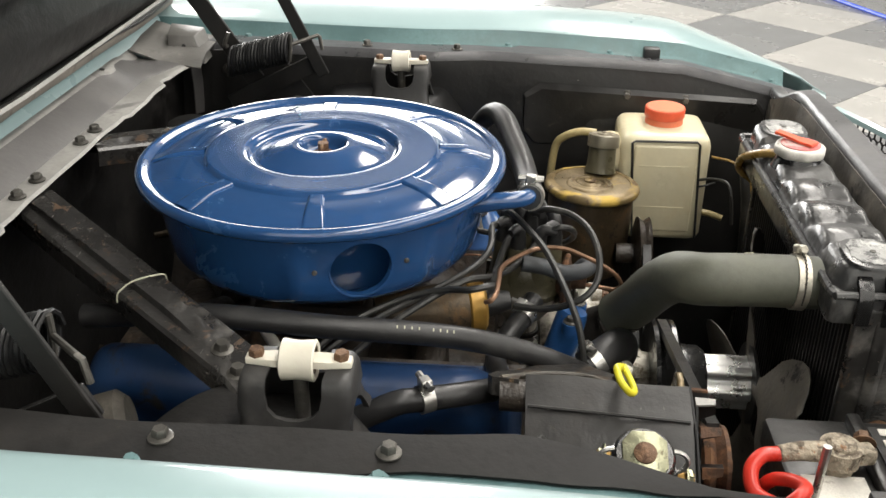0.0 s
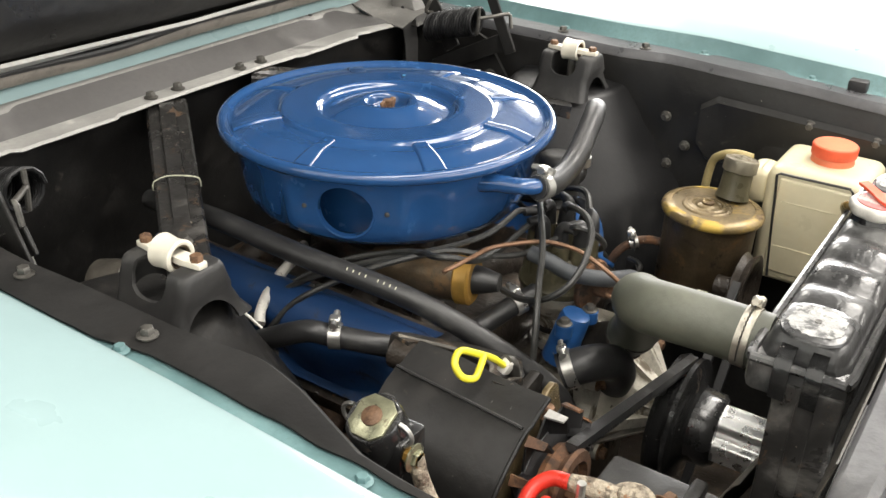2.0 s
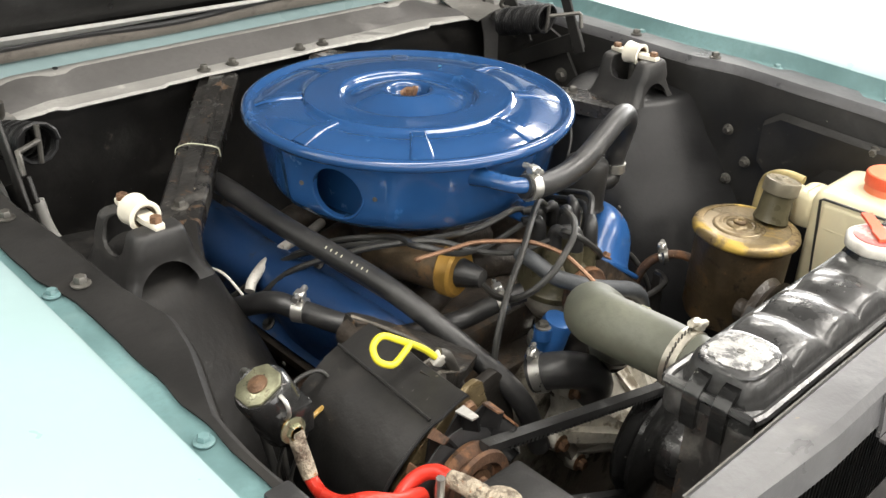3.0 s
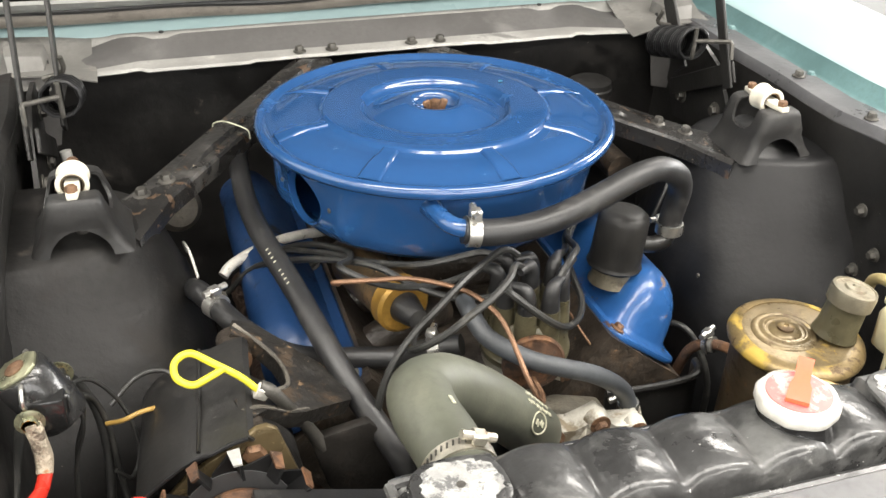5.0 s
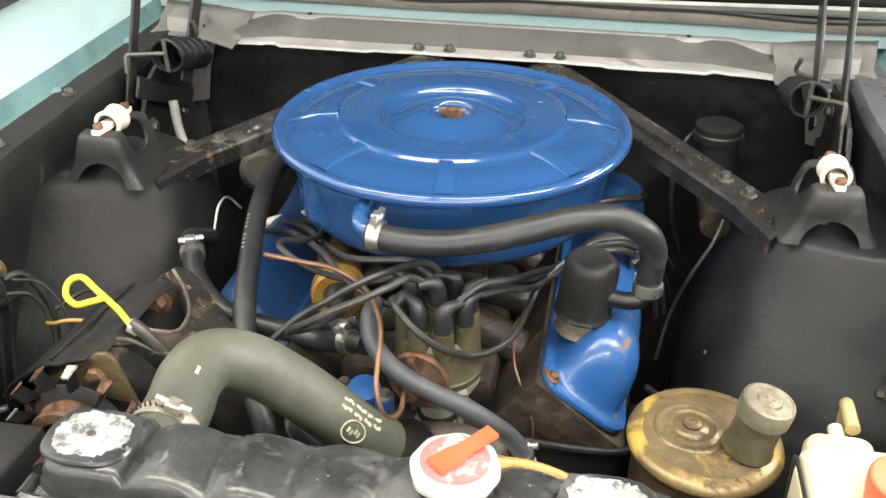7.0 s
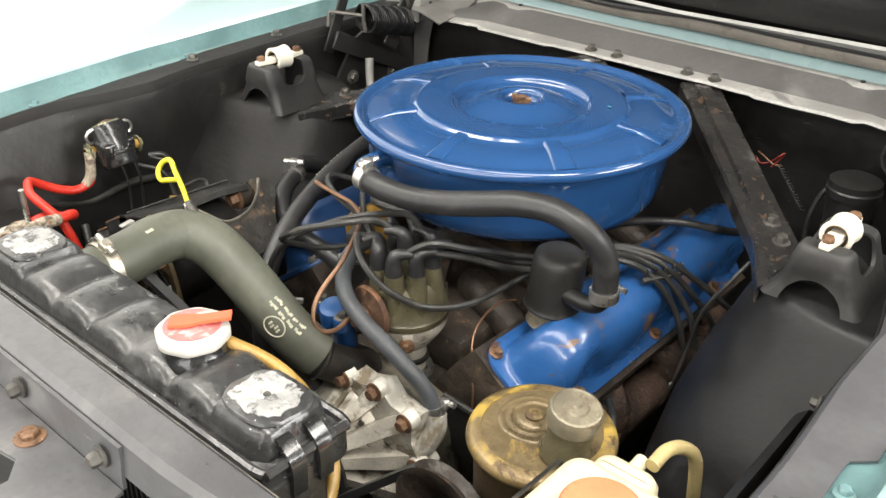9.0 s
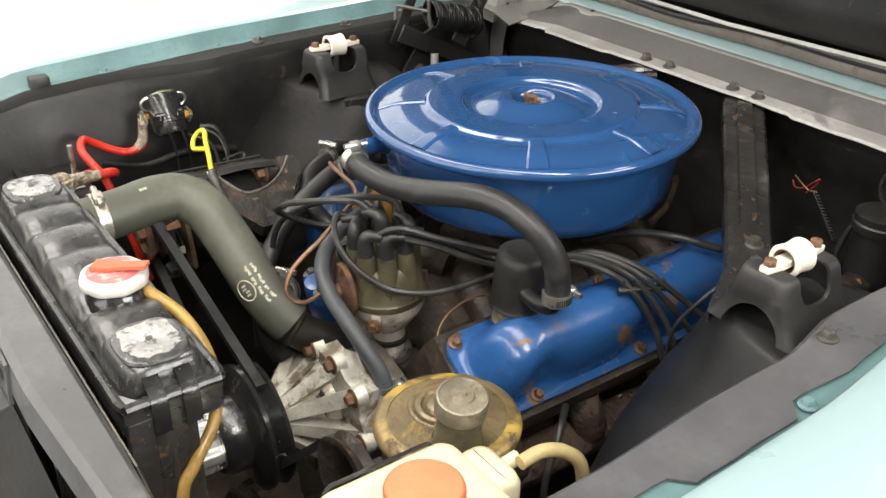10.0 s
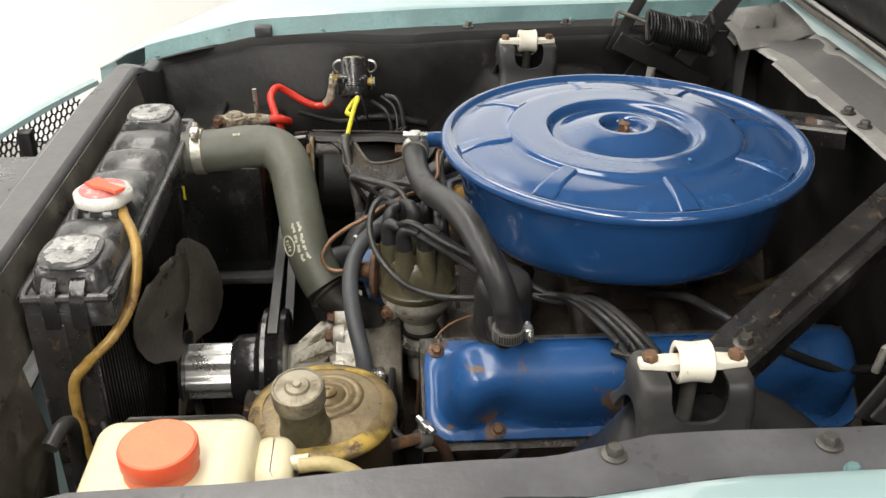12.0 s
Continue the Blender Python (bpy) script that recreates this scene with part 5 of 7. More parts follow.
    for k in range(4):
        m = ym @ pose(0, 0, 0.507, 0, 0, 68 + 90 * k)
        rows = []
        for r, w, tw in ((0.03, 0.014, 0), (0.055, 0.018, 0.05), (0.075, 0.032, 0.2), (0.09, 0.045, 0.28), (0.11, 0.052, 0.33), (0.135, 0.055, 0.37), (0.155, 0.052, 0.40), (0.172, 0.043, 0.42), (0.182, 0.030, 0.43), (0.187, 0.012, 0.43)):
            rows.append([m @ Vector((r + 0.004 * (1 - y * y), y * w, -y * w * tw + 0.004 * y * y)) for y in (-1, -0.75, -0.5, -0.25, 0, 0.25, 0.5, 0.75, 1)])
        bl = part("blade", sheet(bmesh.new(), rows, 0.0018), M_BLADE, fan, angle=60)
        for r in (0.035, 0.045):
            part("blade_rivet", lathe(bmesh.new(), [(0.004, -0.001), (0.003, 0.0025), (0, 0.003)], 10, m @ Matrix.Translation((r, 0, 0.001))), M_BOLT, bl)


def radiator():
    th = thing("radiator", (0.045, -0.55, 0.4), "worn black radiator with ribbed top tank", "radiator")
    x1, x2, y1, y2 = -0.182, 0.238, -0.588, -0.508
    cy = (y1 + y2) / 2
    # stamped upper half: rim, flat end bosses and transverse humps between them
    rows = []
    for k in range(121):
        t = k / 120
        x = x1 + 0.008 + (x2 - x1 - 0.016) * t
        e = min(t, 1 - t)
        hump = 0.0
        if e < 0.145:
            top = 0.8735 if e > 0.02 else 0.8735 - 0.016 * (1 - e / 0.02) ** 2
        else:
            u = (t - 0.145) / 0.71 * 5
            top = 0.862 + 0.0105 * abs(math.sin(math.pi * u)) ** 0.55
        w = 0.034 - 0.008 * max(0, 1 - e / 0.05) ** 2
        top += 0.0012 * noise.noise((x * 40, 3, 1))
        rows.append([(x, cy + s * w, z) for s, z in ((-1.12, 0.846), (-1.04, 0.850), (-0.97, 0.858), (-0.88, top - 0.004), (-0.72, top - 0.001), (-0.35, top), (0, top + 0.0012), (0.35, top), (0.72, top - 0.001), (0.88, top - 0.004), (0.97, 0.858), (1.04, 0.850), (1.12, 0.846))])
    part("top_tank", loft(bmesh.new(), rows, closed=True), M_TANK_BLACK, th, "dented gloss black ribbed top tank", angle=50)
    rim = bmesh.new()
    box(rim, ((x1 + x2) / 2, cy, 0.832), (x2 - x1, 0.083, 0.034), bev=0.008)
    part("tank_side", rim, M_TANK_BLACK, th)
    rr = [(x1, y1), (x2, y1), (x2, y2), (x1, y2), (x1, y1)]
    ring = []
    for (xa, ya), (xb, yb) in zip(rr, rr[1:]):
        ring += [(xa + (xb - xa) * f, ya + (yb - ya) * f, 0.8485) for f in (0.03, 0.1, 0.9, 0.97)]
    part("tank_rim", tube(bmesh.new(), ring + [ring[0]], 0.0042, 8, 3), M_TANK_BLACK, th, "folded rim with scraped edges")
    for x in (-0.146, 0.198):
        rows = []
        for r, z in ((1.0, 0.8735), (0.97, 0.8755), (0.9, 0.8762), (0.4, 0.8768), (0.1, 0.8765)):
            rows.append([(x + 0.032 * r * math.copysign(abs(math.cos(a)) ** 0.7, math.cos(a)) * (1 + 0.05 * noise.noise((math.cos(a) * 3, math.sin(a) * 3, x * 20))), -0.549 + 0.0275 * r * math.copysign(abs(math.sin(a)) ** 0.7, math.sin(a)), z) for a in np.linspace(0, 2 * math.pi, 40, endpoint=False)])
        eb = part("end_boss", loft(bmesh.new(), rows), M_TANK_BLACK, th, "boss with paint worn to bare metal")
        pts = []
        for k in range(60):
            a = 2 * math.pi * k / 60
            r = 0.84 + 0.14 * noise.noise((math.cos(a) * 2.2, math.sin(a) * 2.2, x * 9)) + 0.12 * noise.noise((math.cos(a) * 9, math.sin(a) * 9, x * 5))
            pts.append((min(0.98, r) * 0.0305 * math.copysign(abs(math.cos(a)) ** 0.8, math.cos(a)), min(0.98, r) * 0.0262 * math.copysign(abs(math.sin(a)) ** 0.8, math.sin(a))))
        part("worn_patch", prism(bmesh.new(), pts, 0.0007, Matrix.Translation((x, -0.549, 0.8764))), M_WHITE_WORN, eb, "patch worn to bare pale metal")
        part("boss_dimple", lathe(bmesh.new(), [(0.003, 0.0), (0.003, 0.0012), (0.0, 0.0006)], 12, Matrix.Translation((x, -0.549, 0.8765))), M_BOLT, eb)
    # folded clips over the ends of the tank
    for xe, s in ((x1, -1), (x2, 1)):
        for y in (-0.5615, -0.5365):
            cl = tube(bmesh.new(), [(xe - s * 0.014, y, 0.862), (xe - s * 0.006, y, 0.859), (xe + s * 0.002, y, 0.851), (xe + s * 0.0045, y, 0.840), (xe + s * 0.003, y, 0.820)], 0.01, 8, 4, flat=(0.013, 0.006))
            part("tank_clip", cl, M_GLOSS_BLACK, th, "folded black clip")
    bm = box(bmesh.new(), ((x1 + x2) / 2, -0.560, 0.60), (x2 - x1 - 0.03, 0.044, 0.45))
    part("core", bm, M_BLACK_FLAT, th, "black finned radiator core")
    for k in range(44):
        x = x1 + 0.02 + k * (x2 - x1 - 0.04) / 43
        part("fin_tube", box(bmesh.new(), (x, -0.560, 0.6), (0.003, 0.050, 0.45)), M_BLACK_FLAT, th)
    for x in (x1 + 0.004, x2 - 0.004):
        b = bmesh.new()
        box(b, (x, -0.560, 0.60), (0.012, 0.054, 0.47), bev=0.003)
        box(b, (x, -0.560, 0.70), (0.018, 0.018, 0.25), bev=0.006)
        part("side_bracket", b, M_CHIPPED_BLACK, th, "chipped black side bracket")
        part("bracket_bolt", hexbolt(bmesh.new(), (x + (0.006 if x > 0 else -0.006), -0.577, 0.70), (1 if x > 0 else -1, 0, 0), 0.008, 0.007), M_RUSTBOLT, th)
    part("outlet_neck", lathe(bmesh.new(), [(0.0245, 0), (0.0225, 0.006), (0.022, 0.05), (0.0, 0.05)], 24, toward((-0.125, -0.512, 0.830), (0, 1, 0))), M_GLOSS_BLACK, th)
    part("filler_neck", lathe(bmesh.new(), [(0.03, 0.862), (0.026, 0.872), (0.0235, 0.878), (0.0235, 0.886), (0.0, 0.886)], 32, Matrix.Translation((0.101, -0.543, 0))), M_GLOSS_BLACK, th)
    m = Matrix.Translation((0.101, -0.543, 0))
    rows = []
    for r, z in ((0.0265, 0.878), (0.0285, 0.880), (0.0285, 0.887), (0.0265, 0.8895), (0.0235, 0.890), (0.0215, 0.8905), (0.0205, 0.8895), (0.012, 0.891), (0.0, 0.8915)):
        rows.append([m @ Vector(((r + (0.0006 * math.cos(8 * a) if r > 0.026 else 0)) * math.cos(a), (r + (0.0006 * math.cos(8 * a) if r > 0.026 else 0)) * math.sin(a), z)) for a in np.linspace(0, 2 * math.pi, 80, endpoint=False)])
    cap = part("radiator_cap", loft(bmesh.new(), rows[:-1]), M_CAP_WHITE, th, "chalky white radiator cap with red lever", angle=50)
    part("cap_print", lathe(bmesh.new(), [(0.0225, 0.8895), (0.0225, 0.8912), (0.0, 0.8925)], 40, m), M_CAP_RED, cap, "faded red printed disc")
    lv = bmesh.new()
    lm = m @ pose(0, 0, 0.8926, 0, 0, 48)
    loft(lv, [[lm @ Vector((x, y * w, z + h)) for y, h in ((-1, 0), (1, 0), (1, 0.003), (-1, 0.003))] for x, w, z in ((-0.017, 0.0078, 0.0), (0.0, 0.0075, 0.0005), (0.006, 0.0055, 0.001), (0.022, 0.0052, 0.0028), (0.031, 0.0055, 0.0036))])
    part("lever", lv, M_ORANGE, cap, "faded red lever")


UPPER_HOSE = [(-0.125, -0.510, 0.830), (-0.128, -0.465, 0.832), (-0.133, -0.430, 0.834), (-0.129, -0.400, 0.831), (-0.106, -0.382, 0.820), (-0.076, -0.373, 0.797), (-0.049, -0.366, 0.771), (-0.026, -0.358, 0.744), (-0.008, -0.346, 0.720), (0.000, -0.338, 0.709)]
MARK = 203


def upper_hose():
    th = thing("radiator_hose", (-0.09, -0.42, 0.82), "thick olive-grey rubber upper radiator hose", "hose")
    pts = UPPER_HOSE
    part("hose_tube", tube(bmesh.new(), pts, 0.0262, 28, 8), M_RUBBER_OLIVE, th, angle=60)
    clamp(th, (-0.1265, -0.492, 0.831), (0, 1, 0.04), 0.0262, M_CLAMP, (0.4, 0, 1))
    ho = thing("outlet_housing", (0.01, -0.31, 0.68), "black greasy coolant outlet inside the hose", "housing")
    part("outlet_neck", tube(bmesh.new(), [(-0.016, -0.353, 0.724), (-0.004, -0.341, 0.708), (0.008, -0.325, 0.694), (0.014, -0.305, 0.680), (0.012, -0.285, 0.665)], 0.021, 18, 4, rs=(0.0225, 0.0225, 0.021, 0.022, 0.026)), M_GREASE_DARK, ho)
    part("neck_bead", lathe(bmesh.new(), [(0.0225, -0.004), (0.0255, -0.001), (0.0255, 0.002), (0.0225, 0.005)], 24, toward((0.000, -0.3355, 0.7025), (0.55, 0.7, -0.6)), caps=False), M_GREASE_DARK, ho)


def hose(name, pts, r, material, label, clamps=(), seg=14, category="hose", group=""):
    th = thing(name, pts[len(pts) // 2], label, category, group)
    part("hose_tube", tube(bmesh.new(), pts, r, seg, 7), material, th, angle=60)
    for p, d in clamps:
        clamp(th, p, d, r)
    return th


def breather():
    th = thing("oil_filler_cap", (0.168, -0.148, 0.75), "black oil filler breather cap on the valve cover", "oil cap")
    n_ = Vector((0.1, 0.0, 1))
    m = toward((0.168, -0.150, 0.748), n_)
    part("cap_body", lathe(bmesh.new(), [(0.020, 0.004), (0.026, 0.007), (0.0305, 0.0075), (0.0313, 0.0095), (0.0302, 0.0115), (0.0292, 0.0135), (0.0287, 0.030), (0.0284, 0.055), (0.0280, 0.064), (0.0262, 0.0705), (0.022, 0.0740), (0.015, 0.0755), (0.0, 0.076)], 48, m), M_BLACK, th, "satin black breather can")
    part("filler_neck", lathe(bmesh.new(), [(0.026, -0.014), (0.0235, -0.006), (0.023, 0.011), (0.0, 0.011)], 24, m), M_CAP_TAN, th, "stained filler neck")
    part("elbow", tube(bmesh.new(), [(0.185, -0.160, 0.784), (0.210, -0.160, 0.780), (0.227, -0.155, 0.782), (0.231, -0.152, 0.796)], 0.0095, 12, 5), M_BLACK, th, "black elbow nipple")
    th2 = hose("breather_hose", [(-0.038, -0.228, 0.871), (-0.012, -0.231, 0.866), (0.03, -0.227, 0.864), (0.07, -0.221, 0.869), (0.11, -0.211, 0.8775), (0.155, -0.199, 0.888), (0.190, -0.186, 0.886), (0.219, -0.172, 0.868), (0.232, -0.160, 0.842), (0.232, -0.152, 0.81), (0.231, -0.152, 0.788)], 0.0132, M_RUBBER, "black rubber breather hose arching to the filler cap", clamps=(((-0.029, -0.230, 0.869), (1, -0.1, -0.1)), ((0.2312, -0.152, 0.794), (0, 0, 1))))


def pump():
    th = thing("power_steering_pump", (0.266, -0.322, 0.65), "brown-gold power steering pump reservoir", "pump")
    ax = Vector((0.02, -0.03, 1)).normalized()
    m = toward((0.285, -0.3248, 0.757), ax)
    mn = toward((0.273, -0.3203, 0.757), ax)
    part("can", lathe(bmesh.new(), [(0.055, -0.13), (0.059, -0.12), (0.060, -0.02), (0.0615, -0.008), (0.0, -0.008)], 56, m), M_DARK_GOLD, th, "dirty brown steel can")
    part("lid", lathe(bmesh.new(), [(0.062, -0.012), (0.0655, -0.011), (0.0665, -0.008), (0.065, -0.004), (0.061, -0.0015), (0.050, 0.000), (0.0, 0.0008)], 64, m), M_GOLD, th, "brown-gold painted lid", angle=50)
    part("pressed_boss", lathe(bmesh.new(), [(0.034, -0.001), (0.032, 0.0018), (0.029, 0.0032), (0.027, 0.0026), (0.0245, 0.0026), (0.0228, 0.0042), (0.0205, 0.0042), (0.019, 0.0024), (0.0165, 0.0024), (0.0145, 0.0048), (0.0, 0.0054)], 56, mn), M_GOLD, th, "pressed rings round the nut", angle=50)
    part("lid_rim", lathe(bmesh.new(), [(0.0625, -0.0125), (0.0663, -0.0115), (0.0674, -0.008), (0.0658, -0.0035), (0.0612, -0.0008), (0.054, 0.0004), (0.0535, -0.002)], 64, m, caps=False), M_GOLD_RIM, th, "rim with worn yellow paint", angle=60)
    part("lid_nut", lathe(bmesh.new(), [(0.0085, 0.004), (0.0085, 0.0075), (0.0065, 0.009), (0.003, 0.009), (0.0025, 0.0075), (0.0, 0.0075)], 20, mn), M_GOLD_RIM, th)
    fa = Vector((0.18, -0.05, 1)).normalized()
    f = toward((0.319, -0.3378, 0.765), fa)
    nk = part("filler_tube", lathe(bmesh.new(), [(0.0225, -0.006), (0.0200, 0.004), (0.0192, 0.032), (0.0, 0.032)], 32, f), M_OLIVE_CAP, th, "olive brown filler tube")
    part("filler_cap", lathe(bmesh.new(), [(0.0200, 0.030), (0.0224, 0.031), (0.0227, 0.044), (0.0218, 0.0475), (0.0200, 0.0482), (0.0192, 0.0472), (0.011, 0.0475), (0.0095, 0.0495), (0.004, 0.050), (0.003, 0.0515), (0.0, 0.0515)], 40, f), M_CAP_TAN, nk, "dull steel filler cap")


def reservoir():
    th = thing("washer_reservoir", (0.415, -0.434, 0.655), "yellowed plastic washer fluid reservoir with orange cap", "reservoir")

    def block(x1, x2, y1, y2, zs, r):
        rows = []
        for z, a in zs:
            row = []
            for cx, cy, a0 in ((x2 - r, y2 - r, 0), (x1 + r, y2 - r, 90), (x1 + r, y1 + r, 180), (x2 - r, y1 + r, 270)):
                for k in range(7):
                    t = radians(a0 + 15 * k)
                    q = max(0.002, r - a * 0.4)
                    row.append((cx + q * math.cos(t) - math.copysign(max(0, a - r + q), cx - (x1 + x2) / 2) * (a > r - q), cy + q * math.sin(t) - math.copysign(max(0, a - r + q), cy - (y1 + y2) / 2) * (a > r - q), z))
            rows.append(row)
        return loft(bmesh.new(), rows)

    tank = part("tank", block(0.359, 0.478, -0.499, -0.3685, ((0.645, 0.008), (0.648, 0.003), (0.655, 0.0), (0.793, 0.0), (0.801, 0.002), (0.8065, 0.006), (0.809, 0.013), (0.810, 0.024)), 0.016), M_TANK, th, "yellowed translucent plastic tank", angle=60)
    part("shoulder", block(0.370, 0.425, -0.374, -0.340, ((0.748, 0.004), (0.752, 0.0), (0.786, 0.0), (0.793, 0.003), (0.796, 0.009)), 0.012), M_TANK, tank, angle=60)
    part("raised_panel", box(bmesh.new(), (0.3605, -0.4335, 0.728), (0.008, 0.092, 0.136), bev=0.0035, seg=3), M_TANK, tank)
    for z in (0.700, 0.765):
        part("mould_line", box(bmesh.new(), (0.3565, -0.4315, z), (0.0012, 0.072, 0.0016), bev=0.0005, seg=1), M_TANK, tank)
    fr = [(0.3572, -0.396, 0.652), (0.3572, -0.3835, 0.800), (0.3572, -0.388, 0.8025), (0.3572, -0.476, 0.8035), (0.3572, -0.4805, 0.799), (0.3572, -0.490, 0.652), (0.375, -0.49, 0.6485)]
    part("wire_strap", tube(bmesh.new(), fr, 0.0018, 8, 1, smooth=False), M_WIRE, th, "thin black wire holder")
    part("strap_hook", tube(bmesh.new(), [(0.3572, -0.486, 0.735), (0.362, -0.499, 0.736), (0.372, -0.512, 0.736)], 0.0016, 6, 2), M_WIRE, th)
    m = Matrix.Translation((0.4245, -0.4355, 0))
    part("neck", lathe(bmesh.new(), [(0.0285, 0.805), (0.0275, 0.819), (0.0255, 0.822), (0.0255, 0.830), (0.0, 0.830)], 32, m), M_ORANGE_PALE, th, "pale orange threaded neck")
    part("cap", lathe(bmesh.new(), [(0.0285, 0.8190), (0.0293, 0.8200), (0.0296, 0.8315), (0.0288, 0.8335), (0.0, 0.8345)], 56, m), M_ORANGE, th, "orange screw cap")
    part("cap_top", lathe(bmesh.new(), [(0.0282, 0.8337), (0.0270, 0.8347), (0.0, 0.8352)], 56, m), M_ORANGE_PALE, th, "cap top faded to pale orange")
    part("outlet", tube(bmesh.new(), [(0.40, -0.496, 0.676), (0.398, -0.515, 0.674), (0.395, -0.535, 0.668)], 0.005, 10, 3), M_BEIGE_HOSE, th, "beige outlet stub")
    part("nipple", tube(bmesh.new(), [(0.398, -0.345, 0.786), (0.398, -0.328, 0.788)], 0.0065, 10, 1, smooth=False), M_TANK, th)
    th.location += Vector((-0.012, 0, -0.006))


def battery():
    th = thing("battery", (-0.355, -0.50, 0.58), "black car battery with white labels", "battery")
    x1, x2, y1, y2 = -0.445, -0.268, -0.572, -0.438
    part("case", box(bmesh.new(), ((x1 + x2) / 2, (y1 + y2) / 2, 0.66), (x2 - x1 - 0.006, y2 - y1 - 0.006, 0.17), bev=0.005), M_GLOSS_BLACK, th, "black plastic battery case")
    part("battery_lid", box(bmesh.new(), ((x1 + x2) / 2, (y1 + y2) / 2, 0.757), (x2 - x1, y2 - y1, 0.03), bev=0.005), M_BLACK, th)
    part("lid_ridge", box(bmesh.new(), (-0.355, -0.512, 0.776), (0.17, 0.012, 0.012), bev=0.003), M_BLACK, th)
    part("battery_label", box(bmesh.new(), (-0.372, -0.475, 0.7732), (0.05, 0.05, 0.001)), M_CAP_WHITE, th, "white printed label")
    lb = part("rating_label", box(bmesh.new(), (-0.31, -0.540, 0.7735), (0.06, 0.034, 0.0012)), M_BLACK, th, "black label with white rating print")
    for k in range(4):
        part("label_bar", box(bmesh.new(), (-0.333 + 0.015 * k, -0.541, 0.775), (0.009, 0.022, 0.0008)), M_CAP_WHITE, lb)
    part("maker_mark", box(bmesh.new(), (-0.3345, -0.4375, 0.70), (0.02, 0.001, 0.012)), M_YELLOW, th, "small yellow-green sticker")
    part("side_sticker", box(bmesh.new(), (-0.2675, -0.556, 0.708), (0.001, 0.012, 0.022)), M_YELLOW, th, "small yellow-green sticker")
    part("post", lathe(bmesh.new(), [(0.013, 0.77), (0.0118, 0.799), (0.009, 0.8015), (0, 0.802)], 16, Matrix.Translation((-0.336, -0.481, 0))), M_CORRODED, th)
    cl = bmesh.new()
    lathe(cl, [(0.0115, 0.781), (0.0165, 0.781), (0.017, 0.796), (0.0115, 0.797)], 20, Matrix.Translation((-0.336, -0.481, 0)))
    box(cl, (-0.336, -0.500, 0.789), (0.016, 0.016, 0.014), (0, 0, 12), bev=0.003)
    tube(cl, [(-0.336, -0.469, 0.789), (-0.338, -0.450, 0.79), (-0.340, -0.432, 0.788)], 0.0085, 10, 4, rs=(0.009, 0.008, 0.0068))
    part("terminal_clamp", cl, M_CORRODED, th, "corroded pale battery terminal clamp")
    part("clamp_bolt", hexbolt(bmesh.new(), (-0.326, -0.502, 0.79), (1, -0.2, 0.2), 0.007, 0.012), M_RUSTBOLT, th, "rusty clamp bolt")
    part("hold_down_rod", tube(bmesh.new(), [(-0.373, -0.452, 0.66), (-0.373, -0.455, 0.823)], 0.0035, 8, 1, smooth=False), M_STEEL, th, "threaded hold-down rod")
    part("tray", box(bmesh.new(), ((x1 + x2) / 2, (y1 + y2) / 2, 0.568), (x2 - x1 + 0.03, y2 - y1 + 0.02, 0.012), bev=0.003), M_GREY_BLACK, th, "faded metal battery tray")


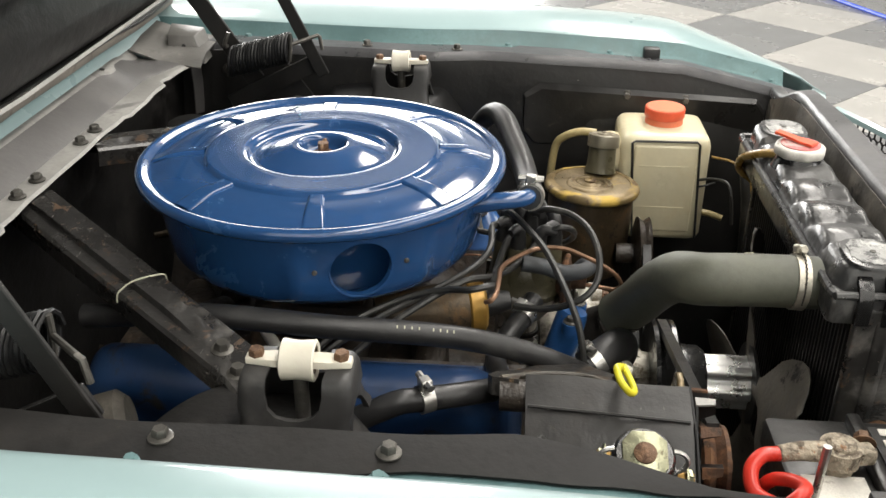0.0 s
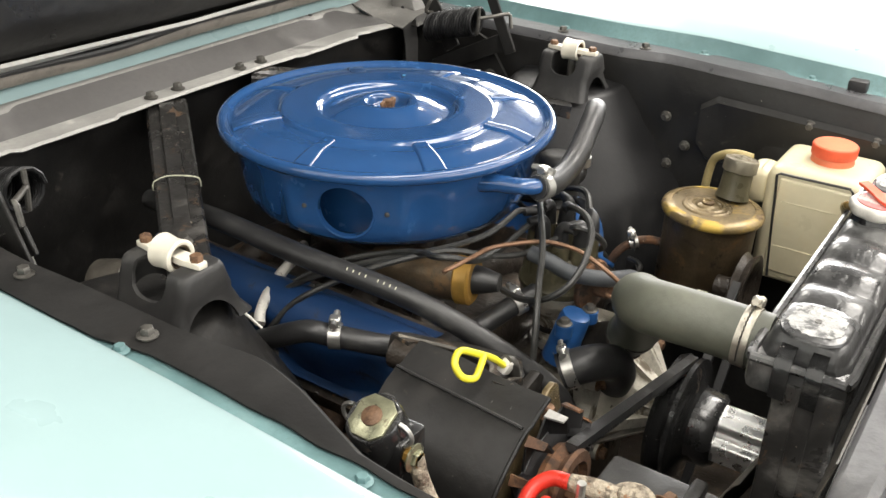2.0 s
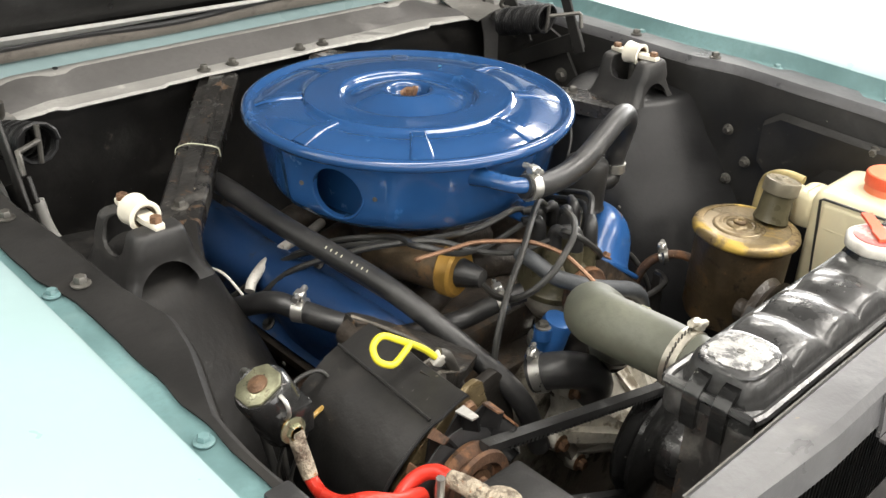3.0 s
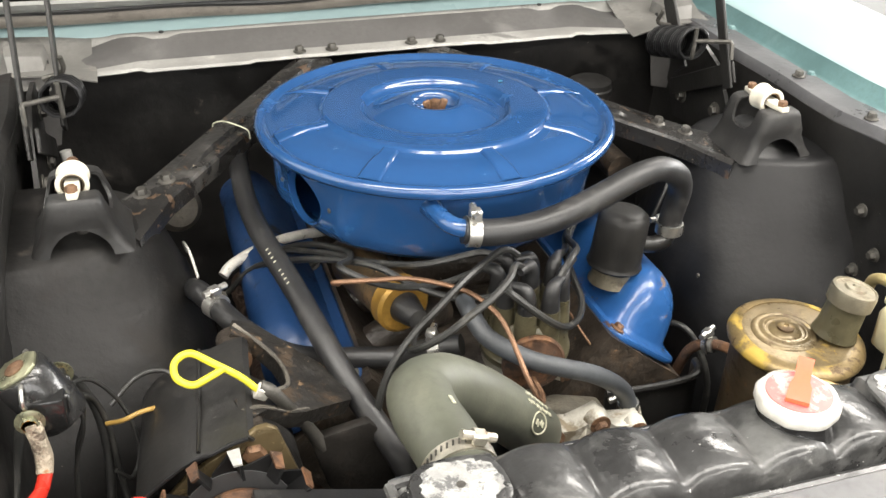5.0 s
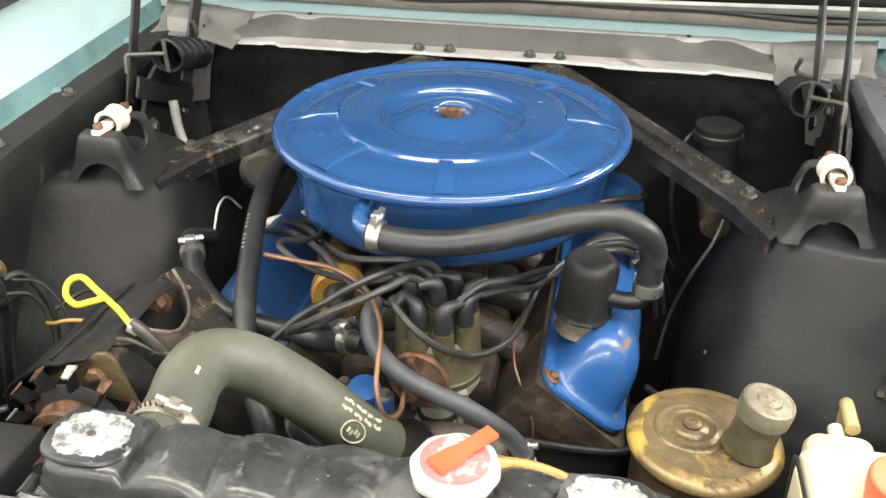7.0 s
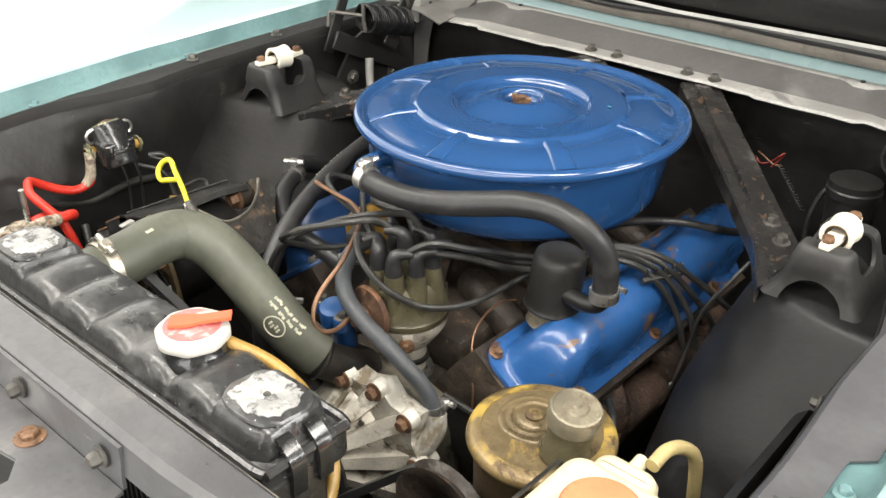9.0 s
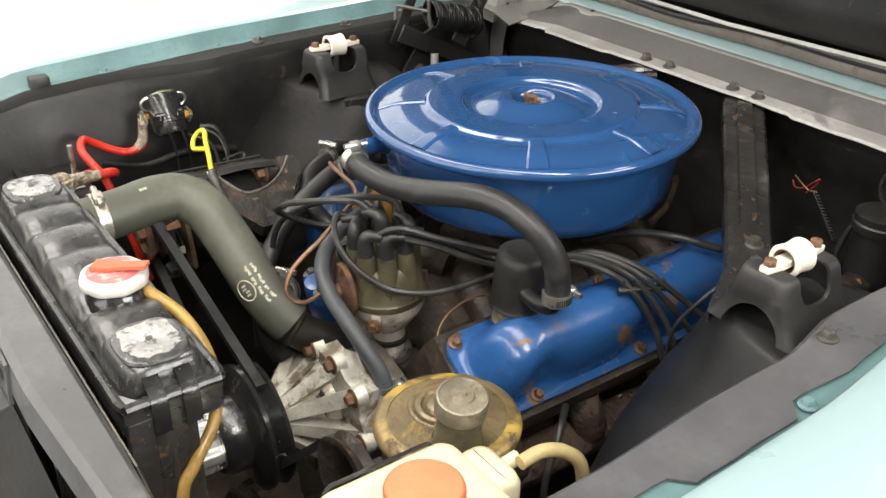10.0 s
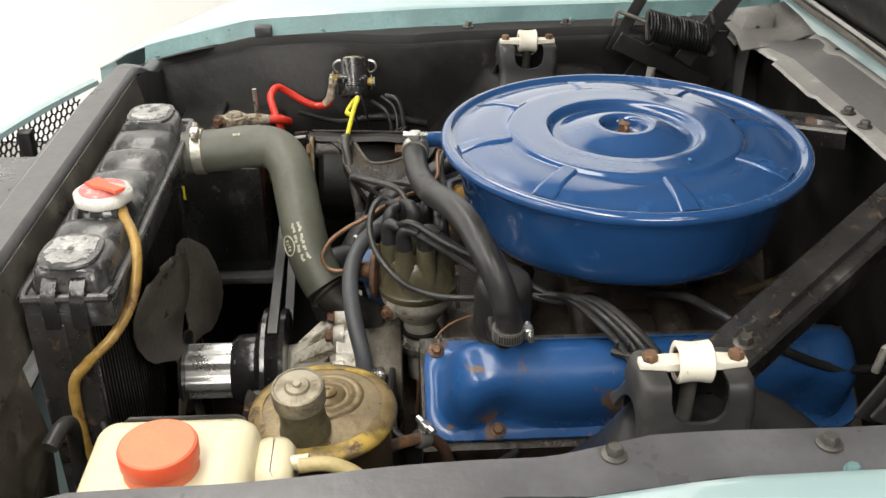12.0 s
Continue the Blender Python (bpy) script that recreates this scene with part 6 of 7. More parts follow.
def solenoid():
    th = thing("starter_solenoid", (-0.43, -0.31, 0.80), "gloss black starter solenoid on the apron", "solenoid")
    top, ax = Vector((-0.426, -0.309, 0.849)), Vector((-0.45, 0, 0.89)).normalized()
    m = toward(top - ax * 0.057, ax, (0, 1, 0))
    part("solenoid_can", lathe(bmesh.new(), [(0.0, 0.0), (0.021, 0.0), (0.0225, 0.003), (0.0225, 0.014), (0.0235, 0.015), (0.0235, 0.018), (0.0225, 0.019), (0.0225, 0.052), (0.020, 0.056), (0.0, 0.056)], 32, m), M_GLOSS_BLACK, th)
    tb = part("terminal_base", box(bmesh.new(), (-0.410, -0.312, 0.818), (0.034, 0.046, 0.030), bev=0.004), M_GLOSS_BLACK, th, "black moulded terminal block")
    for dy in (-0.012, 0.0, 0.012):
        part("block_rib", box(bmesh.new(), (-0.3935, -0.312 + dy, 0.818), (0.006, 0.005, 0.024), bev=0.0015, seg=1), M_GLOSS_BLACK, tb)
    for x, y, d in ((-0.419, -0.335, -1), (-0.400, -0.291, 1)):
        part("terminal", tube(bmesh.new(), [(x, y, 0.822), (x, y + d * 0.012, 0.822)], 0.006, 8, 1, smooth=False), M_BRASS, th, "brass terminal stud")
        part("stud_nut", hexbolt(bmesh.new(), (x, y + d * 0.006, 0.822), (0, d, 0), 0.0075, 0.006), M_ZINC, th)
        loop = [(-0.421, -0.309 + d * (0.021 + 0.011 * math.sin(a)), 0.839 + 0.0095 * math.cos(a)) for a in np.linspace(0, math.pi, 9)]
        part("mount_ear", tube(bmesh.new(), loop, 0.0018, 6, 1), M_STEEL, th, "zinc mounting ear")
    plate = [(-0.028, -0.013), (-0.016, -0.025), (0.016, -0.025), (0.027, -0.012), (0.027, 0.014), (0.014, 0.025), (-0.016, 0.025), (-0.028, 0.012)]
    tp = part("top_plate", prism(bmesh.new(), [(0.64 * a, 0.64 * b) for a, b in plate], 0.003, toward(top - ax * 0.0015, ax, (0, 1, 0)), 0.001), M_ZINC, th, "yellowish zinc-plated top plate")
    part("plate_screw", hexbolt(bmesh.new(), top + ax * 0.0015, ax, 0.0055, 0.003), M_RUSTBOLT, tp, "rust-red screw")
    for k, y in enumerate((-0.318, -0.300)):
        part("small_wire", tube(bmesh.new(), [(-0.395, y, 0.815), (-0.386, y, 0.806), (-0.388, y + 0.006, 0.780), (-0.400, y + 0.012, 0.74), (-0.41, y + 0.01, 0.66)], 0.0016, 8, 5), M_WIRE, th, "thin black wire")


RUNS = (
    # towers 0, 7 and 6 to the driver's bank, over the valve cover
    [(0.085, -0.190, 0.806), (0.112, -0.140, 0.782), (0.132, -0.100, 0.774), (0.168, -0.074, 0.788), (0.205, -0.048, 0.783), (0.231, -0.022, 0.758), (0.255, 0.0, 0.71), (0.266, 0.01, 0.66)],
    [(0.090, -0.205, 0.806), (0.116, -0.145, 0.776), (0.138, -0.095, 0.768), (0.172, -0.064, 0.789), (0.212, -0.036, 0.783), (0.238, -0.010, 0.757), (0.262, 0.03, 0.70), (0.272, 0.05, 0.66)],
    [(0.072, -0.236, 0.828), (0.095, -0.200, 0.815), (0.118, -0.130, 0.786), (0.140, -0.090, 0.774), (0.178, -0.055, 0.792), (0.222, -0.022, 0.781), (0.250, 0.012, 0.748), (0.274, 0.07, 0.69)],
    # tower 4, hanging in front of the cap and round to the driver's bank
    [(-0.006, -0.266, 0.822), (0.002, -0.277, 0.817), (0.016, -0.283, 0.805), (0.033, -0.282, 0.790), (0.050, -0.273, 0.775), (0.069, -0.255, 0.760), (0.088, -0.236, 0.756), (0.104, -0.205, 0.755), (0.112, -0.165, 0.758), (0.122, -0.120, 0.765), (0.150, -0.085, 0.780), (0.200, -0.060, 0.782), (0.224, -0.034, 0.758), (0.246, -0.015, 0.715), (0.256, 0.0, 0.66)],
    # tower 1, down in front to the passenger's bank
    [(0.012, -0.209, 0.831), (-0.022, -0.229, 0.827), (-0.049, -0.246, 0.819), (-0.071, -0.258, 0.808), (-0.093, -0.268, 0.796), (-0.111, -0.277, 0.782), (-0.126, -0.285, 0.764), (-0.137, -0.290, 0.735), (-0.141, -0.292, 0.69)],
    # tower 5, swinging low and back along the passenger's valve cover
    [(-0.006, -0.240, 0.800), (-0.027, -0.222, 0.788), (-0.050, -0.208, 0.788), (-0.078, -0.190, 0.795), (-0.105, -0.165, 0.804), (-0.135, -0.130, 0.797), (-0.170, -0.085, 0.778), (-0.215, -0.04, 0.750), (-0.25, -0.01, 0.70)],
    # tower 2, low under the air cleaner
    [(-0.006, -0.190, 0.820), (-0.041, -0.190, 0.817), (-0.063, -0.184, 0.812), (-0.085, -0.167, 0.805), (-0.110, -0.130, 0.792), (-0.150, -0.075, 0.778), (-0.20, -0.02, 0.755), (-0.245, 0.03, 0.70)],
    # tower 3, out to a loop beside the coil and back
    [(-0.022, -0.205, 0.806), (-0.050, -0.198, 0.795), (-0.085, -0.194, 0.795), (-0.115, -0.196, 0.806), (-0.139, -0.190, 0.818), (-0.146, -0.172, 0.817), (-0.130, -0.145, 0.806), (-0.125, -0.10, 0.790), (-0.16, -0.04, 0.770), (-0.22, 0.03, 0.72)],
    # coil lead from the middle tower
    [(0.007, -0.251, 0.838), (-0.008, -0.275, 0.840), (-0.030, -0.293, 0.835), (-0.054, -0.302, 0.826), (-0.074, -0.305, 0.814), (-0.093, -0.301, 0.801), (-0.102, -0.288, 0.788), (-0.100, -0.268, 0.776), (-0.091, -0.244, 0.766), (-0.080, -0.218, 0.762)],
)
RUN_TOWER = (0, 7, 6, 4, 1, 5, 2, 3, 8)
CAP_FOOT, CAP_UP = (0.031, -0.229, 0.703), (0.0, -0.04, 1)


def tower_tops():
    """Tops of the eight outer towers and of the middle one, each with the way its wire leaves."""
    m = toward(CAP_FOOT, CAP_UP)
    tops = []
    for k in range(9):
        a = radians(45 * k + 20)
        p = m @ (Vector((0.031 * math.cos(a), 0.031 * math.sin(a), 0.090)) if k < 8 else Vector((0, 0, 0.101)))
        goal = Vector(RUNS[RUN_TOWER.index(k)][0])
        d = goal - p
        d.z = 0
        tops.append((p, d.normalized()))
    return tops


def distributor():
    th = thing("distributor", (0.033, -0.227, 0.66), "olive-brown distributor cap on its cast base", "distributor")
    m = toward(CAP_FOOT, CAP_UP)
    part("base", lathe(bmesh.new(), [(0.018, -0.10), (0.018, -0.036), (0.0195, -0.032), (0.0195, -0.020), (0.026, -0.014), (0.033, -0.004), (0.039, 0.004), (0.0435, 0.012), (0.044, 0.026), (0.0, 0.026)], 40, m), M_ALU_DIRTY, th, "dirty cast aluminium base")
    part("neck_seal", lathe(bmesh.new(), [(0.019, -0.040), (0.0222, -0.039), (0.0222, -0.034), (0.019, -0.033)], 28, m, caps=False), M_GREASE_DARK, th)
    part("clamp_ring", lathe(bmesh.new(), [(0.0185, -0.062), (0.0255, -0.061), (0.0265, -0.057), (0.0255, -0.052), (0.0185, -0.051)], 28, m, caps=False), M_STEEL, th, "steel hold-down ring")
    part("base_lug", box(bmesh.new(), m @ Vector((0.026, -0.030, 0.010)), (0.014, 0.012, 0.020), (0, 0, -40), bev=0.002), M_ALU_DIRTY, th)
    part("base_screw", hexbolt(bmesh.new(), m @ Vector((0.031, -0.036, 0.008)), (0.65, -0.75, 0), 0.006, 0.007), M_RUSTBOLT, th, "rusty screw")
    bm = lathe(bmesh.new(), [(0.045, 0.022), (0.0465, 0.024), (0.0465, 0.030), (0.0445, 0.032), (0.0425, 0.048), (0.039, 0.062), (0.033, 0.069), (0.0, 0.071)], 40, m)
    cp = part("cap", bm, M_OLIVE_CAP, th, "olive-brown bakelite cap")
    for p, d in tower_tops():
        lm = toward(p, m.to_3x3() @ Vector((0, 0, 1)))
        part("cap_tower", lathe(bmesh.new(), [(0.0128, -0.058), (0.0118, -0.03), (0.0102, -0.002), (0.0, -0.002)], 16, lm), M_OLIVE_CAP, cp)
        up = m.to_3x3() @ Vector((0, 0, 1))
        part("boot", tube(bmesh.new(), [p - up * 0.012, p + up * 0.002, p + up * 0.013, p + up * 0.0205 + d * 0.003, p + up * 0.023 + d * 0.009, p + up * 0.023 + d * 0.021], 0.009, 12, 4, rs=(0.0106, 0.0094, 0.0084, 0.0076, 0.0060, 0.0044)), M_RUBBER, cp, "black rubber wire boot")
    for a in (radians(250), radians(70)):
        part("cap_clip", tube(bmesh.new(), [m @ Vector((0.047 * math.cos(a), 0.047 * math.sin(a), z)) for z in (0.0, 0.02, 0.045)], 0.003, 6, 3), M_BOLT, th)
    va = toward((0.022, -0.272, 0.741), (-0.15, -1, 0.0))
    part("vacuum_canister", lathe(bmesh.new(), [(0.010, -0.02), (0.020, 0.0), (0.0295, 0.002), (0.0315, 0.004), (0.0315, 0.0075), (0.0295, 0.009), (0.0265, 0.0085), (0.018, 0.012), (0.010, 0.0135), (0.009, 0.02), (0.008, 0.03), (0.0, 0.03)], 36, va), M_RUST, th, "rusty vacuum advance canister")


def coil():
    th = thing("ignition_coil", (-0.09, -0.14, 0.75), "grimy brass-coloured ignition coil with black tower", "coil")
    d = Vector((0.25, -1, 0.05)).normalized()
    m = toward((-0.085, -0.178, 0.765), d)
    part("coil_can", lathe(bmesh.new(), [(0.0, -0.11), (0.026, -0.11), (0.027, -0.105), (0.027, -0.004), (0.0, -0.004)], 32, m), M_DARK_GOLD, th)
    part("coil_rim", lathe(bmesh.new(), [(0.0275, -0.012), (0.0297, -0.010), (0.0297, 0.004), (0.026, 0.007), (0.0, 0.007)], 32, m), M_BRASS, th, "gold-painted coil rim")
    part("coil_tower", lathe(bmesh.new(), [(0.017, 0.006), (0.014, 0.02), (0.010, 0.035), (0.0, 0.036)], 20, m), M_RUBBER, th, "black coil tower")


def alternator():
    th = thing("alternator", (-0.29, -0.32, 0.66), "black alternator with rusty fan and pulley", "alternator")
    ym = toward((-0.277, -0.30, 0.722), (0, -1, 0))
    part("case", lathe(bmesh.new(), [(0.0, -0.05), (0.05, -0.05), (0.058, -0.035), (0.060, 0.05), (0.052, 0.058), (0.0, 0.058)], 40, ym), M_BLACK_FLAT, th)
    edge = ((-0.360, 0.690), (-0.356, 0.737), (-0.351, 0.746), (-0.340, 0.758), (-0.315, 0.776), (-0.300, 0.783), (-0.292, 0.7835), (-0.276, 0.790), (-0.262, 0.793), (-0.257, 0.788))
    shield = sheet(bmesh.new(), [[(x + 0.012 * f, y, z + 0.002 * math.sin(9 * f + 40 * x)) for x, z in edge] for f, y in ((0.0, -0.371), (0.1, -0.355), (0.4, -0.315), (0.7, -0.27), (1.0, -0.228))], 0.0022)
    hs = part("heat_shield", shield, M_BLACK, th, "bent black sheet heat shield with chipped paint", angle=25)
    part("shield_seam", tube(bmesh.new(), [(-0.301 + 0.012 * f, -0.368 + 0.138 * f, 0.7850) for f in (0, 0.3, 0.6, 1.0)], 0.0016, 6, 2), M_BLACK, hs)
    part("shield_lip", tube(bmesh.new(), [(x, -0.372, z) for x, z in edge[1:-1]], 0.0018, 6, 2), M_CHARCOAL, hs, "folded front lip of the shield")
    fw = part("fan_disc", lathe(bmesh.new(), [(0.012, 0.076), (0.046, 0.076), (0.046, 0.079), (0.0, 0.079)], 40, ym), M_GREY_BLACK, th, "dark stamped fan disc")
    for k in range(12):
        m = ym @ pose(0, 0, 0.077, 0, 0, 30 * k + 8)
        vane = bmesh.new()
        loft(vane, [[m @ Vector(q) for q in ((0.040, -0.010, z), (0.062, -0.011, z), (0.064, -0.008, z), (0.047, 0.010, z), (0.040, 0.010, z))] for z in (-0.001, 0.001)])
        loft(vane, [[m @ Vector(q) for q in ((0.042, y, 0.0), (0.064, y - 0.001, 0.0), (0.063, y - 0.004, 0.017), (0.049, y - 0.003, 0.019))] for y in (-0.0125, -0.010)])
        fv = part("fan_vane", vane, M_CHARCOAL, fw)
        tip = loft(bmesh.new(), [[m @ Vector(q) for q in ((0.0655, y - 0.004, -0.001), (0.0655, y + 0.006, -0.001), (0.0645, y + 0.003, 0.016), (0.0645, y - 0.004, 0.017))] for y in (-0.0125,)] + [[m @ Vector(q) for q in ((0.0635, y - 0.004, -0.001), (0.0635, y + 0.006, -0.001), (0.0625, y + 0.003, 0.016), (0.0625, y - 0.004, 0.017))] for y in (-0.0125,)])
        part("vane_tip", tip, M_RUST if k % 3 else M_BARE_GREY, fv, "rusty bent vane tip")
    part("pulley_wheel", lathe(bmesh.new(), [(0.012, 0.08), (0.034, 0.085), (0.036, 0.09), (0.028, 0.097), (0.036, 0.104), (0.035, 0.108), (0.026, 0.109), (0.022, 0.103), (0.0, 0.103)], 36, ym), M_RUST, th, "rusty pulley")
    part("pulley_nut", hexbolt(bmesh.new(), ym @ Vector((0, 0, 0.103)), (0, -1, 0), 0.011, 0.012), M_RUSTBOLT, th)
    part("end_plate", prism(bmesh.new(), [(-0.341, 0.731), (-0.312, 0.762), (-0.270, 0.786), (-0.256, 0.797), (-0.246, 0.7985), (-0.238, 0.793), (-0.217, 0.723), (-0.208, 0.690), (-0.25, 0.68), (-0.345, 0.69)], 0.006, Matrix.Translation((0, -0.362, 0)) @ Matrix(((1, 0, 0, 0), (0, 0, -1, 0), (0, 1, 0, 0), (0, 0, 0, 1))), 0.0015), M_GOLD, th, "tan end plate with rust")
    br = thing("alternator_bracket", (-0.22, -0.27, 0.72), "greasy black cast alternator bracket", "bracket")
    bm = bmesh.new()
    web = ((-0.262, -0.222, 0.785), (-0.258, -0.198, 0.784), (-0.246, -0.194, 0.778), (-0.230, -0.202, 0.771), (-0.209, -0.221, 0.760), (-0.186, -0.237, 0.749), (-0.165, -0.262, 0.740), (-0.165, -0.290, 0.740), (-0.195, -0.308, 0.752), (-0.210, -0.318, 0.758), (-0.223, -0.323, 0.764), (-0.244, -0.325, 0.774),
           (-0.256, -0.338, 0.780), (-0.268, -0.340, 0.785), (-0.269, -0.318, 0.785), (-0.260, -0.310, 0.782), (-0.239, -0.301, 0.772), (-0.221, -0.288, 0.764), (-0.218, -0.262, 0.764), (-0.224, -0.244, 0.767), (-0.238, -0.224, 0.774))
    loft(bm, [[Vector(p) + Vector((0.004, 0, 0.009)) * h for p in web] for h in (-1, 0.7)])
    part("casting", bm, M_BRACKET, br, angle=30)
    # thin paler tubes along the casting's edges, painting its rim highlight
    wb = bmesh.new()
    tube(wb, [(-0.255, -0.206, 0.790), (-0.238, -0.222, 0.781), (-0.223, -0.244, 0.774), (-0.217, -0.264, 0.771), (-0.219, -0.286, 0.771), (-0.237, -0.299, 0.779), (-0.258, -0.309, 0.788)], 0.0022, 8, 4)
    tube(wb, [(-0.262, -0.335, 0.791), (-0.246, -0.322, 0.782), (-0.224, -0.320, 0.771), (-0.205, -0.312, 0.762)], 0.0022, 8, 4)
    part("flange_rib", wb, M_DUSTY, br, "paler rim standing for the highlight on the casting")
    part("rear_lug", tube(bmesh.new(), [(-0.258, -0.205, 0.773), (-0.258, -0.24, 0.773)], 0.015, 14, 1, smooth=False), M_GREASE, br)
    part("front_lug", tube(bmesh.new(), [(-0.258, -0.328, 0.773), (-0.258, -0.362, 0.773)], 0.012, 14, 1, smooth=False), M_GREASE, br)
    lg = prism(bmesh.new(), [(-0.15, 0.73), (-0.13, 0.71), (-0.115, 0.64), (-0.14, 0.62), (-0.19, 0.66), (-0.205, 0.72)], 0.012, Matrix.Translation((0, -0.295, 0)) @ Matrix(((1, 0, 0, 0), (0, 0, -1, 0), (0, 1, 0, 0), (0, 0, 0, 1))), 0.003)
    part("mount_leg", lg, M_GREASE_DARK, br)
    for y, d in ((-0.240, -1), (-0.362, -1)):
        part("pivot_bolt", hexbolt(bmesh.new(), (-0.258, y, 0.773), (0, d, 0), 0.010, 0.012), M_RUSTBOLT, br, "rusty pivot bolt")
    dp = thing("dipstick", (-0.25, -0.31, 0.78), "oil dipstick with yellow loop handle", "dipstick")
    grip = [Vector((-0.247, -0.317, 0.797)).lerp(Vector(p), 0.89) for p in ((-0.247, -0.317, 0.797), (-0.262, -0.312, 0.812), (-0.285, -0.306, 0.828), (-0.303, -0.300, 0.838), (-0.317, -0.303, 0.833), (-0.318, -0.312, 0.822), (-0.305, -0.318, 0.815), (-0.29, -0.315, 0.818), (-0.275, -0.310, 0.822))]
    part("handle", tube(bmesh.new(), grip, 0.0032, 10, 6), M_YELLOW, dp, "yellow dipped loop handle")
    part("handle_clip", box(bmesh.new(), (-0.243, -0.3175, 0.794), (0.012, 0.010, 0.014), (20, 30, 0), bev=0.002), M_CAP_WHITE, dp, "beige clip at the handle")
    part("dipstick_tube", tube(bmesh.new(), [(-0.245, -0.317, 0.80), (-0.23, -0.318, 0.785), (-0.19, -0.30, 0.70), (-0.15, -0.27, 0.55)], 0.006, 10, 5), M_BOLT, dp, "dark steel dipstick tube")


def belts():
    th = thing("fan_belt", (-0.1, -0.40, 0.6), "black rubber fan belt", "belt")
    r1, r2 = 0.07, 0.034
    a, b = Vector((0.022, -0.4, 0.608)), Vector((-0.277, -0.397, 0.722))
    d = (b - a).normalized()
    n_ = Vector((-d.z, 0, d.x))
    for s in (-1, 1):
        part("belt_run", tube(bmesh.new(), [a + n_ * r1 * s, b + n_ * r2 * s], 0.005, 8, 1, smooth=False, flat=(0.011, 0.008)), M_RUBBER, th)
    teeth = bmesh.new()
    for k in range(46):
        q = (a - n_ * r1).lerp(b - n_ * r2, 0.08 + 0.018 * k) + n_ * 0.006
        box(teeth, q, (0.0035, 0.010, 0.004), (0, math.degrees(math.atan2(-d.z, d.x)), 0))
    tagged(part("belt_cogs", teeth, M_RUBBER, th), kind="stuff")
    crank = thing("crank_pulley", (0.015, -0.41, 0.42), "dark greasy crankshaft pulley", "pulley")
    part("pulley_wheel", lathe(bmesh.new(), [(0.0, 0.30), (0.03, 0.30), (0.03, 0.398), (0.074, 0.402), (0.078, 0.405), (0.070, 0.412), (0.078, 0.419), (0.074, 0.422), (0.04, 0.418), (0.0, 0.418)], 40, toward((0.015, 0, 0.42), (0, -1, 0))), M_GREASE, crank)
    th = thing("steering_pump_belt", (0.15, -0.40, 0.6), "black rubber drive belt", "belt")
    a, b = Vector((0.015, -0.396, 0.42)), Vector((0.232, -0.396, 0.672))
    d = (b - a).normalized()
    n_ = Vector((-d.z, 0, d.x))
    for s in (-1, 1):
        part("belt_run", tube(bmesh.new(), [a + n_ * 0.075 * s, b + n_ * 0.048 * s], 0.005, 8, 1, smooth=False, flat=(0.011, 0.008)), M_RUBBER, th)


def wires():
    """Spark plug wires: each from a tower of the cap to its plug."""
    tops = tower_tops()
    for k, pts in enumerate(RUNS):
        p, d = tops[RUN_TOWER[k]]
        pts = [p + Vector((0, 0, 0.023)) + d * 0.012] + list(pts)
        lab = "black ignition coil lead" if k == 8 else "black rubber spark plug wire"
        th = thing("ignition_wire" if k == 8 else "spark_plug_wire", pts[0], lab, "wire", "spark plug wires")
        part("wire_run", tube(bmesh.new(), pts, 0.0037, 8, 7), M_WIRE, th)
    sp = thing("wire_separator", (0.24, -0.03, 0.78), "black plastic spark plug wire separator", "clip")
    part("bar", box(bmesh.new(), (0.229, -0.023, 0.758), (0.006, 0.055, 0.007), (0, 25, -25), bev=0.001), M_WIRE, sp)
    for k in range(5):
        part("tooth", box(bmesh.new(), (0.229 + (k - 2) * 0.0047, -0.023 + (k - 2) * 0.0101, 0.766 - (k - 2) * 0.0004), (0.004, 0.003, 0.016), (0, 25, -25), bev=0.0008, seg=1), M_WIRE, sp)
    for name, pts, r, mat_, lab in (("vacuum_line", [(0.012, -0.300, 0.741), (0.013, -0.322, 0.737), (0.007, -0.335, 0.739), (0.000, -0.340, 0.750), (-0.007, -0.330, 0.767), (-0.010, -0.311, 0.781), (-0.012, -0.290, 0.792), (-0.018, -0.270, 0.802), (-0.034, -0.242, 0.809), (-0.058, -0.215, 0.808), (-0.085, -0.202, 0.810), (-0.115, -0.200, 0.812), (-0.145, -0.198, 0.814), (-0.157, -0.193, 0.812), (-0.150, -0.188, 0.806)], 0.0026, M_COPPER, "bent copper vacuum line"),
                                    ("copper_line", [(0.102, -0.125, 0.722), (0.099, -0.150, 0.728), (0.101, -0.178, 0.727), (0.106, -0.204, 0.716), (0.118, -0.222, 0.695), (0.1294, -0.2324, 0.669), (0.131, -0.236, 0.62)], 0.0014, M_COPPER, "thin copper line beside the valve cover")):
        th = thing(name, pts[0], lab, "pipe")
        part("pipe_run", tube(bmesh.new(), pts, r, 8, 6), mat_, th)


def master_cylinder():
    th = thing("master_cylinder", (0.326, 0.262, 0.78), "black brake master cylinder on the firewall", "master cylinder")
    m = Matrix.Translation((0.326, 0.262, -0.012))
    part("cylinder_pot", lathe(bmesh.new(), [(0.03, 0.74), (0.03, 0.805), (0.0, 0.805)], 32, m), M_BLACK, th)
    part("cover", lathe(bmesh.new(), [(0.033, 0.803), (0.0335, 0.812), (0.0315, 0.814), (0.0315, 0.822), (0.024, 0.826), (0.0, 0.826)], 32, m), M_BLACK, th)
    part("bore", tube(bmesh.new(), [(0.326, 0.14, 0.72), (0.326, 0.33, 0.72)], 0.02, 14, 1, smooth=False), M_GREASE, th)


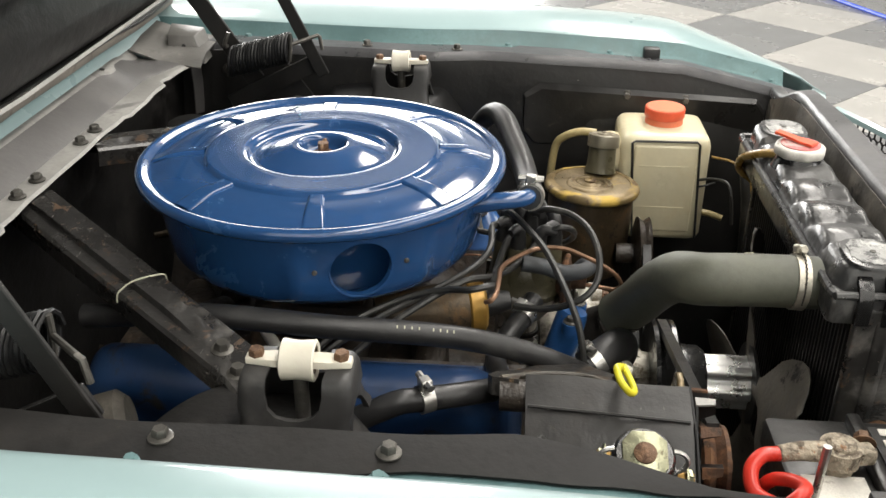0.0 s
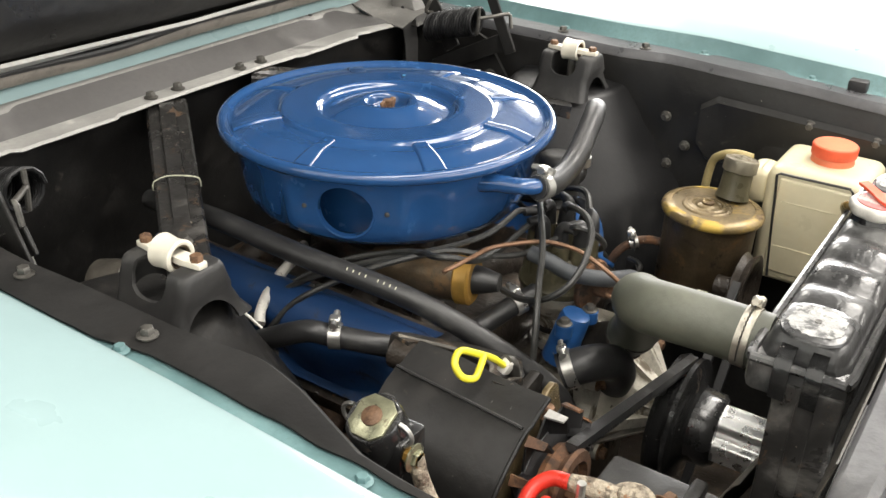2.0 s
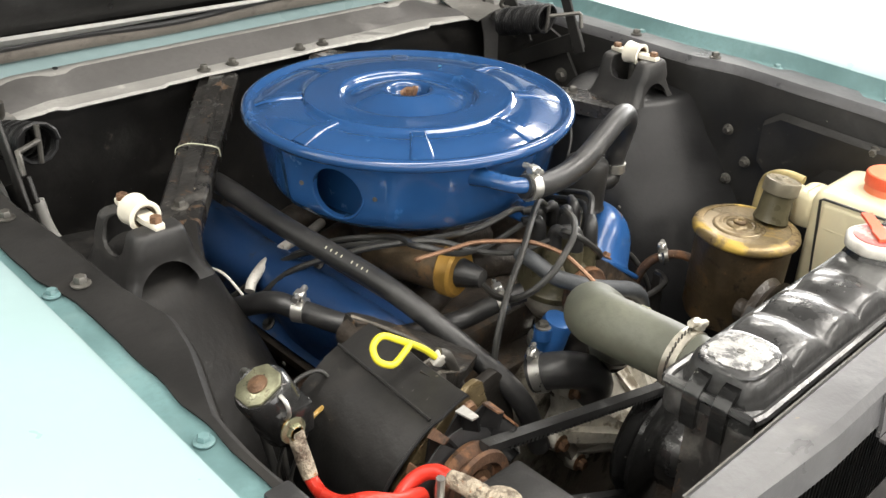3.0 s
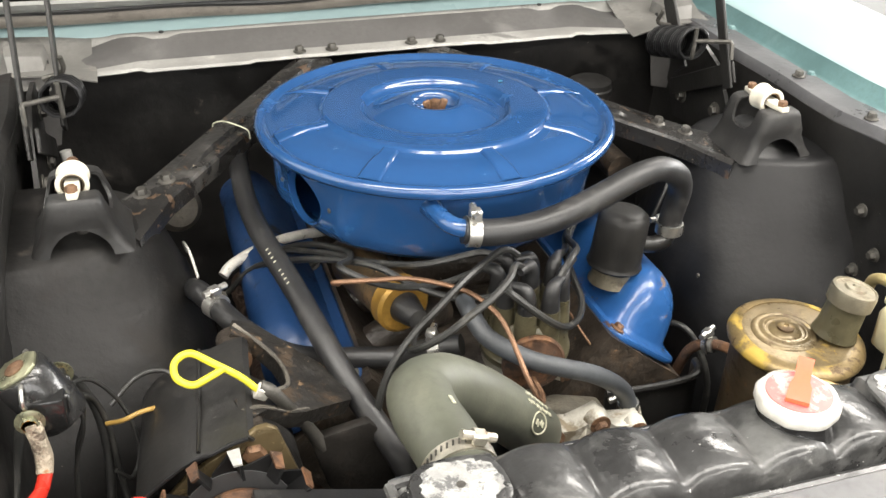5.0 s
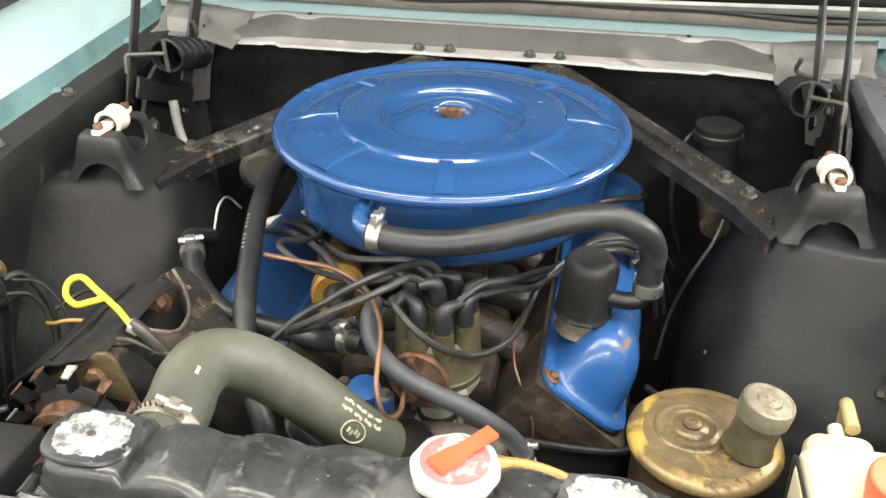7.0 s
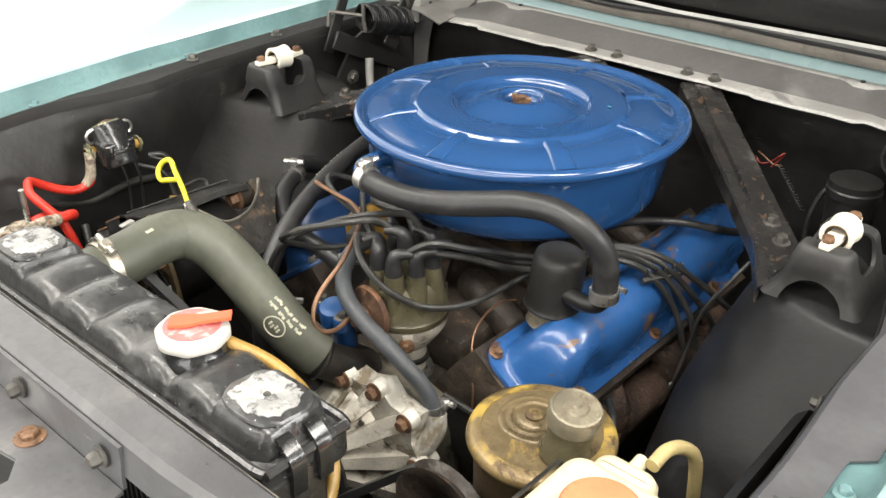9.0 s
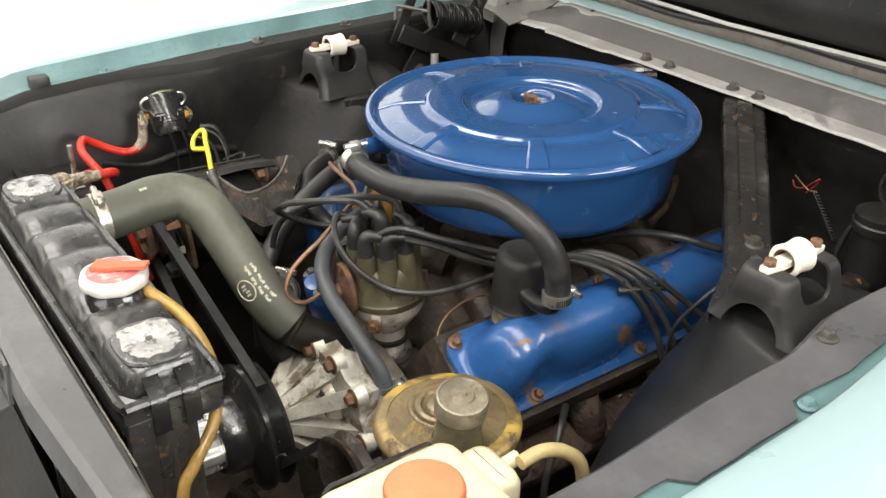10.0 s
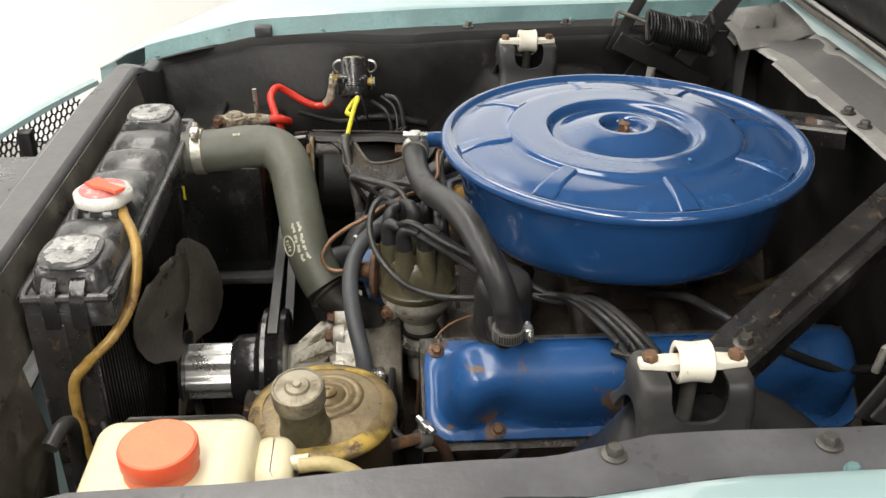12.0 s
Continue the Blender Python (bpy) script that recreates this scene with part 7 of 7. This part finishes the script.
def grille_and_latch(car):
    """The nose moulding with its honeycomb mesh, and the hood latch plate on the support bar."""
    def nose(x):
        return -0.835 + 0.43 * (x - X0) ** 2

    rows = []
    for k in range(41):
        x = -0.50 + k * 0.0256
        y = nose(x)
        rows.append([(x, y + 0.008, 0.790), (x, y + 0.006, 0.797), (x, y - 0.002, 0.800), (x, y - 0.010, 0.797), (x, y - 0.014, 0.788), (x, y - 0.012, 0.782)])
    part("nose_moulding", sheet(bmesh.new(), rows, 0.002), M_AQUA, car, "aqua nose moulding above the grille")
    grid = bmesh.new()
    cell = 0.0125
    for side in (-1, 1):
        for i in range(30):
            for j in range(14):
                x = side * (0.10 + (i + 0.5 * (j % 2)) * cell)
                z = 0.785 - j * cell * 0.866
                pts = [Vector((X0 + x + cell * 0.56 * math.sin(a), 0, z + cell * 0.56 * math.cos(a))) for a in (0, math.pi / 3, 2 * math.pi / 3, math.pi)]
                for q in pts:
                    q.y = nose(q.x) + 0.004
                for a, b in zip(pts, pts[1:]):
                    d = (b - a).normalized()
                    n_ = Vector((-d.z, 0, d.x)) * 0.0010
                    o = Vector((0, 0.0025, 0))
                    v = [grid.verts.new(q) for q in (a - n_, b - n_, b + n_, a + n_, a - n_ + o, b - n_ + o, b + n_ + o, a + n_ + o)]
                    for f in ((0, 1, 2, 3), (7, 6, 5, 4), (0, 4, 5, 1), (2, 6, 7, 3)):
                        grid.faces.new([v[t] for t in f])
    tagged(part("honeycomb_mesh", grid, M_BLACK, car, "black honeycomb grille mesh", angle=20), kind="stuff")
    for x in (-0.31, -0.12, 0.14, 0.33):
        part("grille_strut", box(bmesh.new(), (x, nose(x) + 0.020, 0.73), (0.020, 0.02, 0.12), bev=0.004), M_BLACK, car)
    part("stone_shield", sheet(bmesh.new(), [[(x, -0.630, 0.70), (x, -0.680, 0.66)] for x in np.linspace(-0.45, 0.47, 15)], 0.002), M_BLACK, car, "black panel between grille and radiator")
    for x, y in ((-0.42, -0.665), (0.44, -0.665)):
        part("rubber_stop", lathe(bmesh.new(), [(0.014, 0), (0.014, 0.012), (0.010, 0.016), (0.0, 0.016)], 20, Matrix.Translation((x, y, 0.80))), M_RUBBER, car, "round black rubber hood stop")
    la = thing("hood_latch", (0.03, -0.68, 0.84), "grey steel hood latch plate on the crossbar", "latch")
    rows = [[(x, -0.650 - 0.002 * (z < 0.85), z) for x in np.linspace(-0.11, 0.165, 8)] for z in (0.872, 0.862, 0.845, 0.836)]
    part("latch_flange", sheet(bmesh.new(), rows, 0.003), M_GREY_BLACK, la, "upright bolted flange")
    plate = [(-0.11, -0.652), (0.165, -0.652), (0.172, -0.70), (0.15, -0.745), (0.11, -0.75), (0.095, -0.735), (0.098, -0.70), (0.08, -0.685), (0.05, -0.69), (0.035, -0.715), (0.03, -0.76), (-0.11, -0.76)]
    part("latch_plate", prism(bmesh.new(), plate, 0.004, Matrix.Translation((0, 0, 0.832)), 0.0012), M_GREY_BLACK, la, "scalloped latch plate with rusty edges")
    for x, y in ((0.135, -0.715), (0.065, -0.668), (-0.04, -0.67)):
        part("latch_bolt", hexbolt(bmesh.new(), (x, y, 0.836), (0, 0, 1), 0.008, 0.007), M_RUSTBOLT, la, "rusty bolt head")
    for x in (0.145, 0.03):
        part("flange_nut", hexbolt(bmesh.new(), (x, -0.6535, 0.856), (0, -1, 0), 0.006, 0.010), M_BOLT, la)


def small_fittings():
    th = thing("thermostat_housing", (-0.03, -0.285, 0.70), "small blue thermostat housing", "housing")
    hb = lathe(bmesh.new(), [(0.019, -0.06), (0.0175, -0.004), (0.0155, 0.003), (0.010, 0.004), (0.0, 0.005)], 24, toward((-0.031, -0.285, 0.728), (0.1, -0.25, 1)))
    part("casting", hb, M_BLUE_CHIPPED, th)
    for dx, dy in ((-0.026, 0.004), (0.024, -0.006)):
        part("ear", lathe(bmesh.new(), [(0.010, -0.012), (0.010, 0.002), (0.0, 0.002)], 14, Matrix.Translation((-0.030 + dx * 0.85, -0.286 + dy, 0.726))), M_BLUE_CHIPPED, th)
        part("housing_bolt", hexbolt(bmesh.new(), (-0.030 + dx * 0.85, -0.286 + dy, 0.728), (0, 0, 1), 0.006, 0.007), M_BOLT, th)
    th = thing("lower_hose_elbow", (-0.06, -0.33, 0.69), "fat black rubber bypass elbow hose", "hose")
    part("hose_tube", tube(bmesh.new(), [(-0.088, -0.300, 0.692), (-0.078, -0.315, 0.700), (-0.062, -0.330, 0.702), (-0.043, -0.340, 0.694), (-0.030, -0.342, 0.676), (-0.022, -0.335, 0.655)], 0.0200, 20, 6), M_RUBBER, th, angle=60)
    clamp(th, (-0.083, -0.3075, 0.696), (0.5, -0.8, 0.4), 0.0200)
    th = thing("steering_pump_bracket", (0.18, -0.26, 0.66), "black sheet steel pump bracket", "bracket")
    bm = bmesh.new()
    sheet(bm, [[(0.115, -0.262, z), (0.17, -0.265, z), (0.215, -0.262, z), (0.232, -0.25, z), (0.236, -0.235, z)] for z in (0.668, 0.64, 0.60)], 0.004)
    part("plate", bm, M_BLACK, th)
    part("rim", tube(bmesh.new(), [(0.115, -0.262, 0.669), (0.17, -0.265, 0.669), (0.215, -0.262, 0.669), (0.232, -0.25, 0.669), (0.236, -0.235, 0.669)], 0.004, 8, 3), M_BLACK, th)
    pp = thing("steering_pump_pulley", (0.232, -0.40, 0.672), "dark steel steering pump pulley", "pulley")
    part("pulley_wheel", lathe(bmesh.new(), [(0.0, 0.36), (0.014, 0.36), (0.014, 0.384), (0.046, 0.386), (0.052, 0.388), (0.046, 0.396), (0.052, 0.404), (0.044, 0.405), (0.026, 0.396), (0.0, 0.396)], 40, toward((0.232, 0, 0.672), (0, -1, 0))), M_GREASE, pp)
    fit_ = thing("pressure_hose", (0.2, -0.29, 0.72), "small steering hose with bright clamp", "hose")
    part("hose_tube", tube(bmesh.new(), [(0.268, -0.270, 0.690), (0.262, -0.252, 0.692), (0.252, -0.234, 0.687), (0.241, -0.215, 0.668), (0.236, -0.20, 0.62)], 0.006, 10, 5), M_RUST, fit_)
    clamp(fit_, (0.252, -0.234, 0.687), (-0.5, 0.8, -0.3), 0.0075)
    # grey heater pipe and pale wrapped line near the firewall
    for name, pts, r, mat_, lab in (("heater_pipe", [(-0.405, 0.14, 0.835), (-0.400, 0.135, 0.80), (-0.385, 0.125, 0.76), (-0.362, 0.105, 0.71), (-0.345, 0.09, 0.66), (-0.34, 0.09, 0.55)], 0.0065, M_BARE_GREY, "dull grey metal pipe down the firewall"),
                                    ("wrapped_line", [(-0.250, -0.018, 0.731), (-0.240, -0.010, 0.738), (-0.215, 0.002, 0.745), (-0.180, 0.016, 0.748), (-0.148, 0.030, 0.744), (-0.125, 0.042, 0.738), (-0.09, 0.06, 0.735)], 0.0062, M_CAP_WHITE, "pale cloth-wrapped line beside the valve cover"),
                                    ("thin_cable", [(0.245, -0.14, 0.66), (0.27, -0.17, 0.655), (0.285, -0.20, 0.60), (0.29, -0.19, 0.5)], 0.004, M_WIRE, "thin black cable beside the tower"),
                                    ("curved_cable", [(0.315, 0.0, 0.80), (0.305, -0.02, 0.78), (0.285, -0.03, 0.74), (0.27, -0.02, 0.68), (0.26, -0.03, 0.62)], 0.0022, M_WIRE, "black cable down the tower"),
                                    ("earth_wire", [(-0.37, -0.25, 0.755), (-0.345, -0.235, 0.77), (-0.32, -0.24, 0.775), (-0.31, -0.25, 0.76)], 0.0022, M_WIRE, "thin black wire by the alternator"),
                                    ("loom_wire", [(-0.405, -0.285, 0.79), (-0.385, -0.262, 0.778), (-0.375, -0.255, 0.74), (-0.372, -0.262, 0.69), (-0.365, -0.29, 0.64)], 0.0028, M_WIRE, "black wire loom beside the solenoid"),
                                    ("looped_wire", [(-0.398, -0.27, 0.80), (-0.38, -0.25, 0.785), (-0.36, -0.248, 0.75), (-0.352, -0.26, 0.71), (-0.36, -0.285, 0.70), (-0.372, -0.29, 0.715)], 0.002, M_WIRE, "looped black wire beside the solenoid"),
                                    ("ground_strap", [(-0.43, -0.36, 0.72), (-0.40, -0.37, 0.70), (-0.37, -0.36, 0.71), (-0.35, -0.33, 0.70), (-0.345, -0.30, 0.66)], 0.005, M_WIRE, "black earth cable below the solenoid"),
                                    ("starter_cable", [(-0.412, -0.264, 0.795), (-0.40, -0.245, 0.79), (-0.385, -0.238, 0.75), (-0.38, -0.25, 0.70), (-0.385, -0.28, 0.64), (-0.39, -0.30, 0.58)], 0.0042, M_WIRE, "thick black starter cable"),
                                    ("apron_loom", [(-0.445, -0.40, 0.76), (-0.448, -0.34, 0.742), (-0.447, -0.27, 0.748), (-0.448, -0.20, 0.735)], 0.0055, M_WIRE, "taped black wire loom along the apron"),
                                    ("reservoir_lead", [(0.345, -0.486, 0.74), (0.325, -0.50, 0.75), (0.30, -0.515, 0.755), (0.285, -0.52, 0.74), (0.28, -0.525, 0.70)], 0.0022, M_WIRE, "thin black lead beside the reservoir"),
                                    ("corner_loom", [(0.345, -0.545, 0.77), (0.325, -0.54, 0.775), (0.305, -0.54, 0.76), (0.295, -0.545, 0.72), (0.29, -0.55, 0.64)], 0.007, M_WIRE, "taped black loom in the corner by the radiator"),
                                    ("corner_wire", [(0.44, -0.52, 0.74), (0.425, -0.555, 0.735), (0.40, -0.575, 0.71), (0.385, -0.58, 0.66), (0.39, -0.57, 0.60)], 0.002, M_AMBER, "thin yellow wire beside the radiator support"),
                                    ("pale_strap_wire", [(-0.285, 0.05, 0.73), (-0.288, 0.02, 0.76), (-0.283, -0.02, 0.768), (-0.278, -0.05, 0.752)], 0.0016, M_CAP_WHITE, "thin pale wire strap at the firewall"),
                                    ("throttle_rod", [(0.115, 0.11, 0.755), (0.10, 0.15, 0.758), (0.075, 0.19, 0.76), (0.05, 0.225, 0.762)], 0.0045, M_DARK_GOLD, "tan throttle linkage rod"),
                                    ("vacuum_hose", [(0.09, 0.02, 0.745), (0.14, 0.045, 0.77), (0.19, 0.07, 0.778), (0.225, 0.11, 0.765), (0.23, 0.17, 0.74), (0.21, 0.24, 0.72)], 0.0048, M_RUBBER, "thin ribbed vacuum hose behind the valve cover"),
                                    ("yellow_wire", [(-0.375, -0.262, 0.745), (-0.36, -0.27, 0.752), (-0.345, -0.268, 0.756), (-0.33, -0.26, 0.752)], 0.0022, M_AMBER, "thin amber wire by the alternator"),
                                    ("red_wire", [(-0.275, -0.38, 0.637), (-0.30, -0.382, 0.61), (-0.34, -0.384, 0.575), (-0.37, -0.385, 0.54)], 0.0018, M_OXIDE, "thin red wire behind the fan belt"),
                                    ("firewall_wire", [(0.30, 0.29, 0.79), (0.285, 0.275, 0.775), (0.275, 0.27, 0.73), (0.28, 0.275, 0.66), (0.30, 0.28, 0.6)], 0.0035, M_WIRE, "black wire loom on the firewall"),
                                    ("firewall_red_wire", [(0.183, 0.290, 0.792), (0.193, 0.284, 0.787), (0.205, 0.286, 0.791), (0.217, 0.284, 0.803), (0.222, 0.287, 0.808), (0.218, 0.288, 0.799), (0.208, 0.285, 0.785)], 0.0012, M_OXIDE, "thin dark red wire on the firewall"),
                                    ("firewall_brown_wire", [(0.186, 0.289, 0.800), (0.198, 0.284, 0.797), (0.210, 0.286, 0.789), (0.220, 0.288, 0.790)], 0.0012, M_COPPER, "thin brown wire on the firewall"),
                                    ("coiled_lead", [(0.220 + 0.040 * k / 60 + 0.0028 * math.cos(1.6 * k), 0.286 + 0.0028 * math.sin(1.6 * k), 0.790 - 0.052 * k / 60) for k in range(61)], 0.0009, M_WIRE, "black coiled lead hanging on the firewall")):
        w = thing(name, pts[len(pts) // 2], lab, "wire" if "wire" in name or "cable" in name else "pipe")
        part("run", tube(bmesh.new(), pts, r, 10, 6), mat_, w)
    rm = thing("round_relay", (-0.24, 0.23, 0.76), "dark round blower motor cover on the firewall", "cover")
    part("drum", lathe(bmesh.new(), [(0.0, 0.0), (0.022, 0.0), (0.03, -0.008), (0.03, -0.05), (0.0, -0.05)], 36, toward((-0.285, 0.13, 0.745), (0.3, -1, 0.2))), M_DUSTY, rm)
    # print on the hoses: plain bars, and a ring for the maker's oval
    hp = thing("hose_print", (-0.03, -0.36, 0.76), "pale printed marks on the radiator hose", "print")
    # the marks lie on the skin: along the hose by a, round it by an angle
    path = spline(UPPER_HOSE, 30)

    def on_skin(a, turn, lift=0.0004):
        i = min(len(path) - 2, max(1, int(a)))
        p = path[i].lerp(path[i + 1], a - int(a))
        d = (path[i + 1] - path[i - 1]).normalized()
        out_ = Vector((0.45, -0.55, 0.7))
        u = (out_ - d * d.dot(out_)).normalized()
        v = d.cross(u)
        n_ = u * math.cos(turn) + v * math.sin(turn)
        return p + n_ * (0.0262 + lift), n_, d

    ring = [on_skin(MARK + 9.0 * math.cos(w), 0.36 + 0.37 * math.sin(w))[0] for w in np.linspace(0, 2 * math.pi, 33)]
    part("oval_mark", tube(bmesh.new(), ring, 0.0008, 6, 1), M_PRINT, hp)

    def bar(a, turn, long, wide):
        p, n_, d = on_skin(a, turn)
        t = bmesh.new()
        bmesh.ops.create_cube(t, size=1, matrix=Matrix.Diagonal((wide, long, 0.0008, 1)))
        part("print_bar", merge(bmesh.new(), t, toward(p, n_, d)), M_PRINT, hp)

    for k in range(4):
        bar(MARK - 4.2 + 2.8 * k, 0.36 + 0.05 * math.sin(2.1 * k), 0.0022, 0.0048)
    for r, turn in enumerate((-0.16, -0.44)):
        for k in range(16):
            if k not in (4, 8 + r, 12):
                bar(MARK - 17 + 2.3 * k, turn + 0.03 * math.sin(1.9 * k + r), 0.0024 + 0.0006 * (k % 3), 0.0026 + 0.0008 * ((k + r) % 2))
    for k in range(3):
        bar(44 + 2.6 * k, 0.1, 0.0026, 0.0030)


def hose_marks(th, pts, r, t0, n_marks, up):
    """Short pale bars printed along a hose."""
    path = spline(pts, 20)
    for k in range(n_marks):
        i = int((len(path) - 2) * t0) + k
        p, q = path[i], path[i + 1]
        d = (q - p).normalized()
        m = toward(p + (q - p) * 0.5, Vector(up) - d * d.dot(Vector(up)), d)
        if k % 5 != 4:
            part("print_bar", merge(bmesh.new(), box(bmesh.new(), (0, 0, r - 0.0001), (0.0030, 0.0012, 0.0007)), m), M_PRINT, th)


room()
body()
hood()
for side in (-1, 1):
    shock_cap(side)
    brace(side)
    valve_cover(side)
engine_block()
air_cleaner()
water_pump()
radiator()
upper_hose()
breather()
pump()
reservoir()
battery()
solenoid()
distributor()
coil()
alternator()
belts()
wires()
master_cylinder()
small_fittings()
HEATER = [(-0.20, 0.20, 0.80), (-0.213, 0.08, 0.815), (-0.212, -0.04, 0.808), (-0.186, -0.17, 0.785), (-0.16, -0.26, 0.745), (-0.125, -0.315, 0.69), (-0.10, -0.33, 0.62)]
hose_marks(hose("heater_hose", HEATER, 0.0118, M_RUBBER, "long black rubber heater hose with pale print"), HEATER, 0.0118, 0.42, 9, (-0.5, -0.4, 0.75))
hose("heater_return_hose", [(-0.285, -0.05, 0.74), (-0.28, -0.11, 0.772), (-0.268, -0.134, 0.770), (-0.242, -0.18, 0.762), (-0.20, -0.205, 0.742), (-0.13, -0.20, 0.722), (-0.096, -0.205, 0.72), (-0.068, -0.225, 0.738), (-0.04, -0.24, 0.748)], 0.0115, M_RUBBER, "black rubber heater return hose with clamps", clamps=(((-0.266, -0.138, 0.770), (0.5, -0.85, 0)), ((-0.062, -0.2285, 0.7405), (0.8, -0.45, 0.3))))
hose("bypass_hose", [(-0.034, -0.225, 0.790), (-0.033, -0.250, 0.786), (-0.026, -0.270, 0.776), (-0.008, -0.289, 0.768), (0.013, -0.300, 0.760), (0.040, -0.306, 0.751), (0.070, -0.306, 0.738), (0.098, -0.301, 0.717), (0.118, -0.294, 0.693), (0.129, -0.291, 0.662)], 0.0092, M_BLUEGREY_RUBBER, "dusty blue-grey rubber bypass hose with clamp", clamps=(((0.1265, -0.29, 0.672), (0.2, 0, -1)),))
hose("overflow_hose", [(0.103, -0.527, 0.873), (0.122, -0.520, 0.870), (0.148, -0.506, 0.858), (0.179, -0.500, 0.841), (0.205, -0.503, 0.820), (0.228, -0.517, 0.800), (0.242, -0.540, 0.780), (0.245, -0.556, 0.752), (0.243, -0.556, 0.66)], 0.0052, M_AMBER, "amber aged rubber overflow hose")
cable = hose("battery_cable", [(-0.414, -0.345, 0.797), (-0.414, -0.351, 0.784), (-0.417, -0.369, 0.779), (-0.420, -0.389, 0.786), (-0.422, -0.408, 0.798), (-0.416, -0.426, 0.810), (-0.397, -0.435, 0.803), (-0.373, -0.429, 0.789), (-0.357, -0.420, 0.770), (-0.345, -0.41, 0.72), (-0.335, -0.39, 0.62)], 0.0055, M_RED, "red rubber battery cable", category="cable")
part("cable_lug", tube(bmesh.new(), [(-0.418, -0.341, 0.822), (-0.416, -0.344, 0.808), (-0.414, -0.348, 0.792), (-0.415, -0.356, 0.782)], 0.007, 12, 4, rs=(0.0075, 0.0065, 0.0068, 0.0062)), M_CORRODED, cable, "corroded grey cable lug")
hose("battery_terminal_cable", [(-0.340, -0.434, 0.788), (-0.343, -0.418, 0.787), (-0.354, -0.408, 0.78), (-0.372, -0.410, 0.772), (-0.39, -0.43, 0.772), (-0.40, -0.45, 0.76)], 0.0062, M_RED, "red rubber cable curling from the battery terminal", category="cable")
hose("washer_hose", [(0.398, -0.335, 0.788), (0.398, -0.312, 0.789), (0.402, -0.290, 0.780), (0.408, -0.276, 0.76), (0.41, -0.27, 0.70)], 0.006, M_BEIGE_HOSE, "beige vinyl washer hose")
